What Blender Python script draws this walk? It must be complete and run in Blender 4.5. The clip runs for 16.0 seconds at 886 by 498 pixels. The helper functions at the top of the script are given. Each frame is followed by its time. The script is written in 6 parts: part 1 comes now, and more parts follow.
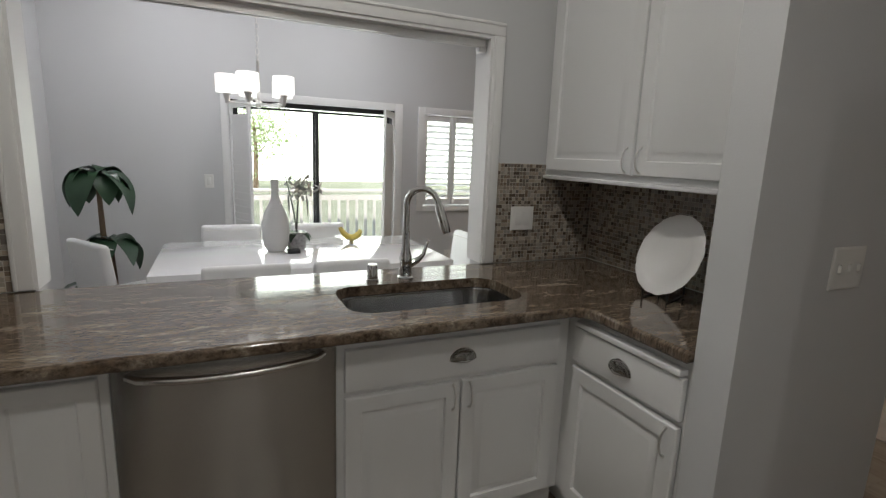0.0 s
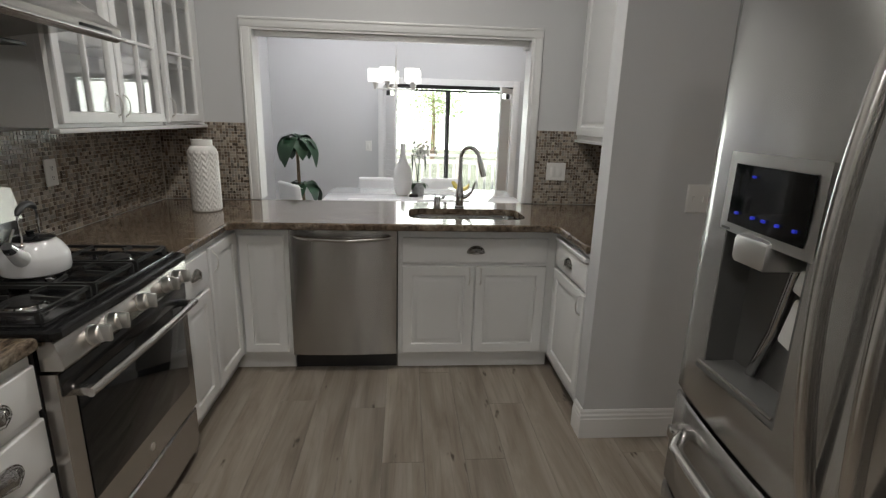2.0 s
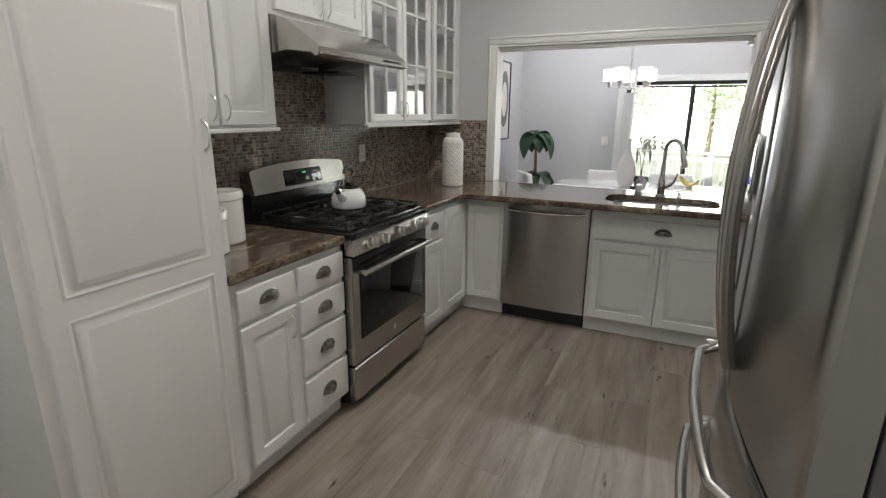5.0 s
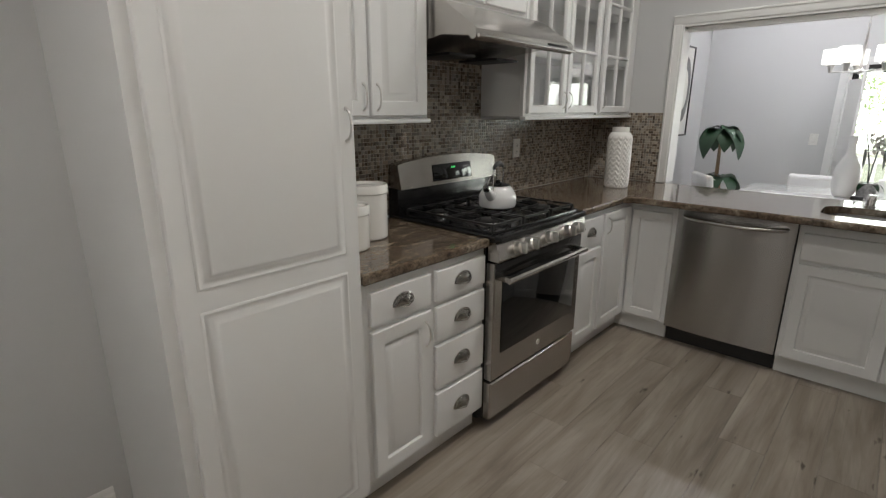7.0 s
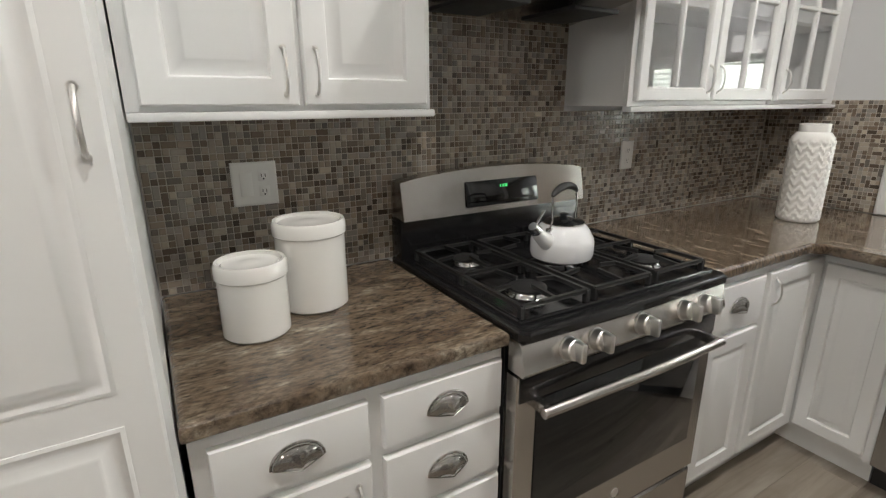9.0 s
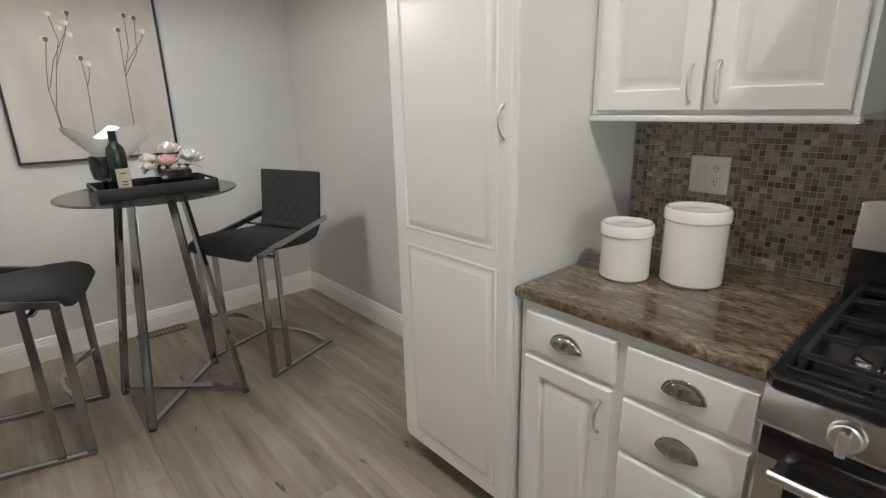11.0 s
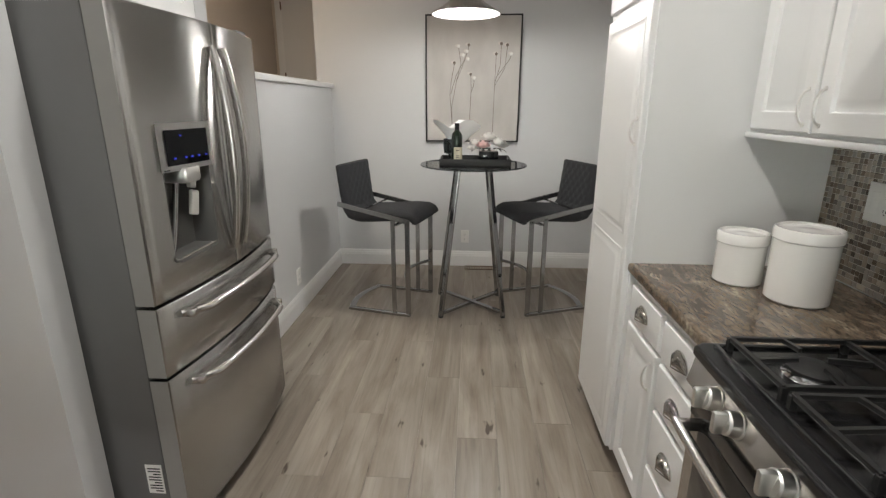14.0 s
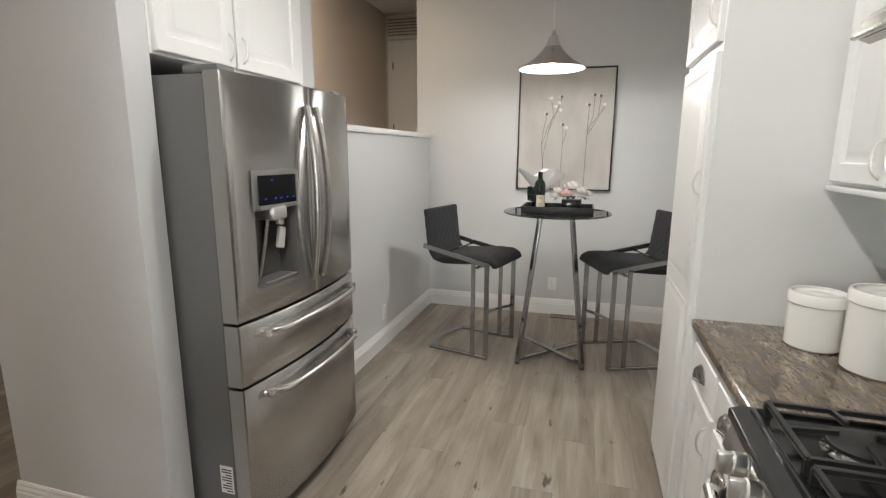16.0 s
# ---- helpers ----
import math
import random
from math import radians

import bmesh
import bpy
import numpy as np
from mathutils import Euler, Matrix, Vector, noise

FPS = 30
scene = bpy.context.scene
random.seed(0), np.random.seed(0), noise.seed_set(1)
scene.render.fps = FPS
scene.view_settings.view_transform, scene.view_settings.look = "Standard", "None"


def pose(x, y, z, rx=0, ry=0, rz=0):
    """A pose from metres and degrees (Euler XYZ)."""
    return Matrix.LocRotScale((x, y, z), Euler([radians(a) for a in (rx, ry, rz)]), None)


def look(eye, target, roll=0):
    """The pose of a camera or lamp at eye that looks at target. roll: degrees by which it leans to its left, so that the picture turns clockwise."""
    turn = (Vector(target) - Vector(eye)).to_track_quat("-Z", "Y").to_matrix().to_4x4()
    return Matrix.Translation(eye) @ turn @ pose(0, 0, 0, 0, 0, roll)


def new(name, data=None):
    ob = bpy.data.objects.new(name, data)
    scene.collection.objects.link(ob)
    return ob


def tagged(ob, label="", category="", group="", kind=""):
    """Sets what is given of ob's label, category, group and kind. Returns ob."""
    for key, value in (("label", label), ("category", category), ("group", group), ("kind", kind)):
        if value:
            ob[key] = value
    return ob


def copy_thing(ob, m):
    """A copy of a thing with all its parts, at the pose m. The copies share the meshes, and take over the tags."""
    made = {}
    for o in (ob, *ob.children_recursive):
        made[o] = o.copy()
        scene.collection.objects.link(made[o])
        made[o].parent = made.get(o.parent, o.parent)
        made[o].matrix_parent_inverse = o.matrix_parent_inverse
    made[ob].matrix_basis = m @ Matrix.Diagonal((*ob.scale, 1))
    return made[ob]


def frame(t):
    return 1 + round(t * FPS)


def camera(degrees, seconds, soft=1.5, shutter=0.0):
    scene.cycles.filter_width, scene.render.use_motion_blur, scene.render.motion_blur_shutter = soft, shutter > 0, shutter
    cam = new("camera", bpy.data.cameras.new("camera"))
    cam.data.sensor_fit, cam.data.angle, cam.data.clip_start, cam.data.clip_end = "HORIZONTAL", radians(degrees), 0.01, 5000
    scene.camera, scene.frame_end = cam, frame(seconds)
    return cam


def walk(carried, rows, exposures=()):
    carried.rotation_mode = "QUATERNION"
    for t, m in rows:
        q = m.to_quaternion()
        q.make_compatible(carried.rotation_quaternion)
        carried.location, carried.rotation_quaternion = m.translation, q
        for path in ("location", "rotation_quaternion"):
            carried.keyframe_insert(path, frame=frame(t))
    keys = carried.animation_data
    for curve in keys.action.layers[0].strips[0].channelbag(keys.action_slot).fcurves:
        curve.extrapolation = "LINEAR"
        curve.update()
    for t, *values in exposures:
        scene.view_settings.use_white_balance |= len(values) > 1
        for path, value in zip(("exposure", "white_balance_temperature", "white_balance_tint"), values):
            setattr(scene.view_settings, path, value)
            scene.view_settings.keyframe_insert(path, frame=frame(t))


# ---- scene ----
cam = camera(83.5, 16.0, soft=1.3)
PATH = [
    (0, (0.029, 0.036, 1.426), (0.84, 1.827, 1.055), 2.2),
    (0.5, (0.022, -0.343, 1.427), (0.841, 1.425, 0.976), 2.2),
    (1, (0.137, -0.675, 1.452), (0.865, 1.123, 0.963), 2.1),
    (1.5, (0.269, -1.003, 1.439), (0.636, 0.899, 0.94), 1.7),
    (2, (0.374, -1.196, 1.454), (0.531, 0.732, 0.949), 1.6),
    (2.5, (0.484, -1.371, 1.463), (0.385, 0.557, 0.942), 1.5),
    (3, (0.527, -1.499, 1.463), (0.198, 0.401, 0.935), 1.3),
    (3.5, (0.672, -1.626, 1.476), (0.206, 0.243, 0.94), 1.2),
    (4, (0.78, -1.759, 1.465), (0.134, 0.056, 0.926), 1.0),
    (4.2, (0.782, -1.808, 1.459), (0.076, -0.015, 0.925), 0.8),
    (6.3, (0.837, -1.728, 1.433), (-0.194, -0.102, 0.891), 0.5),
    (6.5, (0.814, -1.687, 1.426), (-0.304, -0.121, 0.881), 0.4),
    (7, (0.669, -1.589, 1.423), (-0.631, -0.169, 0.88), 0.1),
    (7.5, (0.566, -1.406, 1.414), (-0.823, -0.075, 0.865), -0.2),
    (8, (0.478, -1.14, 1.408), (-0.966, 0.128, 0.855), -0.1),
    (8.5, (0.336, -0.886, 1.397), (-1.157, 0.324, 0.843), -0.1),
    (9, (0.266, -0.637, 1.401), (-1.387, 0.335, 0.833), -0.3),
    (9.5, (0.372, -0.46, 1.381), (-1.516, -0.129, 0.81), -0.7),
    (10, (0.502, -0.261, 1.428), (-1.382, -0.614, 0.858), -0.7),
    (10.2, (0.543, -0.159, 1.435), (-1.259, -0.817, 0.868), -1.0),
    (12.3, (0.406, 0.712, 1.425), (-0.147, -1.123, 0.855), -0.4),
    (12.5, (0.361, 0.759, 1.433), (-0.118, -1.098, 0.864), -0.2),
    (13, (0.228, 0.88, 1.443), (-0.074, -1.014, 0.876), -0.0),
    (13.5, (0.113, 1.025, 1.458), (0.055, -0.893, 0.895), 0.1),
    (14, (0.06, 1.125, 1.47), (0.17, -0.792, 0.909), 0.2),
    (14.5, (-0.03, 1.143, 1.475), (0.221, -0.763, 0.925), 0.3),
    (15, (-0.112, 1.182, 1.483), (0.274, -0.715, 0.979), 0.4),
    (15.5, (-0.144, 1.199, 1.483), (0.346, -0.689, 1.043), 0.3),
    (16, (-0.143, 1.184, 1.479), (0.399, -0.702, 1.094), 0.3),
]
walk(cam, [(t, look(eye, target, roll)) for t, eye, target, roll in PATH],
     exposures=[(0, 0.45), (1.0, 0.5), (2.5, 0.85), (4, 0.8), (6.5, 1.05), (7, 0.85), (7.5, 0.95), (8.3, 1.2), (9, 1.5), (10, 1.42), (12.5, 1.35), (16, 1.65)])

# ---- world and light ----
world = bpy.data.worlds.new("sky")
scene.world = world
world.use_nodes = True
wn = world.node_tree.nodes
sky = wn.new("ShaderNodeTexSky")
sky.sky_type, sky.sun_disc = "NISHITA", False
sky.sun_elevation, sky.sun_rotation = radians(47), radians(203)
world.node_tree.links.new(sky.outputs[0], wn["Background"].inputs[0])
wn["Background"].inputs[1].default_value = 0.15


def lamp(name, kind, m, energy, color=(1, 1, 1), size=0.1, size_y=0.0):
    d = bpy.data.lights.new(name, kind)
    d.energy, d.color = energy * (1.0 if kind == "SUN" else 0.25), color
    if kind == "AREA":
        d.size = size
        d.shape = "RECTANGLE" if size_y else "DISK"
        if size_y:
            d.size_y = size_y
    elif kind == "SUN":
        d.angle = radians(0.6)
    else:
        d.shadow_soft_size = size
    ob = new(name, d)
    ob.matrix_world = m
    return ob


lamp("sun", "SUN", look((-5, -4, 14), (0, 8, 0)), 5.0, (1, 0.95, 0.88))
# sky light through the glass door and the window
lamp("door_daylight", "AREA", look((0.9, 5.05, 1.1), (0.9, 0, 0.9)), 50, (0.93, 0.97, 1.0), 1.5, 1.7)
lamp("window_daylight", "AREA", look((2.3, 5.05, 1.4), (2.3, 0, 1.0)), 12, (0.93, 0.97, 1.0), 0.7, 1.0)
# last two, living room and hall, are added fill with no known fixture
CANS = [(0.25, 1.0, 2.99), (0.25, -0.45, 2.99), (-0.3, 3.9, 2.99), (1.1, 3.9, 2.99), (3.4, 2.4, 2.99), (1.62, -2.3, 3.02)]
CAN_W = [37, 26, 40, 40, 15, 15]
WARM = [(1, 0.965, 0.91), (1, 0.965, 0.91), (0.97, 0.96, 1.0), (0.97, 0.96, 1.0), (1, 0.7, 0.45), (1, 0.8, 0.6)]
for (x, y, z), w, c in zip(CANS, CAN_W, WARM):
    lamp("can_light", "AREA", look((x, y, z - 0.035), (x, y + 0.0001, 0)), w, c, 0.13)

# ---- materials ----


def material(name, color, rough=0.5, metal=0.0, vary=0.06, scale=6.0, bump=0.0, bump_scale=120.0, stretch=(1, 1, 1), coat=0.0, spec=0.5, random_value=0.0, rough_vary=0.06):
    m = bpy.data.materials.new(name)
    m.use_nodes = True
    n, l = m.node_tree.nodes, m.node_tree.links
    b = n["Principled BSDF"]
    b.inputs["Roughness"].default_value = rough
    b.inputs["Metallic"].default_value = metal
    b.inputs["Coat Weight"].default_value = coat
    b.inputs["Specular IOR Level"].default_value = spec
    co = n.new("ShaderNodeTexCoord")
    mp = n.new("ShaderNodeMapping")
    mp.inputs["Scale"].default_value = stretch
    l.new(co.outputs["Object"], mp.inputs[0])
    nz = n.new("ShaderNodeTexNoise")
    nz.inputs["Scale"].default_value = scale
    nz.inputs["Detail"].default_value = 6
    l.new(mp.outputs[0], nz.inputs[0])
    mix = n.new("ShaderNodeMix")
    mix.data_type = "RGBA"
    mix.inputs["A"].default_value = (*[c * (1 - vary) for c in color], 1)
    mix.inputs["B"].default_value = (*[min(1, c * (1 + vary)) for c in color], 1)
    l.new(nz.outputs["Fac"], mix.inputs["Factor"])
    out = mix.outputs["Result"]
    if random_value:
        oi = n.new("ShaderNodeObjectInfo")
        hs = n.new("ShaderNodeHueSaturation")
        mr = n.new("ShaderNodeMapRange")
        mr.inputs["To Min"].default_value = 1 - random_value
        mr.inputs["To Max"].default_value = 1 + random_value
        l.new(oi.outputs["Random"], mr.inputs[0])
        l.new(mr.outputs[0], hs.inputs["Value"])
        l.new(out, hs.inputs["Color"])
        out = hs.outputs[0]
    l.new(out, b.inputs["Base Color"])
    rr = n.new("ShaderNodeMapRange")
    rr.inputs["To Min"].default_value = max(0.0, rough - rough_vary)
    rr.inputs["To Max"].default_value = min(1.0, rough + rough_vary)
    l.new(nz.outputs["Fac"], rr.inputs[0])
    l.new(rr.outputs[0], b.inputs["Roughness"])
    if bump:
        n2 = n.new("ShaderNodeTexNoise")
        n2.inputs["Scale"].default_value = bump_scale
        n2.inputs["Detail"].default_value = 3
        l.new(mp.outputs[0], n2.inputs[0])
        bp = n.new("ShaderNodeBump")
        bp.inputs["Strength"].default_value = bump
        bp.inputs["Distance"].default_value = 0.004
        l.new(n2.outputs["Fac"], bp.inputs["Height"])
        l.new(bp.outputs[0], b.inputs["Normal"])
    return m


def ramp(m, source, stops):
    r = m.node_tree.nodes.new("ShaderNodeValToRGB")
    e = r.color_ramp.elements
    while len(e) < len(stops):
        e.new(0.5)
    for el, (p, c) in zip(e, stops):
        el.position, el.color = p, (*c, 1)
    m.node_tree.links.new(source, r.inputs[0])
    return r.outputs[0]


def glowing(name, color, strength):
    m = bpy.data.materials.new(name)
    m.use_nodes = True
    b = m.node_tree.nodes["Principled BSDF"]
    b.inputs["Base Color"].default_value = (*color, 1)
    b.inputs["Emission Color"].default_value = (*color, 1)
    b.inputs["Emission Strength"].default_value = strength * 0.25
    return m


def clear(name, color=(1, 1, 1), rough=0.0, thin=True):
    """Window glass: mostly clear, mirror-like at grazing angles."""
    m = bpy.data.materials.new(name)
    m.use_nodes = True
    n, l = m.node_tree.nodes, m.node_tree.links
    n.remove(n["Principled BSDF"])
    tr, gl, mx, fr = n.new("ShaderNodeBsdfTransparent"), n.new("ShaderNodeBsdfGlossy"), n.new("ShaderNodeMixShader"), n.new("ShaderNodeLayerWeight")
    tr.inputs[0].default_value = (*color, 1)
    gl.inputs["Roughness"].default_value = rough
    pw, ma = n.new("ShaderNodeMath"), n.new("ShaderNodeMath")
    pw.operation, ma.operation = "POWER", "MULTIPLY_ADD"
    fr.inputs["Blend"].default_value = 0.5
    pw.inputs[1].default_value = 4.0
    ma.inputs[1].default_value, ma.inputs[2].default_value = 0.8, 0.045
    l.new(fr.outputs["Facing"], pw.inputs[0])
    l.new(pw.outputs[0], ma.inputs[0])
    l.new(ma.outputs[0], mx.inputs[0])
    l.new(tr.outputs[0], mx.inputs[1])
    l.new(gl.outputs[0], mx.inputs[2])
    l.new(mx.outputs[0], n["Material Output"].inputs[0])
    return m


WALL = material("wall_paint", (0.60, 0.605, 0.61), 0.6, vary=0.025, scale=1.5, bump=0.12, bump_scale=160)
TAUPE = material("taupe_paint", (0.60, 0.53, 0.46), 0.6, vary=0.03, scale=1.5, bump=0.12, bump_scale=160)
CEIL = material("ceiling_paint", (0.78, 0.78, 0.77), 0.75, vary=0.02, bump=0.15, bump_scale=90)
WHITE = material("white_cabinet_paint", (0.785, 0.79, 0.785), 0.4, vary=0.02, scale=3, bump=0.03, bump_scale=60)
TRIM = material("trim_paint", (0.80, 0.80, 0.79), 0.38, vary=0.02, scale=4)
STEEL = material("brushed_steel", (0.47, 0.463, 0.45), 0.24, 1.0, vary=0.03, scale=60, stretch=(0.02, 0.02, 1), rough_vary=0.012)
STEEL_H = material("brushed_steel_level", (0.50, 0.48, 0.455), 0.24, 1.0, vary=0.03, scale=60, stretch=(1, 0.02, 1), rough_vary=0.012)
STEEL_T = material("satin_steel", (0.56, 0.54, 0.515), 0.24, 1.0, vary=0.03, scale=12)
PULL = material("polished_nickel", (0.60, 0.59, 0.57), 0.10, 1.0, vary=0.03)
ENAMEL = material("white_enamel", (0.80, 0.81, 0.82), 0.12, vary=0.01, coat=0.4)
NICKEL = material("satin_nickel", (0.76, 0.75, 0.73), 0.36, 1.0, vary=0.03)
CHROME = material("chrome", (0.80, 0.80, 0.80), 0.08, 1.0, vary=0.02)
DULLCHROME = material("dull_chrome", (0.42, 0.42, 0.42), 0.16, 1.0, vary=0.03)
GREYSIDE = material("grey_enamel", (0.14, 0.14, 0.138), 0.45, 0.0, vary=0.04, scale=20, bump=0.05, bump_scale=400)
BLACK = material("black_enamel", (0.012, 0.012, 0.013), 0.16, vary=0.1)
IRON = material("cast_iron", (0.018, 0.018, 0.018), 0.5, vary=0.2, scale=30, bump=0.2, bump_scale=300)
RUBBER = material("black_plastic", (0.02, 0.02, 0.02), 0.45, vary=0.1)
DARKGLASS = material("dark_glass", (0.010, 0.011, 0.012), 0.05, vary=0.1)
CERAMIC = material("white_ceramic", (0.82, 0.81, 0.78), 0.18, vary=0.015, coat=0.3)
PLATE = material("white_plastic", (0.78, 0.775, 0.75), 0.35, vary=0.02)
GLOSSWHITE = material("white_lacquer", (0.82, 0.82, 0.83), 0.06, vary=0.01, coat=0.5)
LEATHER = material("white_leather", (0.78, 0.78, 0.78), 0.4, vary=0.03, bump=0.15, bump_scale=200)
FABRIC = material("black_fabric", (0.022, 0.023, 0.026), 0.85, vary=0.25, scale=60, bump=0.4, bump_scale=500)
BEIGE = material("beige_upholstery", (0.42, 0.37, 0.31), 0.8, vary=0.1, scale=5, bump=0.3, bump_scale=250)
GROUT = material("grout", (0.47, 0.43, 0.37), 0.85, vary=0.15, scale=40)
DARKSTEEL = material("dark_steel", (0.17, 0.168, 0.162), 0.5, 0.6, vary=0.05, scale=20)
DOORSIDE = material("grey_door_edge", (0.27, 0.265, 0.255), 0.4, 0.0, vary=0.04, scale=20)


def brushed(m, amount):
    """Brushing runs level, so that reflections spread up and down."""
    n, l = m.node_tree.nodes, m.node_tree.links
    b = n["Principled BSDF"]
    tg = n.new("ShaderNodeTangent")
    tg.direction_type, tg.axis = "RADIAL", "Z"
    b.inputs["Anisotropic"].default_value = amount
    b.inputs["Anisotropic Rotation"].default_value = 0.25
    l.new(tg.outputs[0], b.inputs["Tangent"])


brushed(STEEL, 0.9)
brushed(STEEL_H, 0.85)
GLASS = clear("window_glass")
SMOKED = clear("smoked_glass", (0.45, 0.47, 0.48))
LEAF = material("leaf_green", (0.022, 0.06, 0.028), 0.35, vary=0.4, scale=8, bump=0.2, bump_scale=40)
BARK = material("pale_bark", (0.24, 0.17, 0.11), 0.8, vary=0.3, scale=30, bump=0.5, bump_scale=60)
FRAMEBLACK = material("black_frame", (0.02, 0.02, 0.02), 0.4, vary=0.1)

# mottled brown granite with light veins running along the slab
GRANITE = material("granite", (0.1, 0.08, 0.06), 0.11, vary=0.1, coat=0.3)
gn, gl_ = GRANITE.node_tree.nodes, GRANITE.node_tree.links
gb = gn["Principled BSDF"]
gco, gmp = gn.new("ShaderNodeTexCoord"), gn.new("ShaderNodeMapping")
gmp.inputs["Scale"].default_value = (3.2, 0.95, 1.0)
gmp.inputs["Rotation"].default_value = (0, 0, radians(9))
gl_.new(gco.outputs["Object"], gmp.inputs[0])
ga = gn.new("ShaderNodeTexNoise")
ga.inputs["Scale"].default_value, ga.inputs["Detail"].default_value, ga.inputs["Roughness"].default_value = 6.5, 12, 0.75
ga.inputs["Distortion"].default_value = 0.4
gl_.new(gmp.outputs[0], ga.inputs[0])
col_a = ramp(GRANITE, ga.outputs["Fac"], [(0.28, (0.024, 0.018, 0.013)), (0.39, (0.085, 0.059, 0.040)), (0.48, (0.135, 0.100, 0.070)), (0.56, (0.185, 0.147, 0.108)), (0.63, (0.33, 0.285, 0.22)), (0.76, (0.46, 0.41, 0.33))])
gv = gn.new("ShaderNodeTexNoise")
gv.inputs["Scale"].default_value, gv.inputs["Detail"].default_value, gv.inputs["Roughness"].default_value = 45, 5, 0.7
gl_.new(gmp.outputs[0], gv.inputs[0])
col_b = ramp(GRANITE, gv.outputs["Fac"], [(0.36, (0.25, 0.22, 0.2)), (0.52, (1, 1, 1)), (0.68, (1.5, 1.45, 1.4))])
gm = gn.new("ShaderNodeMix")
gm.data_type, gm.blend_type = "RGBA", "MULTIPLY"
gm.inputs["Factor"].default_value = 0.85
gl_.new(col_a, gm.inputs["A"])
gl_.new(col_b, gm.inputs["B"])
gl_.new(gm.outputs["Result"], gb.inputs["Base Color"])
GRANITE_X = GRANITE.copy()
GRANITE_X.node_tree.nodes[gmp.name].inputs["Scale"].default_value = (0.95, 3.2, 1.0)

# grey-brown vinyl planks: grain along y, each plank its own tone
PLANK = material("plank", (0.3, 0.25, 0.2), 0.38, vary=0.1)
pn, pl_ = PLANK.node_tree.nodes, PLANK.node_tree.links
pb = pn["Principled BSDF"]
pco, pmp, poi = pn.new("ShaderNodeTexCoord"), pn.new("ShaderNodeMapping"), pn.new("ShaderNodeObjectInfo")
pmp.inputs["Scale"].default_value = (6.5, 0.75, 1)
pl_.new(pco.outputs["Object"], pmp.inputs[0])
pcx = pn.new("ShaderNodeCombineXYZ")
pml = pn.new("ShaderNodeMath")
pml.operation = "MULTIPLY"
pml.inputs[1].default_value = 50
pl_.new(poi.outputs["Random"], pml.inputs[0])
pl_.new(pml.outputs[0], pcx.inputs[0])
pl_.new(pml.outputs[0], pcx.inputs[1])
pl_.new(pcx.outputs[0], pmp.inputs["Location"])
pg = pn.new("ShaderNodeTexNoise")
pg.inputs["Scale"].default_value, pg.inputs["Detail"].default_value, pg.inputs["Roughness"].default_value, pg.inputs["Distortion"].default_value = 1.3, 8, 0.6, 0.6
pl_.new(pmp.outputs[0], pg.inputs[0])
pcol = ramp(PLANK, pg.outputs["Fac"], [(0.24, (0.115, 0.092, 0.072)), (0.38, (0.20, 0.167, 0.134)), (0.52, (0.272, 0.234, 0.193)), (0.70, (0.365, 0.322, 0.272))])
phs = pn.new("ShaderNodeHueSaturation")
pmr = pn.new("ShaderNodeMapRange")
pmr.inputs["To Min"].default_value, pmr.inputs["To Max"].default_value = 0.9, 1.1
pl_.new(poi.outputs["Random"], pmr.inputs[0])
pl_.new(pmr.outputs[0], phs.inputs["Value"])
pl_.new(pcol, phs.inputs["Color"])
# small dark knots and cracks
pk = pn.new("ShaderNodeTexNoise")
pk.inputs["Scale"].default_value, pk.inputs["Detail"].default_value = 2.6, 3
pmp2 = pn.new("ShaderNodeMapping")
pmp2.inputs["Scale"].default_value = (6, 1.6, 1)
pl_.new(pco.outputs["Object"], pmp2.inputs[0])
pl_.new(pcx.outputs[0], pmp2.inputs["Location"])
pl_.new(pmp2.outputs[0], pk.inputs[0])
pkr = ramp(PLANK, pk.outputs["Fac"], [(0.265, (0.25, 0.21, 0.18)), (0.315, (1, 1, 1))])
pmx = pn.new("ShaderNodeMix")
pmx.data_type, pmx.blend_type = "RGBA", "MULTIPLY"
pmx.inputs["Factor"].default_value = 1
pl_.new(phs.outputs[0], pmx.inputs["A"])
pl_.new(pkr, pmx.inputs["B"])
# fine grain lines
pmp3, pfg, pmg = pn.new("ShaderNodeMapping"), pn.new("ShaderNodeTexNoise"), pn.new("ShaderNodeMix")
pmp3.inputs["Scale"].default_value = (42, 1.3, 1)
pl_.new(pco.outputs["Object"], pmp3.inputs[0])
pl_.new(pcx.outputs[0], pmp3.inputs["Location"])
pfg.inputs["Scale"].default_value, pfg.inputs["Detail"].default_value, pfg.inputs["Distortion"].default_value = 1.6, 6, 0.8
pl_.new(pmp3.outputs[0], pfg.inputs[0])
pmg.data_type, pmg.blend_type = "RGBA", "MULTIPLY"
pmg.inputs["Factor"].default_value = 0.45
pl_.new(pmx.outputs["Result"], pmg.inputs["A"])
pl_.new(ramp(PLANK, pfg.outputs["Fac"], [(0.32, (0.72, 0.69, 0.66)), (0.46, (1, 1, 1)), (0.7, (1.1, 1.1, 1.1))]), pmg.inputs["B"])
pl_.new(pmg.outputs["Result"], pb.inputs["Base Color"])

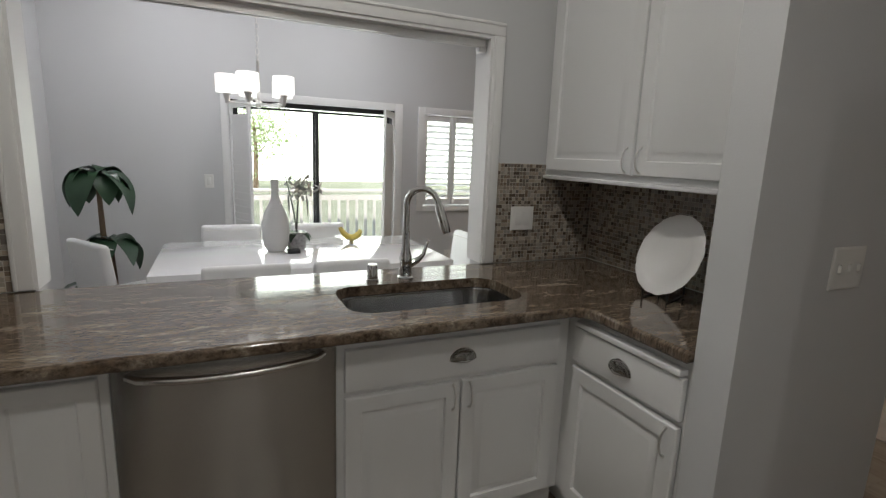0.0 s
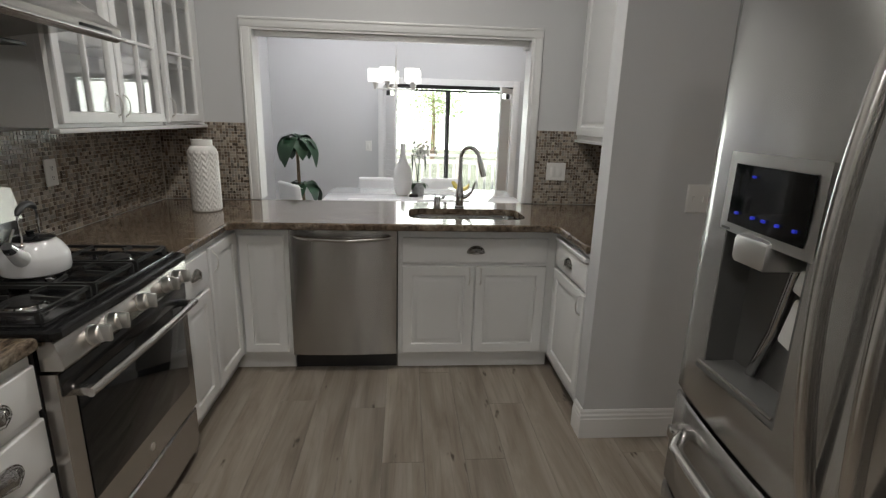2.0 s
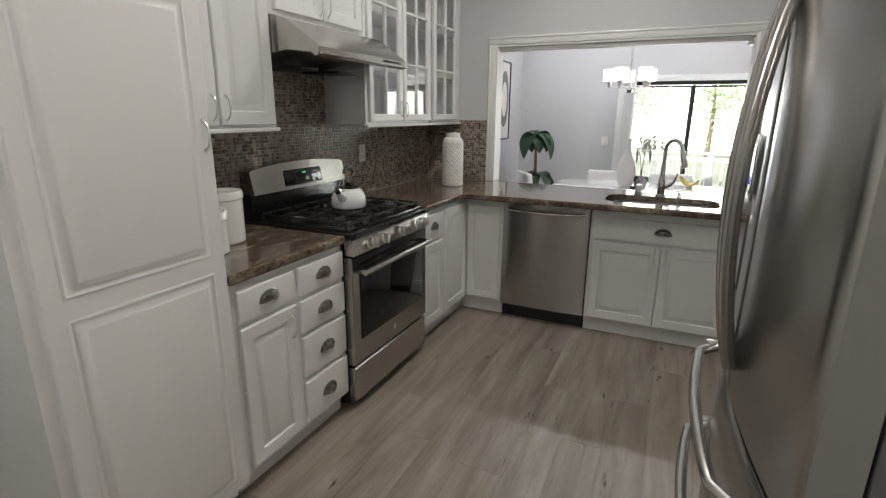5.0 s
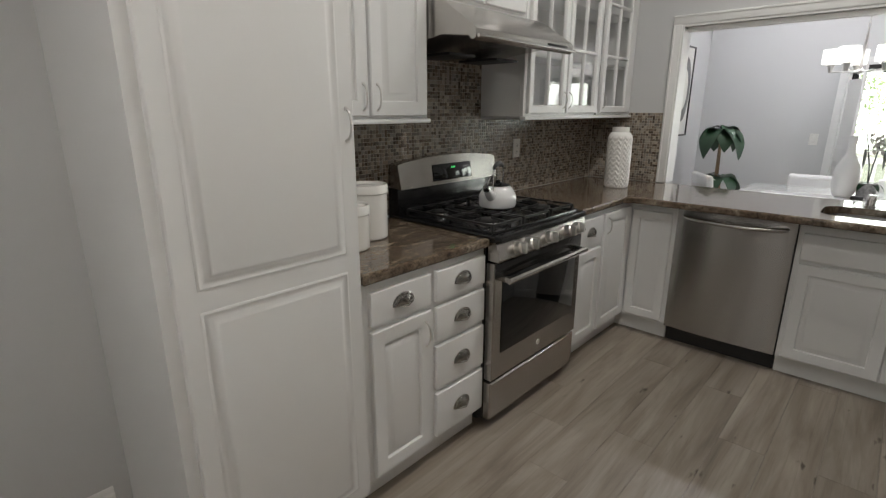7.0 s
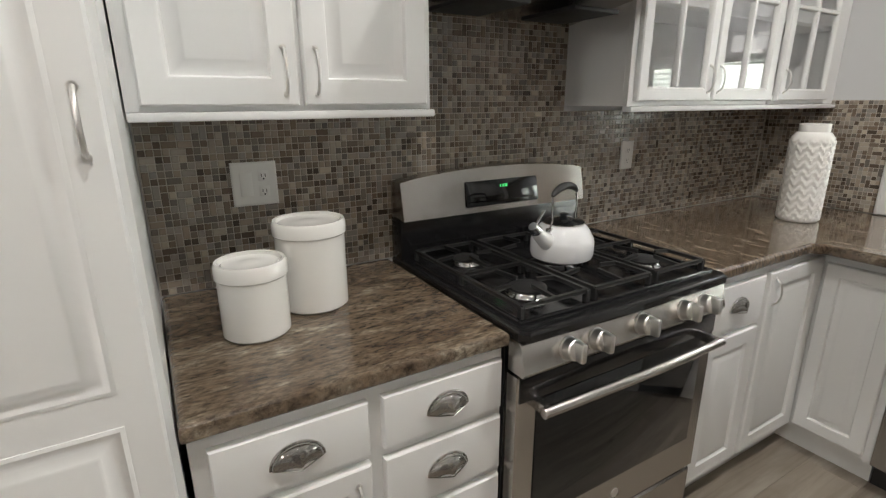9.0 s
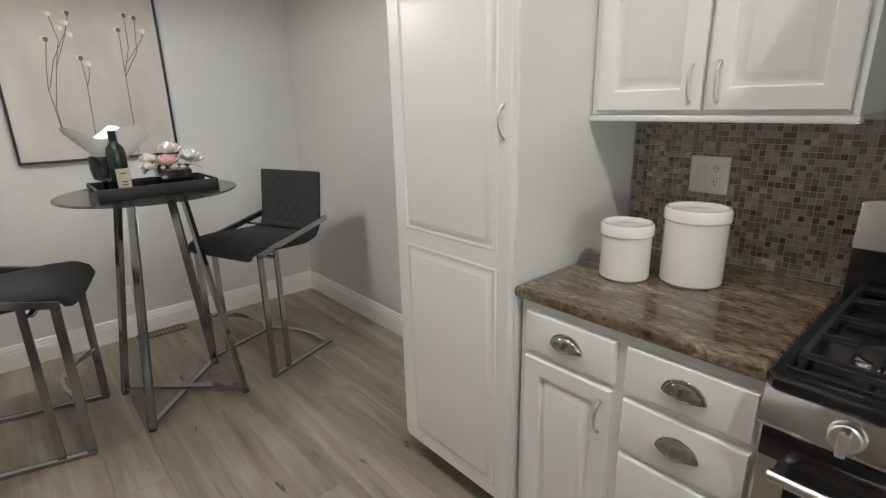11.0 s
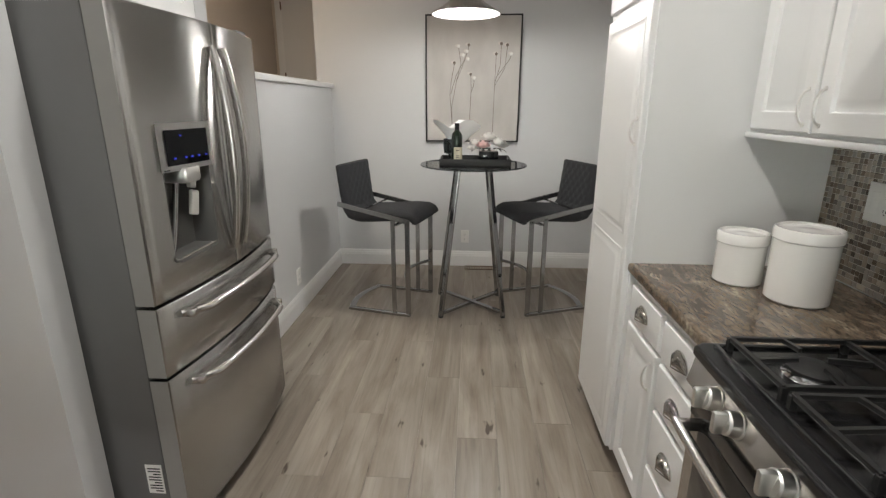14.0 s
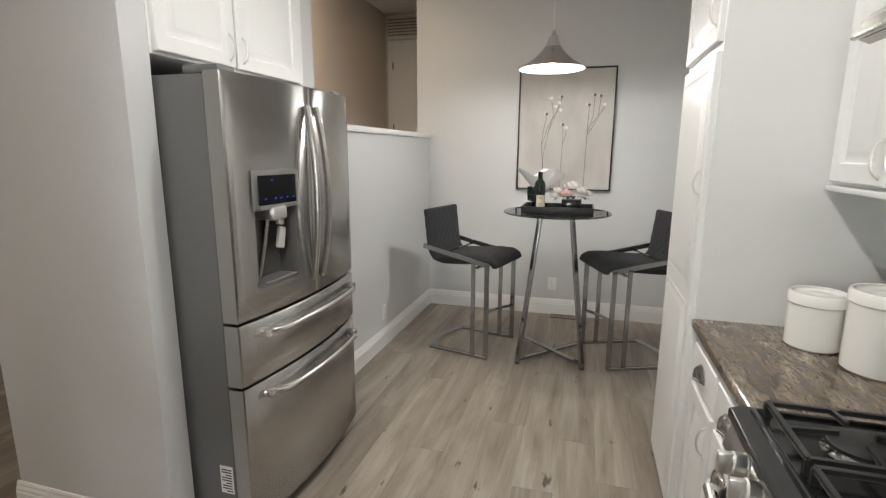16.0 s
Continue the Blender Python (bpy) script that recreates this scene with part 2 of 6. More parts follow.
# mosaic tiles: tone by tile
MOSAIC = material("mosaic_glass_and_stone", (0.2, 0.16, 0.12), 0.16, vary=0.1)
mn, ml_ = MOSAIC.node_tree.nodes, MOSAIC.node_tree.links
geo, moi, madd = mn.new("ShaderNodeNewGeometry"), mn.new("ShaderNodeObjectInfo"), mn.new("ShaderNodeMath")
ml_.new(geo.outputs["Random Per Island"], madd.inputs[0])
ml_.new(moi.outputs["Random"], madd.inputs[1])
mfr = mn.new("ShaderNodeMath")
mfr.operation = "FRACT"
ml_.new(madd.outputs[0], mfr.inputs[0])
mcol = ramp(MOSAIC, mfr.outputs[0], [(0.0, (0.075, 0.06, 0.047)), (0.2, (0.22, 0.168, 0.125)), (0.4, (0.16, 0.145, 0.13)), (0.6, (0.37, 0.305, 0.24)), (0.8, (0.29, 0.275, 0.25)), (1.0, (0.50, 0.43, 0.345))])
ml_.new(mcol, mn["Principled BSDF"].inputs["Base Color"])

# ---- mesh helpers ----
ORIGIN = {}


def thing(name, at, label, category, group="", kind=""):
    ob = new(name)
    ob.location = at
    ob.empty_display_size = 0.05
    ORIGIN[ob] = Vector(at)
    return tagged(ob, label, category, group, kind)


def finish(bm, name, mat, smooth=True):
    bmesh.ops.recalc_face_normals(bm, faces=bm.faces)
    me = bpy.data.meshes.new(name)
    bm.to_mesh(me)
    bm.free()
    me.materials.append(mat)
    if smooth:
        me.shade_smooth()
        me.set_sharp_from_angle(angle=radians(38))
    return me


def part(name, bm, mat, parent, label="", smooth=True):
    """Links a bmesh, in world coordinates, as one mesh under a thing or a part."""
    o = ORIGIN.get(parent, Vector())
    bmesh.ops.translate(bm, verts=bm.verts, vec=-o)
    ob = new(name, finish(bm, name, mat, smooth))
    ob.parent = parent
    ORIGIN[ob] = o
    return tagged(ob, label)


def solo(name, bm, mat, label, category, group="", kind="", smooth=True):
    """A thing that is a single mesh, with its origin at the middle of its base."""
    lo = Vector([min(v.co[i] for v in bm.verts) for i in range(3)])
    hi = Vector([max(v.co[i] for v in bm.verts) for i in range(3)])
    o = Vector(((lo.x + hi.x) / 2, (lo.y + hi.y) / 2, lo.z))
    bmesh.ops.translate(bm, verts=bm.verts, vec=-o)
    ob = new(name, finish(bm, name, mat, smooth))
    ob.location = o
    ORIGIN[ob] = o
    return tagged(ob, label, category, group, kind)


def structure(name, bm, mat, label, category="wall"):
    ob = new(name, finish(bm, name, mat))
    ORIGIN[ob] = Vector()
    return tagged(ob, label, category, "", "structure")


def box(x0, x1, y0, y1, z0, z1, bevel=0.0, bm=None, seg=2):
    b = bmesh.new()
    bmesh.ops.create_cube(b, size=1)
    for v in b.verts:
        v.co = Vector(((x0 + x1) / 2 + v.co.x * (x1 - x0), (y0 + y1) / 2 + v.co.y * (y1 - y0), (z0 + z1) / 2 + v.co.z * (z1 - z0)))
    if bevel:
        bmesh.ops.bevel(b, geom=b.edges[:], offset=bevel, segments=seg, affect="EDGES", profile=0.5)
    return merge(bm, b)


def merge(bm, b):
    if bm is None:
        return b
    me = bpy.data.meshes.new("tmp")
    b.to_mesh(me)
    b.free()
    bm.from_mesh(me)
    bpy.data.meshes.remove(me)
    return bm


def boxes(*rows, bevel=0.0):
    bm = bmesh.new()
    for r in rows:
        box(*r, bevel=bevel, bm=bm)
    return bm


def lathe(profile, at=(0, 0, 0), seg=32, bm=None, axis=None):
    """Turns (radius, height) round z, or round another axis by a matrix."""
    b = bmesh.new()
    rings = []
    for r, z in profile:
        if r < 1e-5:
            rings.append([b.verts.new((0, 0, z))])
        else:
            rings.append([b.verts.new((r * math.cos(2 * math.pi * i / seg), r * math.sin(2 * math.pi * i / seg), z)) for i in range(seg)])
    for p, q in zip(rings, rings[1:]):
        for i in range(seg):
            j = (i + 1) % seg
            if len(p) == 1 and len(q) > 1:
                b.faces.new((p[0], q[i], q[j]))
            elif len(q) == 1 and len(p) > 1:
                b.faces.new((p[i], q[0], p[j]))
            elif len(p) > 1:
                b.faces.new((p[i], q[i], q[j], p[j]))
    if axis is not None:
        bmesh.ops.transform(b, matrix=axis, verts=b.verts)
    bmesh.ops.translate(b, verts=b.verts, vec=at)
    return merge(bm, b)


def tube(points, r, seg=10, bm=None, flat=1.0):
    """A rod swept along points; r a number or one for each point; flat squeezes it sideways."""
    b = bmesh.new()
    pts = [Vector(p) for p in points]
    rs = r if isinstance(r, (list, tuple)) else [r] * len(pts)
    rings = []
    up = Vector((0, 0, 1))
    side = None
    for i, p in enumerate(pts):
        d = (pts[min(i + 1, len(pts) - 1)] - pts[max(i - 1, 0)]).normalized()
        if side is None:
            side = d.cross(up) if abs(d.z) < 0.95 else d.cross(Vector((0, 1, 0)))
        side = (side - d * side.dot(d)).normalized()
        oth = d.cross(side)
        rings.append([b.verts.new(p + rs[i] * (side * math.cos(2 * math.pi * k / seg) + oth * flat * math.sin(2 * math.pi * k / seg))) for k in range(seg)])
    for p, q in zip(rings, rings[1:]):
        for k in range(seg):
            b.faces.new((p[k], p[(k + 1) % seg], q[(k + 1) % seg], q[k]))
    b.faces.new(rings[0])
    b.faces.new(rings[-1])
    return merge(bm, b)


def bar(p, q, w=0.02, h=0.02, bm=None):
    """A square bar from p to q."""
    p, q = Vector(p), Vector(q)
    d = (q - p)
    L = d.length
    d.normalize()
    s = d.cross(Vector((0, 0, 1)))
    s = s.normalized() if s.length > 0.05 else Vector((0, 1, 0))
    u = s.cross(d)
    b = bmesh.new()
    bmesh.ops.create_cube(b, size=1)
    for v in b.verts:
        v.co = (p + q) / 2 + d * v.co.x * L + s * v.co.y * w + u * v.co.z * h
    bmesh.ops.bevel(b, geom=b.edges[:], offset=min(w, h) * 0.12, segments=1, affect="EDGES")
    return merge(bm, b)


def arc(c, a, b, r, a0, a1, n=10):
    """Points of a circle's arc in the plane of unit vectors a and b."""
    c, a, b = Vector(c), Vector(a), Vector(b)
    return [c + r * (a * math.cos(a0 + (a1 - a0) * i / n) + b * math.sin(a0 + (a1 - a0) * i / n)) for i in range(n + 1)]


class Face:
    """A cabinet front: u along it, z up, n outward."""

    def __init__(self, origin, u, n):
        self.o, self.u, self.n = Vector(origin), Vector(u), Vector(n)

    def at(self, u, z, n=0.0):
        return self.o + self.u * u + Vector((0, 0, z)) + self.n * n

    def slab(self, u0, u1, z0, z1, loops, thick=0.02, hole=False):
        """A front with stepped loops (inset, height) inside it; hole leaves the middle open."""
        b = bmesh.new()
        rings = []
        for inset, n in [(0, 0), *loops]:
            rings.append([b.verts.new(self.at(u, z, n)) for u, z in ((u0 + inset, z0 + inset), (u1 - inset, z0 + inset), (u1 - inset, z1 - inset), (u0 + inset, z1 - inset))])
        for p, q in zip(rings, rings[1:]):
            for i in range(4):
                b.faces.new((p[i], p[(i + 1) % 4], q[(i + 1) % 4], q[i]))
        if not hole:
            b.faces.new(rings[-1])
            b.faces.new(rings[0])
        else:
            for i in range(4):
                b.faces.new((rings[-1][i], rings[-1][(i + 1) % 4], rings[0][(i + 1) % 4], rings[0][i]))
        return b


def raised(t=0.02, rail=0.055):
    return [(0.0, t - 0.004), (0.004, t), (rail - 0.006, t), (rail, t - 0.002), (rail + 0.004, t - 0.012), (rail + 0.012, t - 0.012), (rail + 0.032, t - 0.001), (rail + 0.036, t)]


PLAIN = [(0.0, 0.014), (0.003, 0.018), (0.012, 0.02)]


def cup_pull(f, u, z, parent, n=0.02):
    b = bmesh.new()
    N, K = 14, 6
    grid = []
    for i in range(N + 1):
        a = math.pi * i / N
        row = []
        for k in range(K + 1):
            p = math.pi / 2 * k / K
            row.append(b.verts.new(f.at(u - 0.049 * math.cos(a) * math.cos(p * 0.92), z - 0.014 + 0.041 * math.sin(a) * math.cos(p * 0.92), n + 0.004 + 0.024 * math.sin(p) * (0.45 + 0.55 * math.sin(a)))))
        grid.append(row)
    for i in range(N):
        for k in range(K):
            b.faces.new((grid[i][k], grid[i + 1][k], grid[i + 1][k + 1], grid[i][k + 1]))
    bmesh.ops.solidify(b, geom=b.faces[:], thickness=0.002)
    tube([f.at(u - 0.050 * math.cos(math.pi * i / 16), z - 0.014 + 0.042 * math.sin(math.pi * i / 16), n + 0.002) for i in range(17)], 0.0028, 6, b)
    tube([f.at(u - 0.050, z - 0.014, n + 0.003), f.at(u - 0.03, z - 0.015, n + 0.014), f.at(u, z - 0.015, n + 0.0275), f.at(u + 0.03, z - 0.015, n + 0.014), f.at(u + 0.050, z - 0.014, n + 0.003)], 0.0016, 6, b)
    return part("cup_pull", b, PULL, parent, "polished nickel cup pull")


def bow_handle(f, u, z, parent, length=0.095, n=0.02, level=False):
    pts = []
    for i in range(13):
        s = i / 12
        d = n + 0.023 * math.sin(math.pi * s) ** 0.5
        off = (s - 0.5) * length
        pts.append(f.at(u + off, z, d) if level else f.at(u, z + off, d))
    b = tube(pts, 0.0038, 8)
    for p in (pts[0], pts[-1]):
        b = tube([p - f.n * 0.001, p + f.n * 0.004], 0.0065, 8, b)
    return part("handle", b, NICKEL, parent, "bowed satin nickel handle")


def panel_door(f, u0, u1, z0, z1, parent, handle=None, hz=None, name="door"):
    d = part(name, f.slab(u0, u1, z0, z1, raised(rail=min(0.055, (u1 - u0) * 0.2))), WHITE, parent, "white raised-panel door")
    if handle is not None:
        bow_handle(f, handle, hz, d)
    return d


def drawer(f, u0, u1, z0, z1, parent, pull=True):
    d = part("drawer", f.slab(u0, u1, z0, z1, PLAIN), WHITE, parent, "white flat drawer front")
    if pull:
        cup_pull(f, (u0 + u1) / 2, (z0 + z1) / 2 + 0.002, d)
    return d

# ---- the large structure ----
XW, XE = -1.17, 1.83          # kitchen's range wall and the wall behind the short counter
YN, YS, YD = 2.13, -3.36, 4.9  # pass-through wall, nook's end wall, dining room's far wall
H = 3.0
structure("floor_base", box(-1.4, 6.1, -4.6, 5.1, -0.12, -0.012), GROUT, "hard sub-floor under the wooden planks", "floor")
structure("wall_west", box(XW - 0.12, XW, YS - 0.12, YD + 0.15, 0, H), WALL, "light grey painted wall", "wall")
structure("wall_south", box(XW, 1.42, YS - 0.12, YS, 0, H), WALL, "light grey painted end wall of the breakfast nook")
# pass-through wall: below, beside and above the opening
OX0, OX1, OZ0, OZ1 = -0.571, 1.185, 0.86, 1.965
structure("wall_north", boxes((XW, OX0, YN, YN + 0.12, 0, H), (OX1, XE + 0.19, YN, YN + 0.12, 0, H), (OX0, OX1, YN, YN + 0.12, 0, OZ0), (OX0, OX1, YN, YN + 0.12, OZ1, H)), WALL, "grey wall with a wide pass-through opening")
structure("wall_east", box(XE, XE + 0.19, 0.94, YN, 0, H), WALL, "grey wall behind the short counter")
structure("wall_pier", box(1.225, 2.02, 0.826, 0.94, 0, H), WALL, "grey wall end beside the doorway to the living room")
structure("wall_fridge_side", box(1.25, 2.02, -0.19, -0.085, 0, H), WALL, "grey wall end beside the refrigerator")
structure("wall_fridge_back", box(1.90, 2.02, -1.12, -0.19, 0, H), WALL, "grey wall behind the refrigerator")
structure("wall_fridge_end", box(1.25, 2.02, -1.22, -1.12, 0, H), WALL, "grey wall end beyond the refrigerator")
structure("half_wall", box(1.30, 1.42, YS, -1.22, 0, 1.60), WALL, "grey half-height wall of the breakfast nook")
structure("half_wall_cap", box(1.275, 1.445, YS, -1.222, 1.60, 1.64, 0.006), TRIM, "white painted cap on the half wall", "trim")
structure("header_doorway", box(2.021, 2.12, -0.085, 0.826, 2.5, H), WALL, "grey wall above the doorway")
# dining room and living room shell, with door and window openings
DX0, DX1, DZ = 0.14, 1.65, 1.84
WX0, WX1, WZ0, WZ1 = 1.97, 2.62, 0.90, 1.83
structure("wall_dining", boxes((XW, DX0, YD, YD + 0.15, 0, H), (DX0, DX1, YD, YD + 0.15, DZ, H), (DX1, WX0, YD, YD + 0.15, 0, H), (WX0, WX1, YD, YD + 0.15, 0, WZ0), (WX0, WX1, YD, YD + 0.15, WZ1, H), (WX1, 6.06, YD, YD + 0.15, 0, H)), WALL, "light grey dining room wall with a glass door and a window")
structure("wall_living", box(5.94, 6.06, -1.22, YD, 0, H), TAUPE, "taupe painted living room wall")
structure("wall_living_south", box(2.021, 5.94, -1.22, -1.10, 0, H), TAUPE, "taupe painted living room wall")
# the raised hall behind the half wall
structure("hall_floor", box(1.42, 2.32, -4.5, -1.22, 0.55, 0.70), PLANK, "raised hall floor", "floor")
structure("wall_hall", box(2.20, 2.32, -4.5, -1.22, 0.70, 3.03), TAUPE, "taupe painted hall wall")
structure("wall_hall_side", box(1.30, 1.42, -4.5, YS - 0.12, 0.7, 3.03), TAUPE, "taupe painted hall wall")
structure("wall_hall_end", box(1.30, 2.32, -4.62, -4.5, 0.7, 3.03), TAUPE, "taupe painted hall end wall")
structure("hall_ceiling", box(1.30, 2.32, -4.62, -1.22, 3.03, 3.1), CEIL, "white hall ceiling", "ceiling")
structure("ceiling", boxes((XW - 0.12, 1.42, YS - 0.12, -1.22, H, H + 0.1), (XW - 0.12, 6.06, -1.22, YD + 0.15, H, H + 0.1)), CEIL, "white painted ceiling", "ceiling")


def base_run(name, p, q, n, h=0.145):
    """A moulded baseboard from p to q on a wall whose outward side is n."""
    p, q, n = Vector((*p, 0)), Vector((*q, 0)), Vector((*n, 0))
    prof = [(0, 0), (0.016, 0), (0.016, h * 0.68), (0.013, h * 0.72), (0.013, h * 0.80), (0.009, h * 0.86), (0.008, h * 0.94), (0.003, h), (0, h)]
    b = bmesh.new()
    ra = [b.verts.new(p + n * a + Vector((0, 0, c))) for a, c in prof]
    rb = [b.verts.new(q + n * a + Vector((0, 0, c))) for a, c in prof]
    for i in range(len(prof) - 1):
        b.faces.new((ra[i], ra[i + 1], rb[i + 1], rb[i]))
    b.faces.new(ra)
    b.faces.new(rb)
    ob = new(name, finish(b, name, TRIM, False))
    return tagged(ob, "white moulded baseboard along the wall", "baseboard", "", "structure")


base_run("baseboard", (XW, YS), (1.30, YS), (0, 1))
base_run("baseboard", (1.30, YS + 0.017), (1.30, -1.20), (-1, 0))
base_run("baseboard", (XW, YS + 0.017), (XW, -1.30), (1, 0))
base_run("baseboard", (1.209, 0.826), (2.036, 0.826), (0, -1))
base_run("baseboard", (1.225, 0.827), (1.225, 0.925), (-1, 0))
base_run("baseboard", (1.234, -0.085), (2.036, -0.085), (0, 1))
base_run("baseboard", (1.25, -0.086), (1.25, -0.19), (-1, 0))
base_run("baseboard", (2.02, 0.827), (2.02, 2.1), (1, 0))
base_run("baseboard", (5.94, -1.1), (5.94, YD), (-1, 0))
base_run("baseboard", (XW, YD), (0.06, YD), (0, -1))
base_run("baseboard", (1.74, YD), (5.94, YD), (0, -1))

# casing round the pass-through, with its inner track
CT = thing("passthrough_casing", (0.3, YN, OZ0), "white painted casing round the pass-through opening", "trim", "", "structure")
for nm, r in (("side_casing", (OX0 - 0.058, OX0, YN - 0.018, YN, 0.915, OZ1)), ("side_casing", (OX1, OX1 + 0.058, YN - 0.018, YN, 0.915, OZ1)), ("head_casing", (OX0 - 0.058, OX1 + 0.058, YN - 0.018, YN, OZ1, OZ1 + 0.058))):
    b = box(*r, 0.004)
    x0, x1, y0, y1, z0, z1 = r
    if nm == "side_casing":
        box(x0 + 0.004, x0 + 0.016, y0 - 0.006, y0 + 0.002, z0, z1 - 0.002, 0.003, b)
    else:
        box(x0, x1, y0 - 0.006, y0 + 0.002, z1 - 0.016, z1 - 0.004, 0.003, b)
    part(nm, b, TRIM, CT)
part("jamb", box(OX0, OX0 + 0.012, YN - 0.01, YN + 0.135, 0.915, OZ1), TRIM, CT)
part("jamb", box(OX1 - 0.012, OX1, YN - 0.01, YN + 0.135, 0.915, OZ1), TRIM, CT)
part("head_jamb", box(OX0 + 0.013, OX1 - 0.013, YN - 0.01, YN + 0.135, OZ1 - 0.014, OZ1), TRIM, CT)
b = boxes((OX0 + 0.02, OX1 - 0.02, YN + 0.030, YN + 0.036, OZ1 - 0.045, OZ1 - 0.016), (OX0 + 0.02, OX1 - 0.02, YN + 0.060, YN + 0.066, OZ1 - 0.045, OZ1 - 0.016))
part("track", b, NICKEL, CT, "grey metal sliding track")
part("catch", box(OX1 - 0.05, OX1 - 0.014, YN + 0.030, YN + 0.07, OZ1 - 0.07, OZ1 - 0.046, 0.004), NICKEL, CT)

# ---- kitchen cabinets ----


def split(name, b, mat, parent):
    """Each closed piece of b becomes a part of its own."""
    left = set(b.faces)
    while left:
        grow, todo = set(), [left.pop()]
        while todo:
            f_ = todo.pop()
            grow.add(f_)
            for e_ in f_.edges:
                for g_ in e_.link_faces:
                    if g_ in left:
                        left.discard(g_)
                        todo.append(g_)
        nb = bmesh.new()
        made = {}
        for f_ in grow:
            nb.faces.new([made.setdefault(v, nb.verts.new(v.co)) if v not in made else made[v] for v in f_.verts])
        part(name, nb, mat, parent)
    b.free()


FW = Face((-0.555, 0, 0), (0, 1, 0), (1, 0, 0))
FN = Face((0, 1.51, 0), (1, 0, 0), (0, -1, 0))
FE = Face((1.245, 0, 0), (0, 1, 0), (-1, 0, 0))
FU = Face((-0.88, 0, 0), (0, 1, 0), (1, 0, 0))
FR = Face((1.52, 0, 0), (0, 1, 0), (-1, 0, 0))


def body(r, parent, toe=None, name="body"):
    if toe:
        part("toe_kick", box(*toe), WHITE, parent)
    return part(name, box(*r), WHITE, parent)


c = thing("base_cabinet", (-0.85, -0.33, 0), "white base cabinet with five drawers and a raised-panel door", "cabinet", "base cabinets")
body((XW + 0.002, -0.555, -0.652, 0.0, 0.10, 0.868), c, (XW + 0.002, -0.60, -0.652, 0.0, 0.001, 0.10))
drawer(FW, -0.625, -0.335, 0.715, 0.838, c)
panel_door(FW, -0.625, -0.335, 0.115, 0.695, c, -0.366, 0.607)
for z0, z1 in ((0.715, 0.838), (0.548, 0.69), (0.338, 0.525), (0.118, 0.315)):
    drawer(FW, -0.305, -0.008, z0, z1, c)

c = thing("base_cabinet", (-0.85, 1.2, 0), "white corner base cabinet with a drawer and raised-panel doors", "cabinet", "base cabinets")
b = box(XW + 0.002, -0.555, 0.772, 2.128, 0.10, 0.868)
box(-0.5545, -0.262, 1.51, 2.127, 0.1005, 0.8675, bm=b)
box(XW + 0.002, -0.60, 0.772, 2.1, 0.001, 0.10, bm=b)
box(-0.599, -0.262, 1.555, 2.1, 0.001, 0.0995, bm=b)
split("body", b, WHITE, c)
drawer(FW, 0.80, 1.10, 0.68, 0.838, c)
panel_door(FW, 0.80, 1.10, 0.115, 0.655, c)
panel_door(FW, 1.13, 1.50, 0.115, 0.838, c, 1.165, 0.765)
panel_door(FN, -0.525, -0.285, 0.125, 0.82, c)

c = thing("sink_cabinet", (0.78, 1.84, 0), "white sink base cabinet with a false drawer and two raised-panel doors", "cabinet", "base cabinets")
b = boxes((0.342, 0.362, 1.51, 2.128, 0.10, 0.868), (1.226, 1.246, 1.51, 2.128, 0.10, 0.868), (0.362, 1.226, 1.51, 2.128, 0.10, 0.12), (0.362, 1.226, 2.11, 2.128, 0.12, 0.868), (0.362, 1.226, 1.51, 1.525, 0.12, 0.868), (0.342, 1.246, 1.545, 1.57, 0.001, 0.10))
split("panel", b, WHITE, c)
drawer(FN, 0.365, 1.195, 0.668, 0.812, c)
panel_door(FN, 0.365, 0.777, 0.115, 0.648, c, 0.748, 0.59)
panel_door(FN, 0.783, 1.195, 0.115, 0.648, c, 0.813, 0.59)

c = thing("base_cabinet", (1.53, 1.24, 0), "white base cabinet with a drawer, a cutting board and a door", "cabinet", "base cabinets")
body((1.248, XE - 0.002, 0.942, 2.128, 0.10, 0.868), c, (1.29, XE - 0.002, 0.942, 2.1, 0.001, 0.10))
drawer(FE, 0.965, 1.45, 0.682, 0.816, c)
panel_door(FE, 0.965, 1.45, 0.115, 0.66, c, 1.0, 0.60)
part("cutting_board", box(1.215, 1.30, 0.97, 1.44, 0.822, 0.842, 0.005), WHITE, c, "white pull-out cutting board")

# pantry
FP = Face((-0.535, 0, 0), (0, 1, 0), (1, 0, 0))
c = thing("pantry_cabinet", (-0.85, -0.96, 0), "tall white pantry cabinet with raised-panel doors", "cabinet")
b = boxes((XW + 0.002, -0.535, -1.248, -0.664, 0.09, 2.6), (XW + 0.002, -0.60, -1.248, -0.664, 0.001, 0.0895))
split("body", b, WHITE, c)
b = FP.slab(-1.215, -0.675, 0.10, 1.80, [(0.0, 0.016), (0.004, 0.02), (0.01, 0.02)])
d = part("door", b, WHITE, c, "white pantry door with two raised panels")
for z0, z1 in ((0.15, 0.945), (1.0, 1.755)):
    b = Face((-0.535, 0, 0), (0, 1, 0), (1, 0, 0)).slab(-1.165, -0.725, z0, z1, [(0.0, 0.0215), (0.006, 0.0235), (0.012, 0.0205), (0.022, 0.0205), (0.034, 0.029), (0.04, 0.03)])
    part("panel", b, WHITE, d)
bow_handle(FP, -0.703, 1.379, d, 0.088)
b = FP.slab(-1.215, -0.675, 1.83, 2.56, raised(rail=0.06))
d = part("upper_door", b, WHITE, c, "white raised-panel door")
bow_handle(FP, -0.70, 1.93, d)

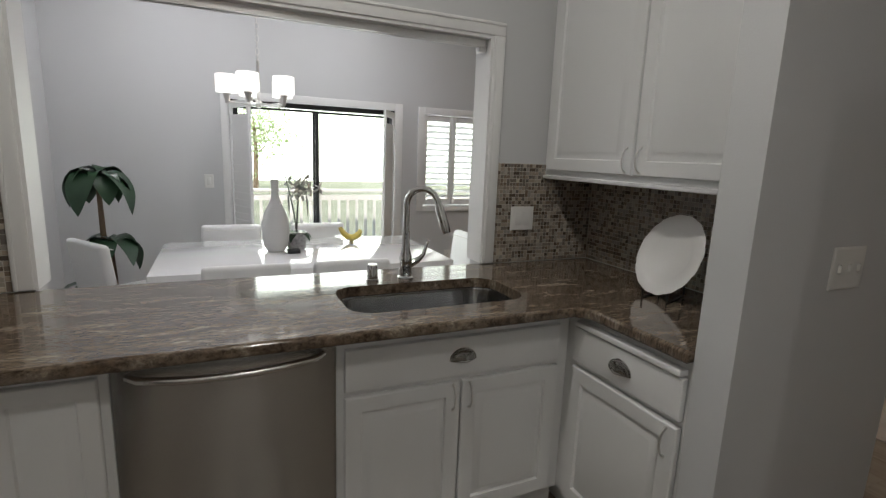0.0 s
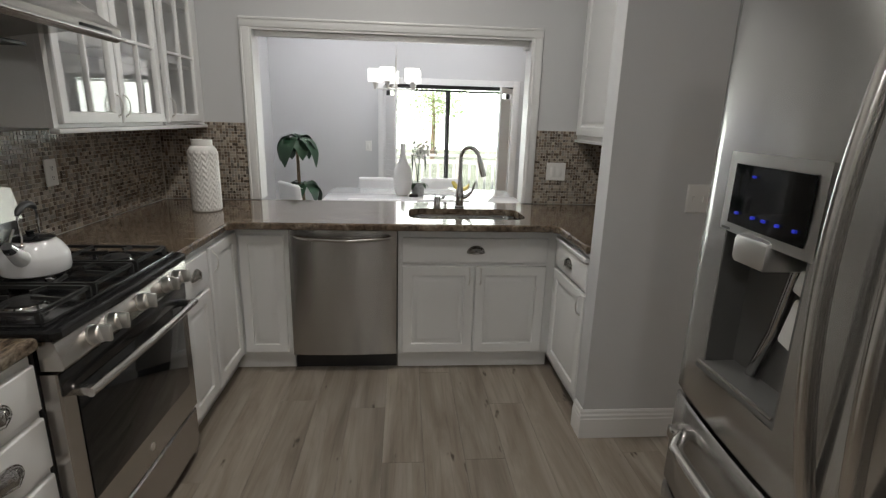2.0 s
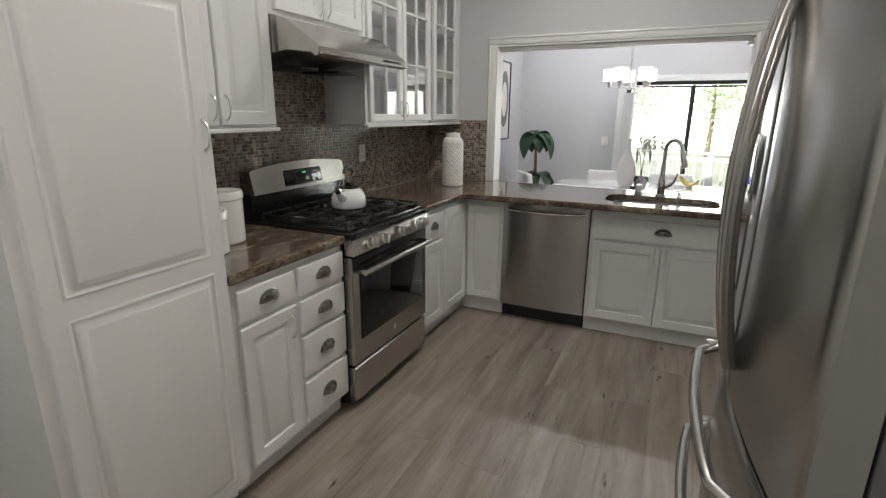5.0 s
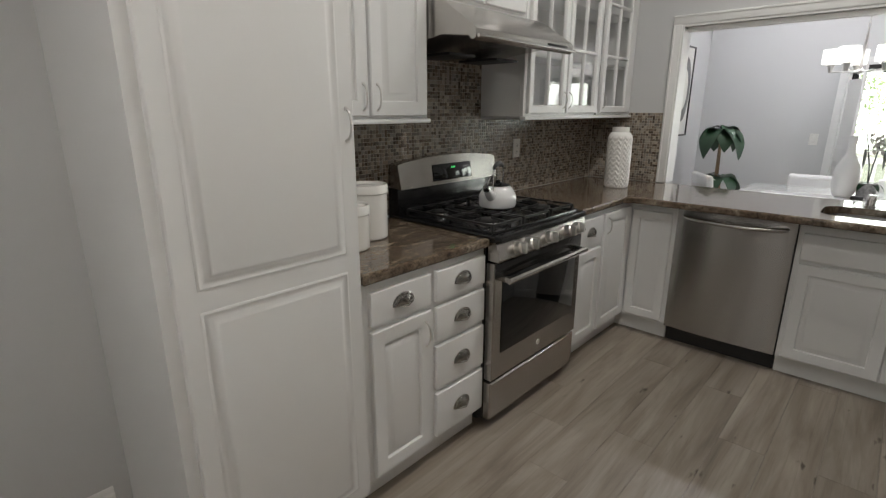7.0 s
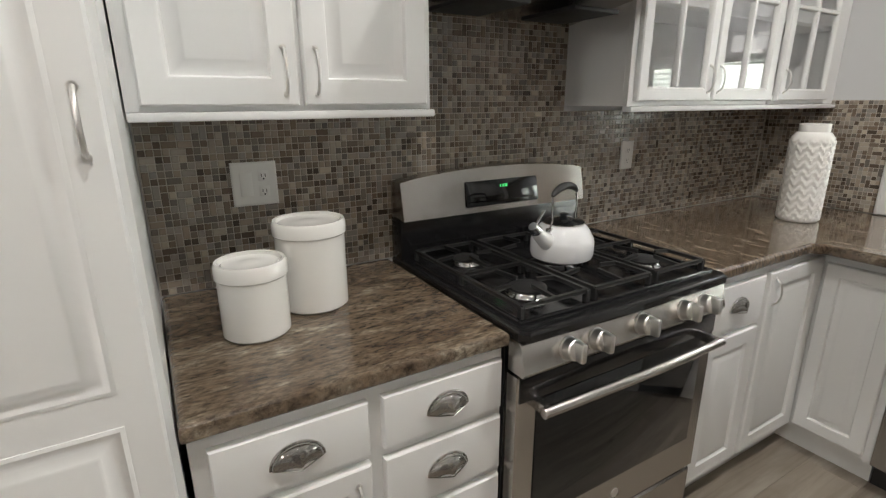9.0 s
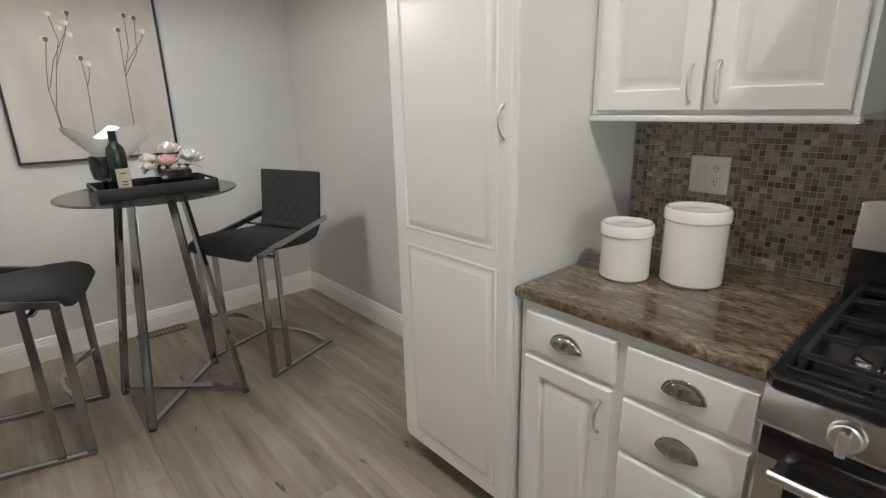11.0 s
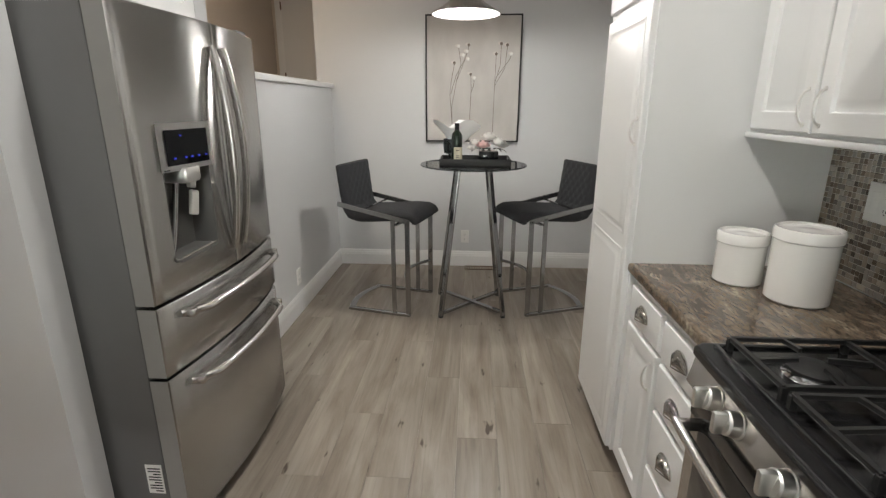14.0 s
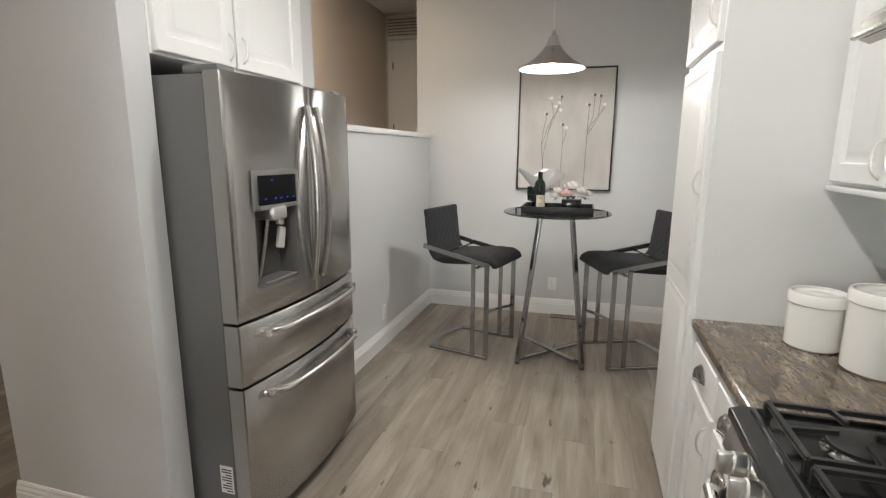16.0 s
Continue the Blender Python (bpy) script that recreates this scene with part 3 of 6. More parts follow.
# wall cabinets
c = thing("wall_cabinet", (-1.0, -0.33, 1.368), "white wall cabinet with two raised-panel doors", "cabinet", "wall cabinets")
body((XW + 0.002, -0.88, -0.66, 0.0, 1.385, 2.45), c)
part("light_rail", box(-0.90, -0.862, -0.66, 0.006, 1.366, 1.384, 0.004), WHITE, c)
panel_door(FU, -0.635, -0.332, 1.395, 2.42, c, -0.36, 1.465)
panel_door(FU, -0.320, -0.017, 1.395, 2.42, c, -0.292, 1.465)
c = thing("wall_cabinet", (-1.0, 0.37, 1.865), "short white wall cabinet above the range hood", "cabinet", "wall cabinets")
body((XW + 0.002, -0.88, 0.003, 0.728, 1.865, 2.45), c)
panel_door(FU, 0.03, 0.36, 1.885, 2.42, c, 0.335, 1.955)
panel_door(FU, 0.372, 0.70, 1.885, 2.42, c, 0.397, 1.955)


def glass_door(f, u0, u1, z0, z1, cols, rows, parent, handle):
    d = part("glass_door", f.slab(u0, u1, z0, z1, [(0, 0.016), (0.004, 0.02), (0.04, 0.02), (0.046, 0.012), (0.046, 0.0)], hole=True), WHITE, parent, "white door with small glass panes")
    a0, a1, b0, b1 = u0 + 0.044, u1 - 0.044, z0 + 0.044, z1 - 0.044
    for i in range(1, cols):
        u = a0 + (a1 - a0) * i / cols
        part("muntin", f.slab(u - 0.009, u + 0.009, b0, b1, [(0, 0.012), (0.004, 0.018)]), WHITE, d)
    for k in range(1, rows):
        z = b0 + (b1 - b0) * k / rows
        part("muntin", f.slab(a0, a1, z - 0.009, z + 0.009, [(0, 0.0125), (0.004, 0.0183)]), WHITE, d)
    g = part("pane", f.slab(a0, a1, b0, b1, [(0, 0.003)]), GLASS, d, "clear glass")
    g.location = f.n * 0.004
    bow_handle(f, handle, z0 + 0.075, d, 0.09)


c = thing("glass_cabinet", (-1.0, 1.4, 1.368), "white wall cabinet with glazed doors in small panes", "cabinet", "wall cabinets")
b = boxes((XW + 0.002, -0.9005, 0.735, 0.753, 1.385, 2.45), (XW + 0.002, -0.9005, 2.108, 2.126, 1.385, 2.45), (XW + 0.002, -0.9005, 0.753, 2.108, 1.385, 1.403), (XW + 0.002, -0.9005, 0.753, 2.108, 2.43, 2.45), (XW + 0.002, XW + 0.012, 0.753, 2.108, 1.403, 2.43),
          (-0.90, -0.8802, 0.735, 0.775, 1.385, 2.45), (-0.90, -0.8802, 1.565, 1.60, 1.403, 2.43), (-0.90, -0.8802, 2.035, 2.126, 1.385, 2.45), (-0.90, -0.8802, 0.7755, 1.5645, 1.386, 1.42), (-0.90, -0.8802, 1.6005, 2.0345, 1.386, 1.42), (-0.90, -0.8802, 0.7755, 2.0345, 2.431, 2.449))
split("panel", b, WHITE, c)
for z in (1.70, 2.02):
    part("shelf", box(XW + 0.012, -0.92, 0.753, 2.108, z, z + 0.015, 0.002), WHITE, c)
part("light_rail", box(-0.90, -0.862, 0.735, 2.126, 1.366, 1.384, 0.004), WHITE, c)
glass_door(FU, 0.76, 1.152, 1.40, 2.42, 2, 3, c, 1.128)
glass_door(FU, 1.164, 1.556, 1.40, 2.42, 2, 3, c, 1.188)
glass_door(FU, 1.612, 2.03, 1.40, 2.42, 2, 3, c, 1.64)
part("puck_light", lathe([(0, 0), (0.035, 0), (0.035, 0.018), (0, 0.018)], (-0.98, 1.1, 1.366), 20), PLATE, c)

c = thing("wall_cabinet", (1.67, 1.5, 1.335), "white wall cabinet with two raised-panel doors", "cabinet", "wall cabinets")
body((1.52, XE - 0.002, 0.942, 2.126, 1.35, 2.45), c)
part("light_rail", box(1.505, 1.54, 0.942, 2.126, 1.332, 1.349, 0.004), WHITE, c)
panel_door(FR, 1.535, 2.09, 1.375, 2.42, c, 1.565, 1.435)
panel_door(FR, 0.97, 1.523, 1.375, 2.42, c, 1.492, 1.435)

FF = Face((1.25, 0, 0), (0, 1, 0), (-1, 0, 0))
c = thing("fridge_cabinet", (1.55, -0.65, 1.79), "white cabinet with two raised-panel doors above the refrigerator", "cabinet", "wall cabinets")
body((1.25, 1.898, -1.118, -0.192, 1.79, 2.5), c)
panel_door(FF, -0.595, -0.205, 1.80, 2.46, c, -0.56, 1.875)
panel_door(FF, -1.065, -0.607, 1.80, 2.46, c, -0.64, 1.875)

# ---- worktop with a cut-out for the sink ----


def slab_from(outline, z0, z1, bevel):
    b = bmesh.new()
    lo = [b.verts.new((x, y, z0)) for x, y in outline]
    hi = [b.verts.new((x, y, z1)) for x, y in outline]
    n = len(outline)
    for i in range(n):
        b.faces.new((lo[i], lo[(i + 1) % n], hi[(i + 1) % n], hi[i]))
    top, bot = b.faces.new(hi), b.faces.new(lo)
    e = [x for x in top.edges] + [x for x in bot.edges]
    bmesh.ops.recalc_face_normals(b, faces=b.faces)
    bmesh.ops.bevel(b, geom=e, offset=bevel, segments=4, affect="EDGES", profile=0.5)
    return b


def rounded(x0, x1, y0, y1, r, n=6):
    pts = []
    for cx, cy, a in ((x1 - r, y1 - r, 0), (x0 + r, y1 - r, 90), (x0 + r, y0 + r, 180), (x1 - r, y0 + r, 270)):
        pts += [(cx + r * math.cos(radians(a + 90 * i / n)), cy + r * math.sin(radians(a + 90 * i / n))) for i in range(n + 1)]
    return pts


SX0, SX1, SY0, SY1 = 0.40, 1.08, 1.54, 1.88
solo("countertop", slab_from([(XW + 0.002, -0.66), (-0.525, -0.66), (-0.525, -0.001), (XW + 0.002, -0.001)], 0.872, 0.911, 0.012), GRANITE, "polished brown granite worktop beside the pantry", "countertop", smooth=False)
b = slab_from([(XW + 0.002, 0.769), (-0.525, 0.769), (-0.525, 1.35), (-0.49, 1.385), (1.17, 1.385), (1.205, 1.35), (1.205, 0.945), (XE - 0.002, 0.945), (XE - 0.002, 2.127), (1.172, 2.127), (1.172, 2.145), (-0.558, 2.145), (-0.558, 2.127), (XW + 0.002, 2.127)], 0.872, 0.911, 0.012)
top = solo("countertop", b, GRANITE_X, "polished brown granite worktop round the sink and pass-through", "countertop", smooth=False)
cut = new("cutter", finish(slab_from(rounded(SX0, SX1, SY0, SY1, 0.09), 0.8, 1.0, 0.001), "cutter", GRANITE, False))
bo = top.modifiers.new("sink_hole", "BOOLEAN")
bo.operation, bo.object, bo.solver = "DIFFERENCE", cut, "EXACT"
dg = bpy.context.evaluated_depsgraph_get()
dg.update()
me = bpy.data.meshes.new_from_object(top.evaluated_get(dg))
top.modifiers.remove(bo)
top.data = me
bpy.data.objects.remove(cut)

# ---- mosaic setting bed ----
BS = thing("backsplash", (XW, 0.7, 0.911), "small brown and grey mosaic tiles on the kitchen walls", "backsplash", "", "structure")
TILE_T = 0.008
part("setting_bed", boxes((XW, XW + 0.006, -0.66, 2.124, 0.912, 1.366), (XW, XW + 0.006, 0.003, 0.732, 1.366, 1.70)), GROUT, BS)
part("setting_bed", boxes((XW + 0.006, OX0 - 0.06, YN - 0.006, YN, 0.912, 1.40), (OX1 + 0.06, XE, YN - 0.006, YN, 0.912, 1.40)), GROUT, BS)
part("setting_bed", box(XE - 0.006, XE, 0.944, YN - 0.007, 0.912, 1.348), GROUT, BS)

# ---- appliances ----
# range
R = thing("gas_range", (-0.83, 0.383, 0), "stainless steel gas range with black cooktop and oven window", "range")
b = boxes((-1.15, -0.545, 0.004, 0.764, 0.05, 0.895))
part("body", b, BLACK, R, "black side panels")
for x in (-1.08, -0.62):
    for y in (0.06, 0.70):
        part("foot", lathe([(0, 0), (0.02, 0), (0.016, 0.05), (0, 0.05)], (x, y, 0.0), 12), RUBBER, R)
# cooktop: a shallow tray with a rounded front lip
b = slab_from([(-1.15, 0.003), (-0.50, 0.003), (-0.478, 0.02), (-0.470, 0.38), (-0.478, 0.745), (-0.50, 0.765), (-1.15, 0.765)], 0.892, 0.922, 0.009)
part("cooktop", b, BLACK, R, "glossy black cooktop", False)
for r in ((-1.08, -0.531, 0.025, 0.037, 0.918, 0.930), (-1.08, -0.531, 0.729, 0.741, 0.918, 0.930), (-0.53, -0.518, 0.025, 0.741, 0.918, 0.930)):
    part("rim", box(*r, 0.004), BLACK, R)
for x, y, r in ((-0.66, 0.16, 0.05), (-0.95, 0.16, 0.04), (-0.80, 0.384, 0.058), (-0.66, 0.61, 0.045), (-0.95, 0.61, 0.036)):
    bn = part("burner", lathe([(r * 1.15, 0), (r * 1.15, 0.006), (r * 1.05, 0.010), (r * 1.0, 0.018), (0, 0.018)], (x, y, 0.921), 24), DULLCHROME, R, "steel burner ring")
    part("burner_cap", lathe([(0, 0), (r, 0), (r, 0.006), (r * 0.85, 0.010), (0, 0.011)], (x, y, 0.939), 24), IRON, bn, "black burner cap")
for y0, y1 in ((0.036, 0.262), (0.270, 0.498), (0.506, 0.732)):
    b = bmesh.new()
    x0, x1, z = -1.06, -0.545, 0.952
    ym = (y0 + y1) / 2
    for p, q in (((x0, y0 + 0.01, z), (x1, y0 + 0.01, z)), ((x0, y1 - 0.01, z), (x1, y1 - 0.01, z)), ((x0, y0 + 0.01, z), (x0, y1 - 0.01, z)), ((x1, y0 + 0.01, z), (x1, y1 - 0.01, z)), ((-0.80, y0 + 0.01, z), (-0.80, y1 - 0.01, z))):
        bar(p, q, 0.008, 0.010, b)
    for cx in (-0.66, -0.94):
        for dx, dy in ((0.12, 0), (-0.12, 0), (0, 0.5), (0, -0.5)):
            ex, ey = cx + dx, ym + dy * (y1 - y0 - 0.02)
            bar((cx + dx * 0.25, ym + dy * 0.08, z + 0.006), (ex, ey, z), 0.007, 0.010, b)
    for x in (x0, -0.80, x1):
        for y in (y0 + 0.01, y1 - 0.01):
            bar((x, y, 0.922), (x, y, z), 0.011, 0.011, b)
    part("grate", b, IRON, R, "black cast-iron grate")
# knob panel, leaning back a little
b = bmesh.new()
pr = [(-0.535, 0.812), (-0.482, 0.812), (-0.478, 0.82), (-0.492, 0.885), (-0.50, 0.892), (-0.535, 0.892)]
ra = [b.verts.new((x, 0.006, z)) for x, z in pr]
rb = [b.verts.new((x, 0.762, z)) for x, z in pr]
for i in range(len(pr)):
    b.faces.new((ra[i], ra[(i + 1) % len(pr)], rb[(i + 1) % len(pr)], rb[i]))
b.faces.new(ra)
b.faces.new(rb)
part("control_panel", b, STEEL_H, R, "brushed steel control panel")
for y in (0.142, 0.232, 0.398, 0.570, 0.658):
    ax = Matrix.Rotation(radians(78), 4, "Y")
    k = part("knob", lathe([(0.029, 0), (0.029, 0.005), (0.026, 0.007), (0.0255, 0.028), (0.022, 0.032), (0, 0.032)], (-0.487, y, 0.850), 24, axis=ax), NICKEL, R, "satin metal knob")
    part("grip", box(-0.464, -0.432, y - 0.008, y + 0.008, 0.832, 0.880, 0.005), NICKEL, k)
# oven door
b = Face((-0.545, 0, 0), (0, 1, 0), (1, 0, 0)).slab(0.008, 0.760, 0.252, 0.800, [(0, 0.040), (0.006, 0.046), (0.02, 0.046)])
od = part("oven_door", b, STEEL_H, R, "stainless steel oven door")
part("door_top", box(-0.545, -0.4965, 0.012, 0.756, 0.735, 0.798, 0.002), BLACK, od, "black glass strip")
part("oven_window", box(-0.51, -0.4955, 0.065, 0.703, 0.375, 0.7345, 0.002), DARKGLASS, od, "dark oven window")
pts = [(-0.452 + 0.016 * math.sin(math.pi * i / 16), 0.045 + 0.68 * i / 16, 0.728 + 0.010 * math.sin(math.pi * i / 16)) for i in range(17)]
oh = part("oven_handle", tube(pts, 0.0135, 12), STEEL_T, od, "curved steel bar handle")
for y in (0.06, 0.71):
    part("handle_post", box(-0.50, -0.448, y - 0.011, y + 0.011, 0.716, 0.742, 0.004), STEEL_T, oh)
b = lathe([(0, 0), (0.014, 0), (0.014, 0.002), (0, 0.002)], (-0.499, 0.384, 0.315), 18, axis=Matrix.Rotation(radians(90), 4, "Y"))
part("badge", b, NICKEL, od, "small round badge")
b = Face((-0.545, 0, 0), (0, 1, 0), (1, 0, 0)).slab(0.008, 0.760, 0.052, 0.236, [(0, 0.034), (0.006, 0.040), (0.016, 0.040)])
part("bottom_drawer", b, STEEL_H, R, "stainless steel storage drawer")
# backguard with an arched top
part("backguard_base", box(-1.155, -1.085, 0.006, 0.762, 0.915, 1.055, 0.006), BLACK, R, "black lower backguard")
b = bmesh.new()
n = 24
fr, bk = [], []
for i in range(n + 1):
    s = i / n
    y = 0.008 + 0.752 * s
    h = 1.165 + 0.030 * math.sin(math.pi * s) ** 0.7
    fr.append((b.verts.new((-1.062, y, 1.05)), b.verts.new((-1.085, y, h))))
    bk.append((b.verts.new((-1.155, y, 1.05)), b.verts.new((-1.150, y, h))))
for i in range(n):
    b.faces.new((fr[i][0], fr[i + 1][0], fr[i + 1][1], fr[i][1]))
    b.faces.new((bk[i][0], bk[i][1], bk[i + 1][1], bk[i + 1][0]))
    b.faces.new((fr[i][1], fr[i + 1][1], bk[i + 1][1], bk[i][1]))
    b.faces.new((fr[i][0], bk[i][0], bk[i + 1][0], fr[i + 1][0]))
b.faces.new((fr[0][0], fr[0][1], bk[0][1], bk[0][0]))
b.faces.new((fr[n][0], bk[n][0], bk[n][1], fr[n][1]))
bg = part("backguard", b, STEEL_H, R, "brushed steel backguard with arched top")
b = box(-0.003, 0.003, 0.235, 0.535, -0.042, 0.042, 0.002)
bmesh.ops.transform(b, matrix=Matrix.Translation((-1.070, 0, 1.110)) @ Matrix.Rotation(radians(-11.5), 4, "Y"), verts=b.verts)
ds = part("display", b, DARKGLASS, bg, "dark control display")
GREEN = glowing("green_led", (0.1, 0.9, 0.25), 0.8)
BLUE = glowing("blue_led", (0.03, 0.05, 0.8), 0.3)
b = bmesh.new()
for y, w in ((0.372, 0.004), (0.382, 0.008), (0.394, 0.008)):
    box(-1.0695, -1.0682, y, y + w, 1.126, 1.136, bm=b)
part("clock_digits", b, GREEN, ds, "green clock digits")

# kettle on the grate
K = thing("kettle", (-0.768, 0.377, 0.959), "white enamel whistling kettle with black handle on the range", "kettle")
part("pot", lathe([(0, 0), (0.078, 0), (0.088, 0.006), (0.092, 0.018), (0.092, 0.052), (0.089, 0.064), (0.074, 0.090), (0.062, 0.103), (0.058, 0.106), (0, 0.106)], (-0.768, 0.377, 0.959), 40), ENAMEL, K, "white enamel pot")
part("lid", lathe([(0.060, 0), (0.060, 0.004), (0.046, 0.010), (0.02, 0.013), (0.010, 0.017), (0.012, 0.026), (0, 0.028)], (-0.768, 0.377, 1.065), 30), DARKGLASS, K, "dark glossy lid")
part("rim", lathe([(0.058, 0), (0.063, 0.002), (0.058, 0.005)], (-0.768, 0.377, 1.064), 30), CHROME, K)
sd = Vector((0.25, -0.97, 0)).normalized()
kc = Vector((-0.768, 0.377, 0.959))
sp = part("spout", tube([kc + sd * 0.075 + Vector((0, 0, 0.06)), kc + sd * 0.115 + Vector((0, 0, 0.085)), kc + sd * 0.14 + Vector((0, 0, 0.108))], [0.026, 0.019, 0.016], 16), ENAMEL, K)
part("whistle", tube([kc + sd * 0.135 + Vector((0, 0, 0.104)), kc + sd * 0.152 + Vector((0, 0, 0.120))], [0.018, 0.013], 14), CHROME, sp)
part("whistle_lever", tube([kc + sd * 0.14 + Vector((0, 0, 0.12)), kc + sd * 0.115 + Vector((0, 0, 0.142)), kc + sd * 0.10 + Vector((0, 0, 0.155))], 0.004, 8), CHROME, sp)
up = Vector((0, 0, 1))
pts = [kc + sd * 0.070 + up * 0.094, kc + sd * 0.058 + up * 0.118, kc + sd * 0.062 + up * 0.14] + [kc + up * 0.165 + sd * 0.072 * math.cos(math.pi * i / 12) + up * 0.045 * math.sin(math.pi * i / 12) for i in range(2, 11)] + [kc - sd * 0.070 + up * 0.15, kc - sd * 0.062 + up * 0.12, kc - sd * 0.072 + up * 0.094]
part("handle_wire", tube(pts, 0.003, 8), CHROME, K)
for w in (0.068, -0.070):
    part("handle_bracket", box(kc.x + sd.x * w - 0.008, kc.x + sd.x * w + 0.008, kc.y + sd.y * w - 0.010, kc.y + sd.y * w + 0.010, kc.z + 0.088, kc.z + 0.100, 0.003), CHROME, K)
part("handle", tube([kc + up * 0.167 + sd * 0.074 * math.cos(math.pi * i / 12) + up * 0.045 * math.sin(math.pi * i / 12) for i in range(2, 11)], [0.005, 0.009, 0.010, 0.011, 0.011, 0.011, 0.010, 0.009, 0.005], 12), RUBBER, K, "black grip")

# hood
Hd = thing("range_hood", (-0.9, 0.37, 1.66), "stainless steel under-cabinet range hood", "range hood")
pr = [(-1.16, 1.862), (-0.875, 1.862), (-0.80, 1.845), (-0.635, 1.735), (-0.622, 1.722), (-0.622, 1.69), (-0.64, 1.682), (-0.66, 1.70), (-0.80, 1.715), (-1.16, 1.66)]
b = bmesh.new()
ra = [b.verts.new((x, 0.006, z)) for x, z in pr]
rb = [b.verts.new((x, 0.760, z)) for x, z in pr]
for i in range(len(pr)):
    b.faces.new((ra[i], ra[(i + 1) % len(pr)], rb[(i + 1) % len(pr)], rb[i]))
b.faces.new(ra)
b.faces.new(rb)
part("shell", b, STEEL_H, Hd, "brushed steel hood shell")
part("control_strip", box(-0.627, -0.618, 0.53, 0.70, 1.694, 1.714, 0.002), DARKGLASS, Hd, "black switch strip")
part("rail", tube([(-0.612, 0.01, 1.695), (-0.606, 0.38, 1.693), (-0.612, 0.756, 1.695)], 0.007, 10), STEEL_T, Hd)
for y in (0.12, 0.46):
    part("filter", box(-1.10, -0.86, y, y + 0.18, 1.650, 1.662, 0.003), IRON, Hd, "dark grease filter")

# dishwasher
D = thing("dishwasher", (0.04, 1.84, 0), "stainless steel built-in dishwasher with bar handle", "dishwasher")
part("tub", box(-0.258, 0.338, 1.515, 2.125, 0.10, 0.866), RUBBER, D)
b = bmesh.new()
cols = []
for i in range(21):
    u = -0.256 + 0.592 * i / 20
    n = 0.020 + 0.011 * (1 - (i / 10 - 1) ** 2) ** 0.8
    cols.append([b.verts.new(FN.at(u, z, d)) for z, d in ((0.108, 0), (0.108, n - 0.004), (0.112, n), (0.858, n), (0.862, n - 0.004), (0.862, 0))])
for p, q in zip(cols, cols[1:]):
    for k in range(6):
        b.faces.new((p[k], q[k], q[(k + 1) % 6], p[(k + 1) % 6]))
b.faces.new(cols[0])
b.faces.new(cols[-1])
dd = part("door", b, STEEL, D, "brushed stainless steel door")
part("toe_kick", box(-0.256, 0.336, 1.55, 1.57, 0.002, 0.10), RUBBER, D, "black toe kick")
pts = [(-0.215 + 0.51 * i / 18, 1.483 - 0.052 * math.sin(math.pi * i / 18) ** 0.35, 0.818 - 0.010 * math.sin(math.pi * i / 18)) for i in range(19)]
part("handle", tube(pts, 0.0115, 12), STEEL_T, dd, "bowed steel handle")

# refrigerator: doors bow outward in the middle
F = thing("refrigerator", (1.45, -0.655, 0), "stainless steel French-door refrigerator with two bottom drawers", "refrigerator")
FY0, FY1 = -1.095, -0.212
part("body", box(1.075, 1.88, FY0 + 0.005, FY1 - 0.005, 0.03, 1.725, 0.006), GREYSIDE, F, "dark grey enamel sides")
part("base_grille", box(1.06, 1.10, FY0 + 0.02, FY1 - 0.02, 0.004, 0.055), RUBBER, F)


def fx(y):
    """The bowed front's x at y."""
    s = (y - FY0) / (FY1 - FY0) * 2 - 1
    return 1.003 - 0.043 * (1 - s * s)


def bowed(y0, y1, z0, z1, out=0.0, n=12, back=1.068, hole=None, e=0.008):
    """A door panel that follows the bow; hole (y0, y1, z0, z1) is left open."""
    b = bmesh.new()
    ys = sorted({y0, y0 + e, y1 - e, y1, *[y0 + (y1 - y0) * i / n for i in range(1, n)], *(hole[:2] if hole else ())})
    zs = sorted({z0, z0 + e, z1 - e, z1, *(hole[2:] if hole else ())})
    g = {}
    for y in ys:
        for z in zs:
            edge = 0.006 if (y in (y0, y1) or z in (z0, z1)) else 0.0
            g[y, z] = (b.verts.new((fx(y) - out + edge, y, z)), b.verts.new((back, y, z)))
    for ya, yb in zip(ys, ys[1:]):
        for za, zb in zip(zs, zs[1:]):
            if hole and hole[0] - 1e-6 <= ya and yb <= hole[1] + 1e-6 and hole[2] - 1e-6 <= za and zb <= hole[3] + 1e-6:
                continue
            for k in (0, 1):
                b.faces.new([g[p][k] for p in ((ya, za), (yb, za), (yb, zb), (ya, zb))])
    rim = {}
    for x in b.edges:
        if len(x.link_faces) == 1:
            rim[frozenset((round(v.co.y, 5), round(v.co.z, 5)) for v in x.verts)] = rim.get(frozenset((round(v.co.y, 5), round(v.co.z, 5)) for v in x.verts), []) + [x]
    for pair in rim.values():
        if len(pair) == 2:
            bmesh.ops.bridge_loops(b, edges=pair)
    return b


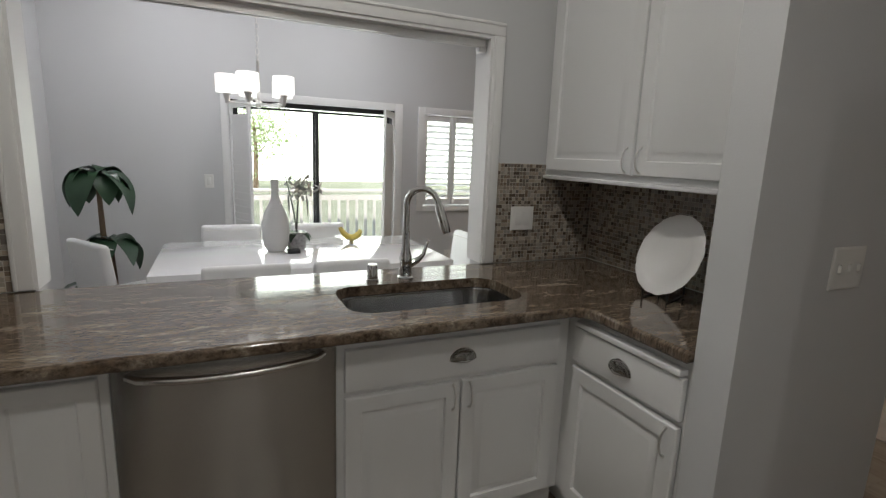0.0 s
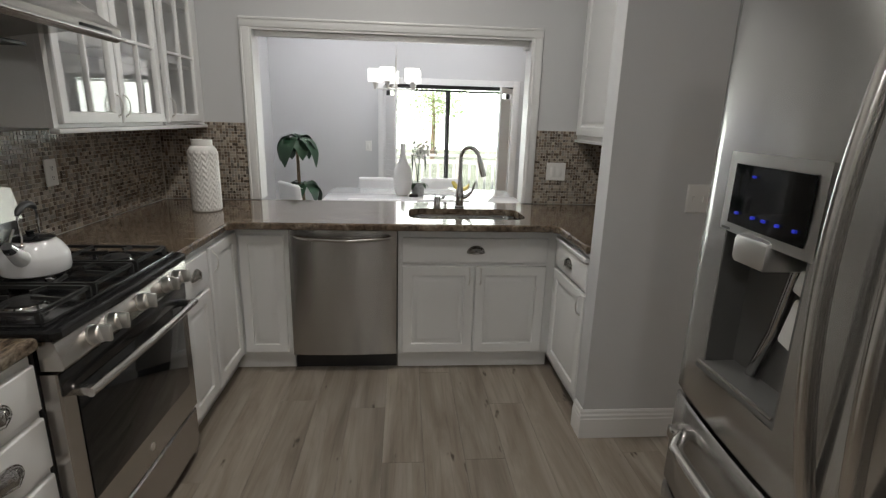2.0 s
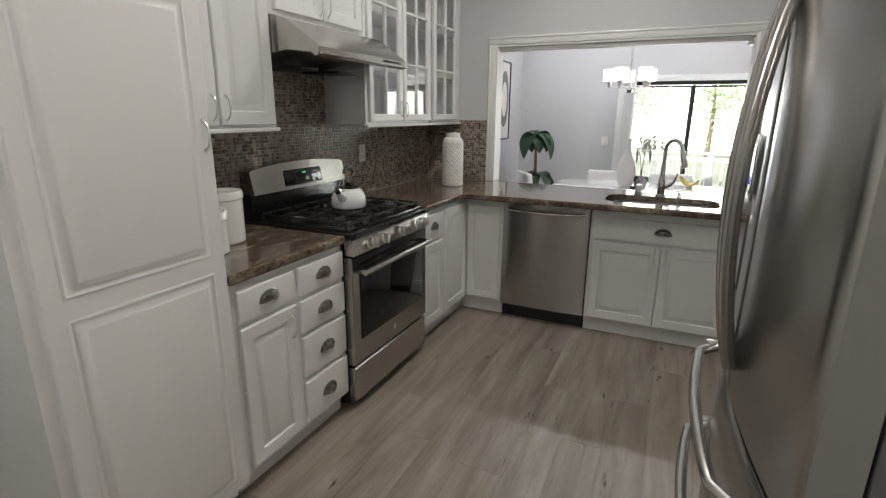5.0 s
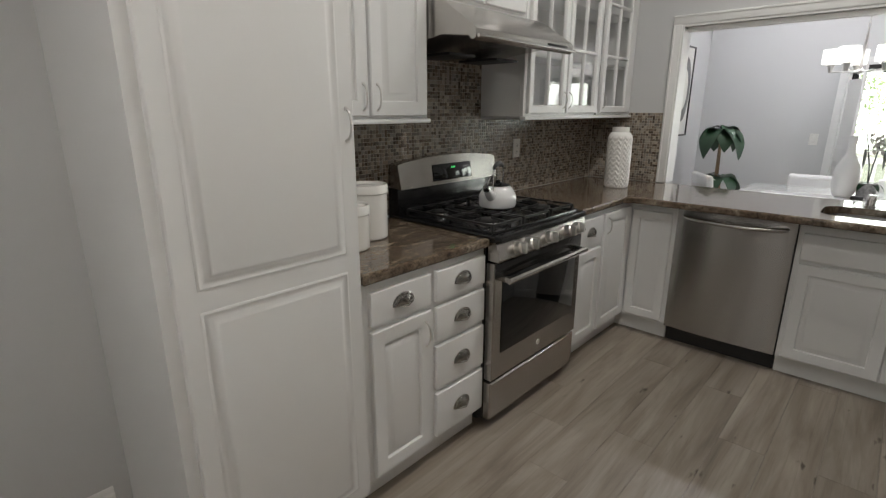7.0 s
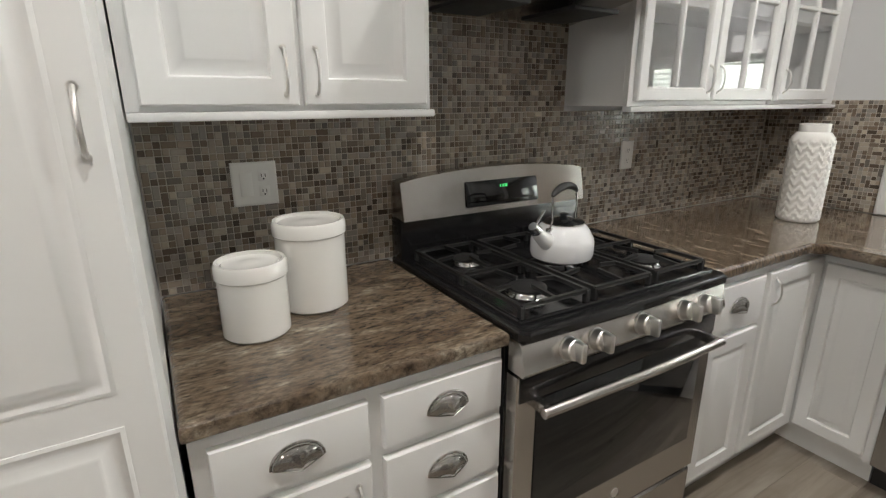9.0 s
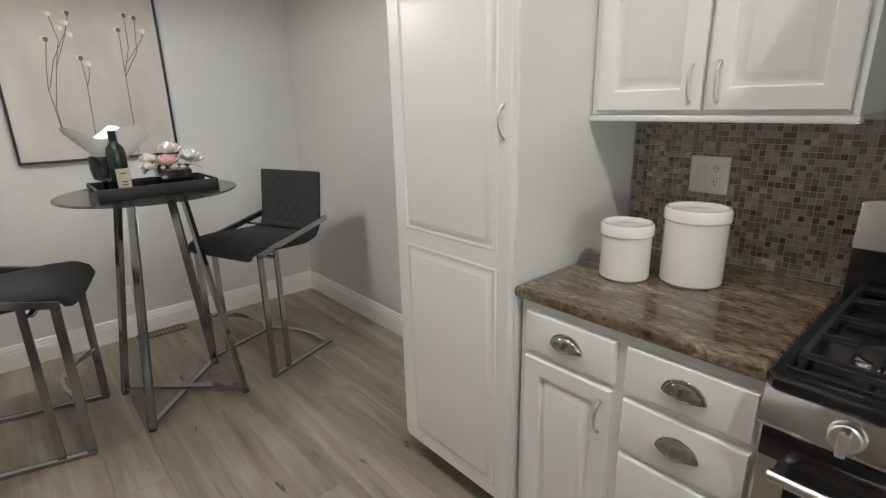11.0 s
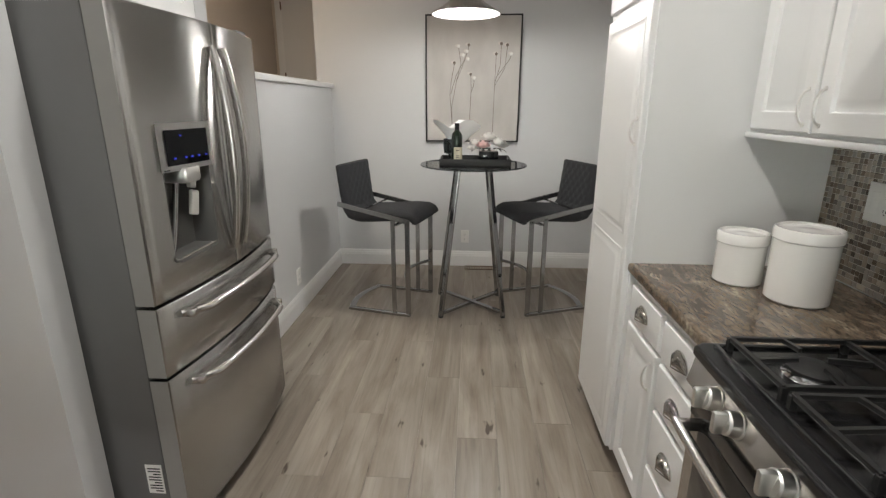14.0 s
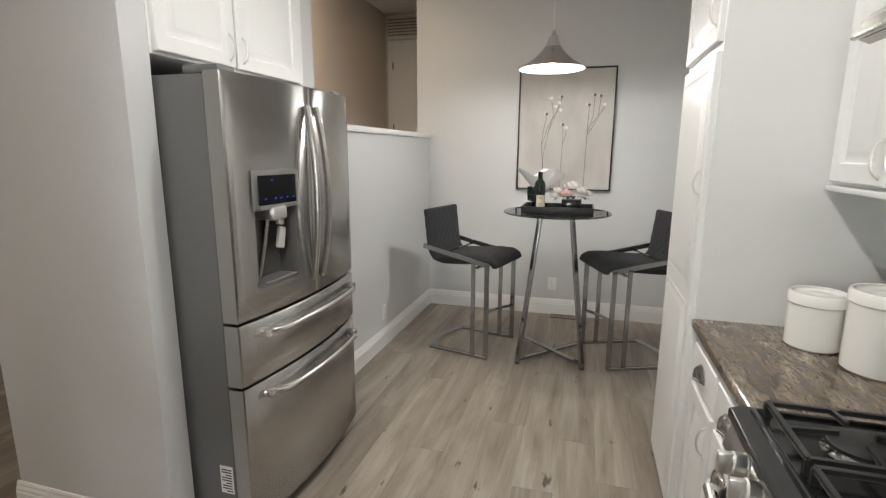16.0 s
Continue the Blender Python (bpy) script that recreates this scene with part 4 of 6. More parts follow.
Z1, Z2 = 0.872, 0.628
ym = -0.672
HO = (-0.545, -0.315, 0.985, 1.275)
ld = part("left_door", bowed(ym + 0.004, FY1, Z1 + 0.006, 1.733, hole=HO), STEEL, F, "stainless door with water dispenser")
part("right_door", bowed(FY0, ym - 0.004, Z1 + 0.006, 1.733), STEEL, F, "stainless steel door")
for nm, z0, z1 in (("upper_drawer", Z2 + 0.006, Z1 - 0.006), ("lower_drawer", 0.062, Z2 - 0.006)):
    dr = part(nm, bowed(FY0, FY1, z0, z1), STEEL, F, "stainless freezer drawer")
    zt = z1 - 0.045
    pts = [(fx(FY1 - 0.085 - 0.71 * i / 20) - 0.052 * min(1, 3.2 * math.sin(math.pi * i / 20)) - 0.004, FY1 - 0.085 - 0.71 * i / 20, zt - 0.0 * i) for i in range(21)]
    dh = part("drawer_handle", tube(pts, 0.013, 12), STEEL_T, dr, "curved steel handle")
    for y in (FY1 - 0.10, FY0 + 0.10):
        part("handle_end", box(fx(y) - 0.045, fx(y) + 0.002, y - 0.014, y + 0.014, zt - 0.014, zt + 0.014, 0.005), STEEL_T, dh)
for y, par, s in ((ym + 0.035, ld, 1), (ym - 0.035, bpy.data.objects["right_door"], -1)):
    pts = [(fx(ym) - 0.008 - 0.040 * math.sin(math.pi * i / 20) ** 0.8, y + s * 0.010 * math.sin(math.pi * i / 20), 0.945 + 0.71 * i / 20) for i in range(21)]
    part("door_handle", tube(pts, 0.0145, 14, flat=0.75), STEEL_T, par, "tall bowed steel handle")
for o in F.children:
    if o.name.split(".")[0] in ("left_door", "right_door", "upper_drawer", "lower_drawer"):
        o.data.materials.append(DOORSIDE)
        for pg in o.data.polygons:
            if abs(pg.normal.y) > 0.9:
                pg.material_index = 1
# dispenser
DP = part("dispenser_recess", boxes((1.045, 1.06, HO[0], HO[1], HO[2], HO[3]), (fx(HO[1]), 1.05, HO[1] - 0.004, HO[1], HO[2], HO[3]), (fx(HO[0]), 1.05, HO[0], HO[0] + 0.004, HO[2], HO[3]), (0.975, 1.05, HO[0], HO[1], HO[3] - 0.004, HO[3])), DARKSTEEL, ld, "dark dispenser recess")
part("drip_tray", box(0.965, 1.05, HO[0] + 0.006, HO[1] - 0.006, HO[2], HO[2] + 0.012, 0.003), DARKSTEEL, ld, "grey drip tray")
part("dispenser_spout", box(0.950, 1.045, -0.470, -0.385, 1.225, 1.278, 0.012), NICKEL, ld, "silver spout housing")
b = box(1.0, 1.016, -0.522, -0.478, 1.105, 1.19, 0.006)
bmesh.ops.rotate(b, cent=(1.008, -0.487, 1.15), matrix=Matrix.Rotation(radians(14), 3, "X"), verts=b.verts)
part("paddle", b, PLATE, ld, "white paddle")
b = box(1.0, 1.016, -0.520, -0.482, 1.195, 1.235, 0.005)
bmesh.ops.rotate(b, cent=(1.008, -0.50, 1.215), matrix=Matrix.Rotation(radians(14), 3, "X"), verts=b.verts)
part("paddle", b, PLATE, ld, "white paddle")
part("tray_rim", tube([(0.968, HO[0] + 0.012, HO[2] + 0.014), (fx(-0.43) - 0.002, -0.43, HO[2] + 0.014), (0.968, HO[1] - 0.012, HO[2] + 0.014)], 0.004, 8), STEEL_T, ld, "bright steel rim")
part("chute", tube([(1.03, -0.45, 1.23), (1.035, -0.42, 1.10), (1.035, -0.385, 1.0)], 0.010, 10), DULLCHROME, ld)
b = bmesh.new()
yv = [HO[0] - 0.012, -0.49, -0.43, -0.37, HO[1] + 0.012]
lo = [b.verts.new((fx(y) - 0.007, y, 1.268)) for y in yv]
hi = [b.verts.new((fx(y) - 0.007, y, 1.412)) for y in yv]
for i in range(4):
    b.faces.new((lo[i], lo[i + 1], hi[i + 1], hi[i]))
bmesh.ops.solidify(b, geom=b.faces[:], thickness=0.006)
dp = part("display_frame", b, NICKEL, ld, "silver display surround")
b = bmesh.new()
lo = [b.verts.new((fx(y) - 0.009, y, 1.285)) for y in yv[1:4] + [-0.33]]
lo.insert(0, b.verts.new((fx(-0.537) - 0.009, -0.537, 1.285)))
hi = [b.verts.new((v.co.x, v.co.y, 1.392)) for v in lo]
for i in range(4):
    b.faces.new((lo[i], lo[i + 1], hi[i + 1], hi[i]))
bmesh.ops.solidify(b, geom=b.faces[:], thickness=0.003)
part("display", b, DARKGLASS, dp, "dark display")
b = bmesh.new()
for y in (-0.52, -0.48, -0.445, -0.415, -0.365):
    box(fx(y) - 0.0135, fx(y) - 0.0095, y, y + 0.007, 1.304, 1.309, bm=b)
box(fx(-0.40) - 0.0135, fx(-0.40) - 0.0095, -0.40, -0.394, 1.372, 1.376, bm=b)
part("blue_lights", b, BLUE, dp, "blue indicator lights")
part("hinge_cover", box(1.02, 1.16, FY1 - 0.10, FY1 - 0.012, 1.726, 1.755, 0.008), GREYSIDE, F)
part("hinge_cover", box(1.02, 1.16, FY0 + 0.012, FY0 + 0.10, 1.726, 1.755, 0.008), GREYSIDE, F)
st = part("rating_sticker", box(1.085, 1.142, FY1 - 0.006, FY1 - 0.0035, 0.185, 0.30), PLATE, F, "white rating sticker with small print")
b = bmesh.new()
for i in range(9):
    box(1.091, 1.091 + (0.044 if i % 3 else 0.026), FY1 - 0.0035, FY1 - 0.0028, 0.193 + 0.0112 * i, 0.1975 + 0.0112 * i, bm=b)
part("print_lines", b, RUBBER, st)

# sink, faucet, soap dispenser
S = thing("sink", (0.74, 1.67, 0.66), "undermount stainless steel kitchen sink", "sink")
b = bmesh.new()
ring = []
for inset, z in ((-0.012, 0.869), (0.002, 0.869), (0.004, 0.86), (0.012, 0.70), (0.03, 0.675), (0.08, 0.668)):
    ring.append([b.verts.new((x, y, z)) for x, y in rounded(SX0 + inset, SX1 - inset, SY0 + inset, SY1 - inset, 0.085)])
for p, q in zip(ring, ring[1:]):
    for i in range(len(p)):
        b.faces.new((p[i], p[(i + 1) % len(p)], q[(i + 1) % len(p)], q[i]))
b.faces.new(ring[-1])
part("basin", b, DULLCHROME, S, "brushed steel basin")
part("drain", lathe([(0, 0.004), (0.03, 0.004), (0.042, 0.006), (0.045, 0.0)], (0.74, 1.72, 0.668), 24), CHROME, S)
Fa = thing("faucet", (0.728, 1.955, 0.911), "chrome pull-down gooseneck kitchen faucet", "faucet")
fc = Vector((0.728, 1.955, 0.911))
part("base", lathe([(0.034, 0), (0.034, 0.006), (0.027, 0.012), (0.025, 0.05), (0.028, 0.075), (0.024, 0.10), (0.017, 0.13), (0.0155, 0.2), (0, 0.2)], fc, 24), CHROME, Fa)
dirn = Vector((0.75, -0.66, 0)).normalized()
pts = [fc + up * 0.18, fc + up * 0.24, fc + up * 0.30] + arc(fc + up * 0.31 + dirn * 0.068, -dirn, up, 0.068, 0, math.pi * 0.93, 14)
part("gooseneck", tube(pts, 0.0135, 14), CHROME, Fa)
e = pts[-1]
d0 = (pts[-1] - pts[-2]).normalized()
sp = part("spray_head", tube([e, e + d0 * 0.02, e + d0 * 0.10, e + d0 * 0.125], [0.014, 0.017, 0.020, 0.018], 16), CHROME, Fa)
part("button", box(e.x + 0.006, e.x + 0.018, e.y - 0.026, e.y - 0.014, e.z - 0.10, e.z - 0.075, 0.003), RUBBER, sp)
part("lever", tube([fc + up * 0.06 + Vector((0.018, 0, 0)), fc + Vector((0.05, -0.005, 0.075)), fc + Vector((0.075, -0.01, 0.10)), fc + Vector((0.09, -0.012, 0.15)), fc + Vector((0.094, -0.013, 0.162))], [0.017, 0.014, 0.009, 0.006, 0.008], 12), CHROME, Fa)
So = thing("soap_pump", (0.584, 1.95, 0.911), "short dark metal air-gap cap beside the sink", "sink fitting")
part("cap", lathe([(0.022, 0), (0.022, 0.064), (0.019, 0.068), (0, 0.069)], (0.584, 1.95, 0.911), 20), CHROME, So)
part("collar", lathe([(0.026, 0), (0.026, 0.008), (0.0225, 0.010)], (0.584, 1.95, 0.911), 20), CHROME, So)

# ---- counter-top things ----


def canister(x, y, r, h):
    c = thing("canister", (x, y, 0.911), "white glazed ceramic canister with a sunken lid", "canister", "canisters on the counter")
    part("jar", lathe([(0, 0), (r - 0.006, 0), (r, 0.006), (r, h - 0.038), (r + 0.004, h - 0.034), (r + 0.004, h - 0.008), (r, h - 0.001), (r - 0.006, h - 0.002), (r - 0.008, h - 0.012), (0, h - 0.012)], (x, y, 0.911), 48), CERAMIC, c)
    part("lid", lathe([(0, 0.008), (r * 0.25, 0.007), (r * 0.72, 0.003), (r - 0.014, 0.006), (r - 0.010, 0.002)], (x, y, 0.911 + h - 0.013), 40), CERAMIC, c)


canister(-0.820, -0.480, 0.072, 0.170)
canister(-0.915, -0.322, 0.084, 0.222)

# tall white jar with raised zigzag bands
V = thing("zigzag_jar", (-0.755, 1.725, 0.911), "tall white ceramic jar with raised zigzag bands", "vase")
b = bmesh.new()
prof = [(0, 0), (0.080, 0), (0.086, 0.006)] + [(0.086, 0.006 + 0.33 * i / 66) for i in range(1, 67)] + [(0.084, 0.345), (0.070, 0.362), (0.062, 0.366), (0.062, 0.398), (0.056, 0.40), (0, 0.392)]
lathe(prof, (0, 0, 0), 96, b)
for v in b.verts:
    r = math.hypot(v.co.x, v.co.y)
    if r > 0.0855 and 0.01 < v.co.z < 0.335:
        a = math.atan2(v.co.y, v.co.x) / (2 * math.pi) * 12
        zig = abs((a % 1) - 0.5) * 2
        band = ((v.co.z + zig * 0.028) / 0.034) % 1
        k = 1 + (0.05 if band < 0.5 else 0.0)
        v.co.x *= k
        v.co.y *= k
bmesh.ops.scale(b, verts=b.verts, vec=(0.89, 0.89, 1))
bmesh.ops.translate(b, verts=b.verts, vec=(-0.755, 1.725, 0.911))
part("jar", b, CERAMIC, V)

# platter leaning in the corner
Pl = thing("platter", (1.63, 1.40, 0.93), "large round white scalloped platter on a plate stand", "plate")
b = lathe([(0, 0.004), (0.085, 0.003), (0.10, 0.012), (0.155, 0.026), (0.163, 0.024), (0.158, 0.019), (0.10, 0.004), (0.085, -0.004), (0, -0.004)], (0, 0, 0), 64)
for v in b.verts:
    r = math.hypot(v.co.x, v.co.y)
    if r > 0.14:
        a = math.atan2(v.co.y, v.co.x)
        s = 1 + 0.02 * abs(math.sin(a * 8))
        v.co.x *= s
        v.co.y *= s
nrm = Vector((-0.92, 0.12, 0.37)).normalized()
q = nrm.to_track_quat("Z", "Y").to_matrix().to_4x4()
bmesh.ops.transform(b, matrix=Matrix.Translation((1.63, 1.40, 1.072)) @ q, verts=b.verts)
pd = part("dish", b, CERAMIC, Pl)
b = bmesh.new()
for s in (-0.05, 0.05):
    c0 = Vector((1.61 + s * 0.35, 1.40 - s * 0.86, 0.915))
    tube([c0 + Vector((-0.09, -0.035, 0.035)), c0 + Vector((-0.085, -0.03, 0.0)), c0, c0 + Vector((0.075, 0.03, 0.0)), c0 + Vector((0.045, 0.018, 0.14))], 0.004, 8, b)
part("stand", b, IRON, Pl, "dark wire stand")


def wall_plate(f, u, z, w, h, kind, name="outlet_plate", label="white double outlet and switch plate on the wall"):
    p = thing(name, f.at(u, z - h / 2), label, "outlet" if "outlet" in name else "switch", "", "")
    part("cover", f.slab(u - w / 2, u + w / 2, z - h / 2, z + h / 2, [(0, 0.004), (0.004, 0.007), (0.008, 0.007)]), PLATE, p)
    k = max(1, len(kind))
    for i, c in enumerate(kind):
        uc = u + (i - (k - 1) / 2) * 0.046
        if c == "s":
            part("rocker", f.slab(uc - 0.016, uc + 0.016, z - 0.033, z + 0.033, [(0, 0.008), (0.002, 0.0095)]), PLATE, p)
        elif c == "t":
            part("toggle", f.slab(uc - 0.005, uc + 0.005, z - 0.012, z + 0.012, [(0, 0.008), (0.002, 0.014)]), PLATE, p)
        else:
            for dz in (-0.021, 0.021):
                o = part("socket", f.slab(uc - 0.014, uc + 0.014, z + dz - 0.014, z + dz + 0.014, [(0, 0.0075), (0.003, 0.009)]), PLATE, p)
                b = f.slab(uc - 0.006, uc - 0.004, z + dz - 0.003, z + dz + 0.006, [(0, 0.0095)])
                merge(b, f.slab(uc + 0.004, uc + 0.006, z + dz - 0.003, z + dz + 0.006, [(0, 0.0095)]))
                merge(b, f.slab(uc - 0.002, uc + 0.002, z + dz - 0.010, z + dz - 0.006, [(0, 0.0095)]))
                part("slots", b, RUBBER, o)
    return p


TW = Face((XW + 0.0135, 0, 0), (0, 1, 0), (1, 0, 0))
wall_plate(TW, -0.395, 1.19, 0.118, 0.118, "so")
wall_plate(TW, 1.09, 1.185, 0.072, 0.115, "o", label="white outlet plate on the mosaic backsplash")
TN = Face((0, YN - 0.0135, 0), (1, 0, 0), (0, -1, 0))
wall_plate(TN, 1.393, 1.133, 0.13, 0.118, "ss", "switch_plate", "white double switch plate on the mosaic backsplash")
TP = Face((0, 0.826, 0), (1, 0, 0), (0, -1, 0))
wall_plate(TP, 1.648, 1.155, 0.15, 0.122, "ttt", "switch_plate", "white triple switch plate on the grey wall")
TS = Face((0, YS, 0), (1, 0, 0), (0, 1, 0))
wall_plate(TS, 0.115, 0.285, 0.075, 0.118, "o", label="white outlet plate above the baseboard")
TH = Face((1.30, 0, 0), (0, 1, 0), (-1, 0, 0))
wall_plate(TH, -2.21, 0.266, 0.072, 0.115, "o", label="white outlet plate on the half wall")
TD = Face((0, YD, 0), (1, 0, 0), (0, -1, 0))
wall_plate(TD, -0.055, 1.125, 0.075, 0.118, "s", "switch_plate", "white switch plate on the dining room wall")
wall_plate(TD, 2.28, 0.35, 0.075, 0.118, "o", label="white outlet plate on the dining room wall")
wall_plate(Face((XW, 0, 0), (0, 1, 0), (1, 0, 0)), -2.05, 0.36, 0.075, 0.118, "o", label="white outlet plate on the nook wall")

# ---- breakfast nook ----
TC = Vector((0.05, -2.36, 0))
T = thing("bar_table", TC, "round glass bar table on chrome legs", "table")
part("glass_top", lathe([(0, 1.062), (0.366, 1.062), (0.37, 1.066), (0.366, 1.072), (0, 1.072)], TC, 64), SMOKED, T, "smoked clear glass top")
feet = [(0.212, 0.205), (-0.231, 0.180), (0.243, -0.245), (-0.212, -0.249)]
for fx_, fy_ in feet:
    k = 0.11 / 0.23
    p, q_ = TC + Vector((fx_, fy_, 0.012)), TC + Vector((fx_ * k + 0.0, fy_ * k, 1.05))
    lg = part("leg", bar(p, q_, 0.034, 0.016), DULLCHROME, T, "flat chrome leg")
    part("top_pad", lathe([(0, 0), (0.022, 0), (0.022, 0.010), (0, 0.010)], q_ + Vector((0, 0, 0.001)), 14), DULLCHROME, lg)
    part("foot_pad", lathe([(0, 0), (0.018, 0), (0.018, 0.012), (0, 0.012)], TC + Vector((fx_, fy_, 0)), 12), RUBBER, lg)
for i, j in ((0, 3), (1, 2)):
    part("cross_bar", bar(TC + Vector((*feet[i], 0.03 + 0.008 * i)), TC + Vector((*feet[j], 0.03 + 0.008 * i)), 0.030, 0.014), DULLCHROME, T)

# counter stool, built at the origin facing +x
S1 = thing("counter_stool", (0, 0, 0), "black quilted counter stool on a flat chrome frame", "stool", "stools at the bar table")


def cushion(rows, wid, thick, diamonds=0.0):
    """An upholstered sheet along a side profile, softly rounded, with diamond quilting on the back."""
    b = bmesh.new()
    fine = []
    for (xa, za), (xb, zb) in zip(rows, rows[1:]):
        fine += [(xa + (xb - xa) * k / 4, za + (zb - za) * k / 4) for k in range(4)]
    rows = fine + [rows[-1]]
    n, m = len(rows), 36
    front, back = [], []
    run = 0.0
    for i in range(n):
        p = Vector((rows[i][0], 0, rows[i][1]))
        d = (Vector((rows[min(i + 1, n - 1)][0], 0, rows[min(i + 1, n - 1)][1])) - Vector((rows[max(i - 1, 0)][0], 0, rows[max(i - 1, 0)][1]))).normalized()
        nn = Vector((-d.z, 0, d.x))
        run += (p - Vector((rows[max(i - 1, 0)][0], 0, rows[max(i - 1, 0)][1]))).length
        ends = 0.45 if i in (0, n - 1) else 1.0
        fr_, bk_ = [], []
        for k in range(m + 1):
            s = k / m * 2 - 1
            rnd = (1 - abs(s) ** 6) ** 0.5 * 0.8 + 0.2
            y = s * wid / 2 * (0.97 if ends < 1 else 1)
            inside = 1.0 if abs(y) < wid / 2 - 0.06 and 0.05 < run else 0.3
            quilt = diamonds * inside * (abs(math.sin(math.pi * (run / 0.085 + y / 0.07))) * abs(math.sin(math.pi * (run / 0.085 - y / 0.07)))) ** 0.5
            fr_.append(b.verts.new(p + nn * (thick / 2 * rnd * ends + quilt) + Vector((0, y, 0))))
            bk_.append(b.verts.new(p - nn * (thick / 2 * rnd * ends + quilt) + Vector((0, y, 0))))
        front.append(fr_)
        back.append(bk_)
    for i in range(n - 1):
        for k in range(m):
            b.faces.new((front[i][k], front[i + 1][k], front[i + 1][k + 1], front[i][k + 1]))
            b.faces.new((back[i][k], back[i][k + 1], back[i + 1][k + 1], back[i + 1][k]))
        for k in (0, m):
            b.faces.new((front[i][k], back[i][k], back[i + 1][k], front[i + 1][k]))
    for i in (0, n - 1):
        for k in range(m):
            b.faces.new((front[i][k], front[i][k + 1], back[i][k + 1], back[i][k]))
    return b


part("seat", cushion([(0.285, 0.675), (0.275, 0.705), (0.24, 0.722), (0.15, 0.722), (0.05, 0.712), (-0.05, 0.702), (-0.14, 0.695), (-0.185, 0.70)], 0.46, 0.085), FABRIC, S1, "black padded seat")
part("backrest", cushion([(-0.17, 0.69), (-0.215, 0.705), (-0.245, 0.745), (-0.257, 0.80), (-0.265, 0.86), (-0.272, 0.92), (-0.279, 0.98), (-0.286, 1.035), (-0.289, 1.06)], 0.46, 0.060, 0.010), FABRIC, S1, "black diamond-quilted backrest")
for s in (-1, 1):
    y = 0.247 * s
    part("front_leg", bar((0.232, y, 0.006), (0.232, y, 0.700), 0.013, 0.030), DULLCHROME, S1)
    part("rear_leg", bar((0.125, y, 0.018), (0.125, y, 0.712), 0.013, 0.026), DULLCHROME, S1)
    part("arm", bar((0.245, y, 0.695), (-0.29, y, 0.790), 0.013, 0.030), DULLCHROME, S1)
    part("runner", bar((0.245, y, 0.009), (-0.235, y, 0.009), 0.026, 0.016), DULLCHROME, S1)
pts = [(-0.215 - 0.06 * (1 - (2 * i / 10 - 1) ** 2), -0.245 + 0.49 * i / 10, 0.010) for i in range(11)]
part("base_bow", tube(pts, 0.024, 8, flat=0.35), DULLCHROME, S1)
pts = [(0.232 - 0.09 * (1 - (2 * i / 10 - 1) ** 2), -0.245 + 0.49 * i / 10, 0.275) for i in range(11)]
part("footrest", tube(pts, 0.012, 8), DULLCHROME, S1)
part("seat_bar", bar((0.15, -0.245, 0.668), (0.15, 0.245, 0.668), 0.02, 0.012), DULLCHROME, S1)
part("seat_bar", bar((-0.12, -0.245, 0.752), (-0.12, 0.245, 0.752), 0.012, 0.008), DULLCHROME, S1)
S2 = copy_thing(S1, pose(-0.485, -2.53, 0, 0, 0, 21))
S1.matrix_basis = pose(0.66, -2.45, 0, 0, 0, 166)

# tray with a bottle, a goblet with a napkin and flowers
b = boxes((-0.195, 0.275, -2.46, -2.16, 1.073, 1.081), bevel=0.002)
for r in ((-0.195, 0.275, -2.168, -2.16, 1.074, 1.122), (-0.195, 0.275, -2.46, -2.452, 1.074, 1.122)):
    box(*r, bevel=0.002, bm=b)
for x0 in (-0.195, 0.267):
    for r in ((x0, x0 + 0.008, -2.452, -2.168, 1.074, 1.092), (x0, x0 + 0.008, -2.452, -2.168, 1.112, 1.122), (x0, x0 + 0.008, -2.452, -2.36, 1.09, 1.114), (x0, x0 + 0.008, -2.26, -2.168, 1.09, 1.114)):
        box(*r, bm=b)
solo("tray", b, RUBBER, "black wooden tray on the glass bar table", "tray")
W = thing("wine_bottle", (0.165, -2.29, 1.082), "dark green wine bottle with a cream label on the tray", "bottle")
part("glass_body", lathe([(0, 0), (0.034, 0), (0.037, 0.004), (0.037, 0.175), (0.033, 0.195), (0.018, 0.215), (0.0145, 0.225), (0.0145, 0.262), (0, 0.262)], (0.165, -2.29, 1.082), 28), material("dark_bottle", (0.012, 0.018, 0.012), 0.08), W)
part("capsule", lathe([(0.0155, 0), (0.0155, 0.05), (0.016, 0.052), (0.016, 0.062), (0, 0.063)], (0.165, -2.29, 1.285), 20), material("dark_foil", (0.03, 0.03, 0.03), 0.3, 0.6), W)
CREAM = material("cream_paper", (0.66, 0.62, 0.48), 0.7, vary=0.06, scale=40)
b = bmesh.new()
aa = [radians(60 + 110 * i / 12) for i in range(13)]
lo = [b.verts.new((0.165 + 0.0376 * math.cos(a), -2.29 + 0.0376 * math.sin(a), 1.108)) for a in aa]
hi = [b.verts.new((v.co.x, v.co.y, 1.192)) for v in lo]
for i in range(12):
    b.faces.new((lo[i], lo[i + 1], hi[i + 1], hi[i]))
lb = part("label", b, CREAM, W, "cream paper label")
b = bmesh.new()
for z in (1.122, 1.134, 1.17):
    box(0.146, 0.168, -2.2535, -2.2520, z, z + 0.004, bm=b)
part("label_print", b, RUBBER, lb)
G = thing("goblet", (0.215, -2.36, 1.082), "ribbed clear glass goblet holding a white napkin", "glass")
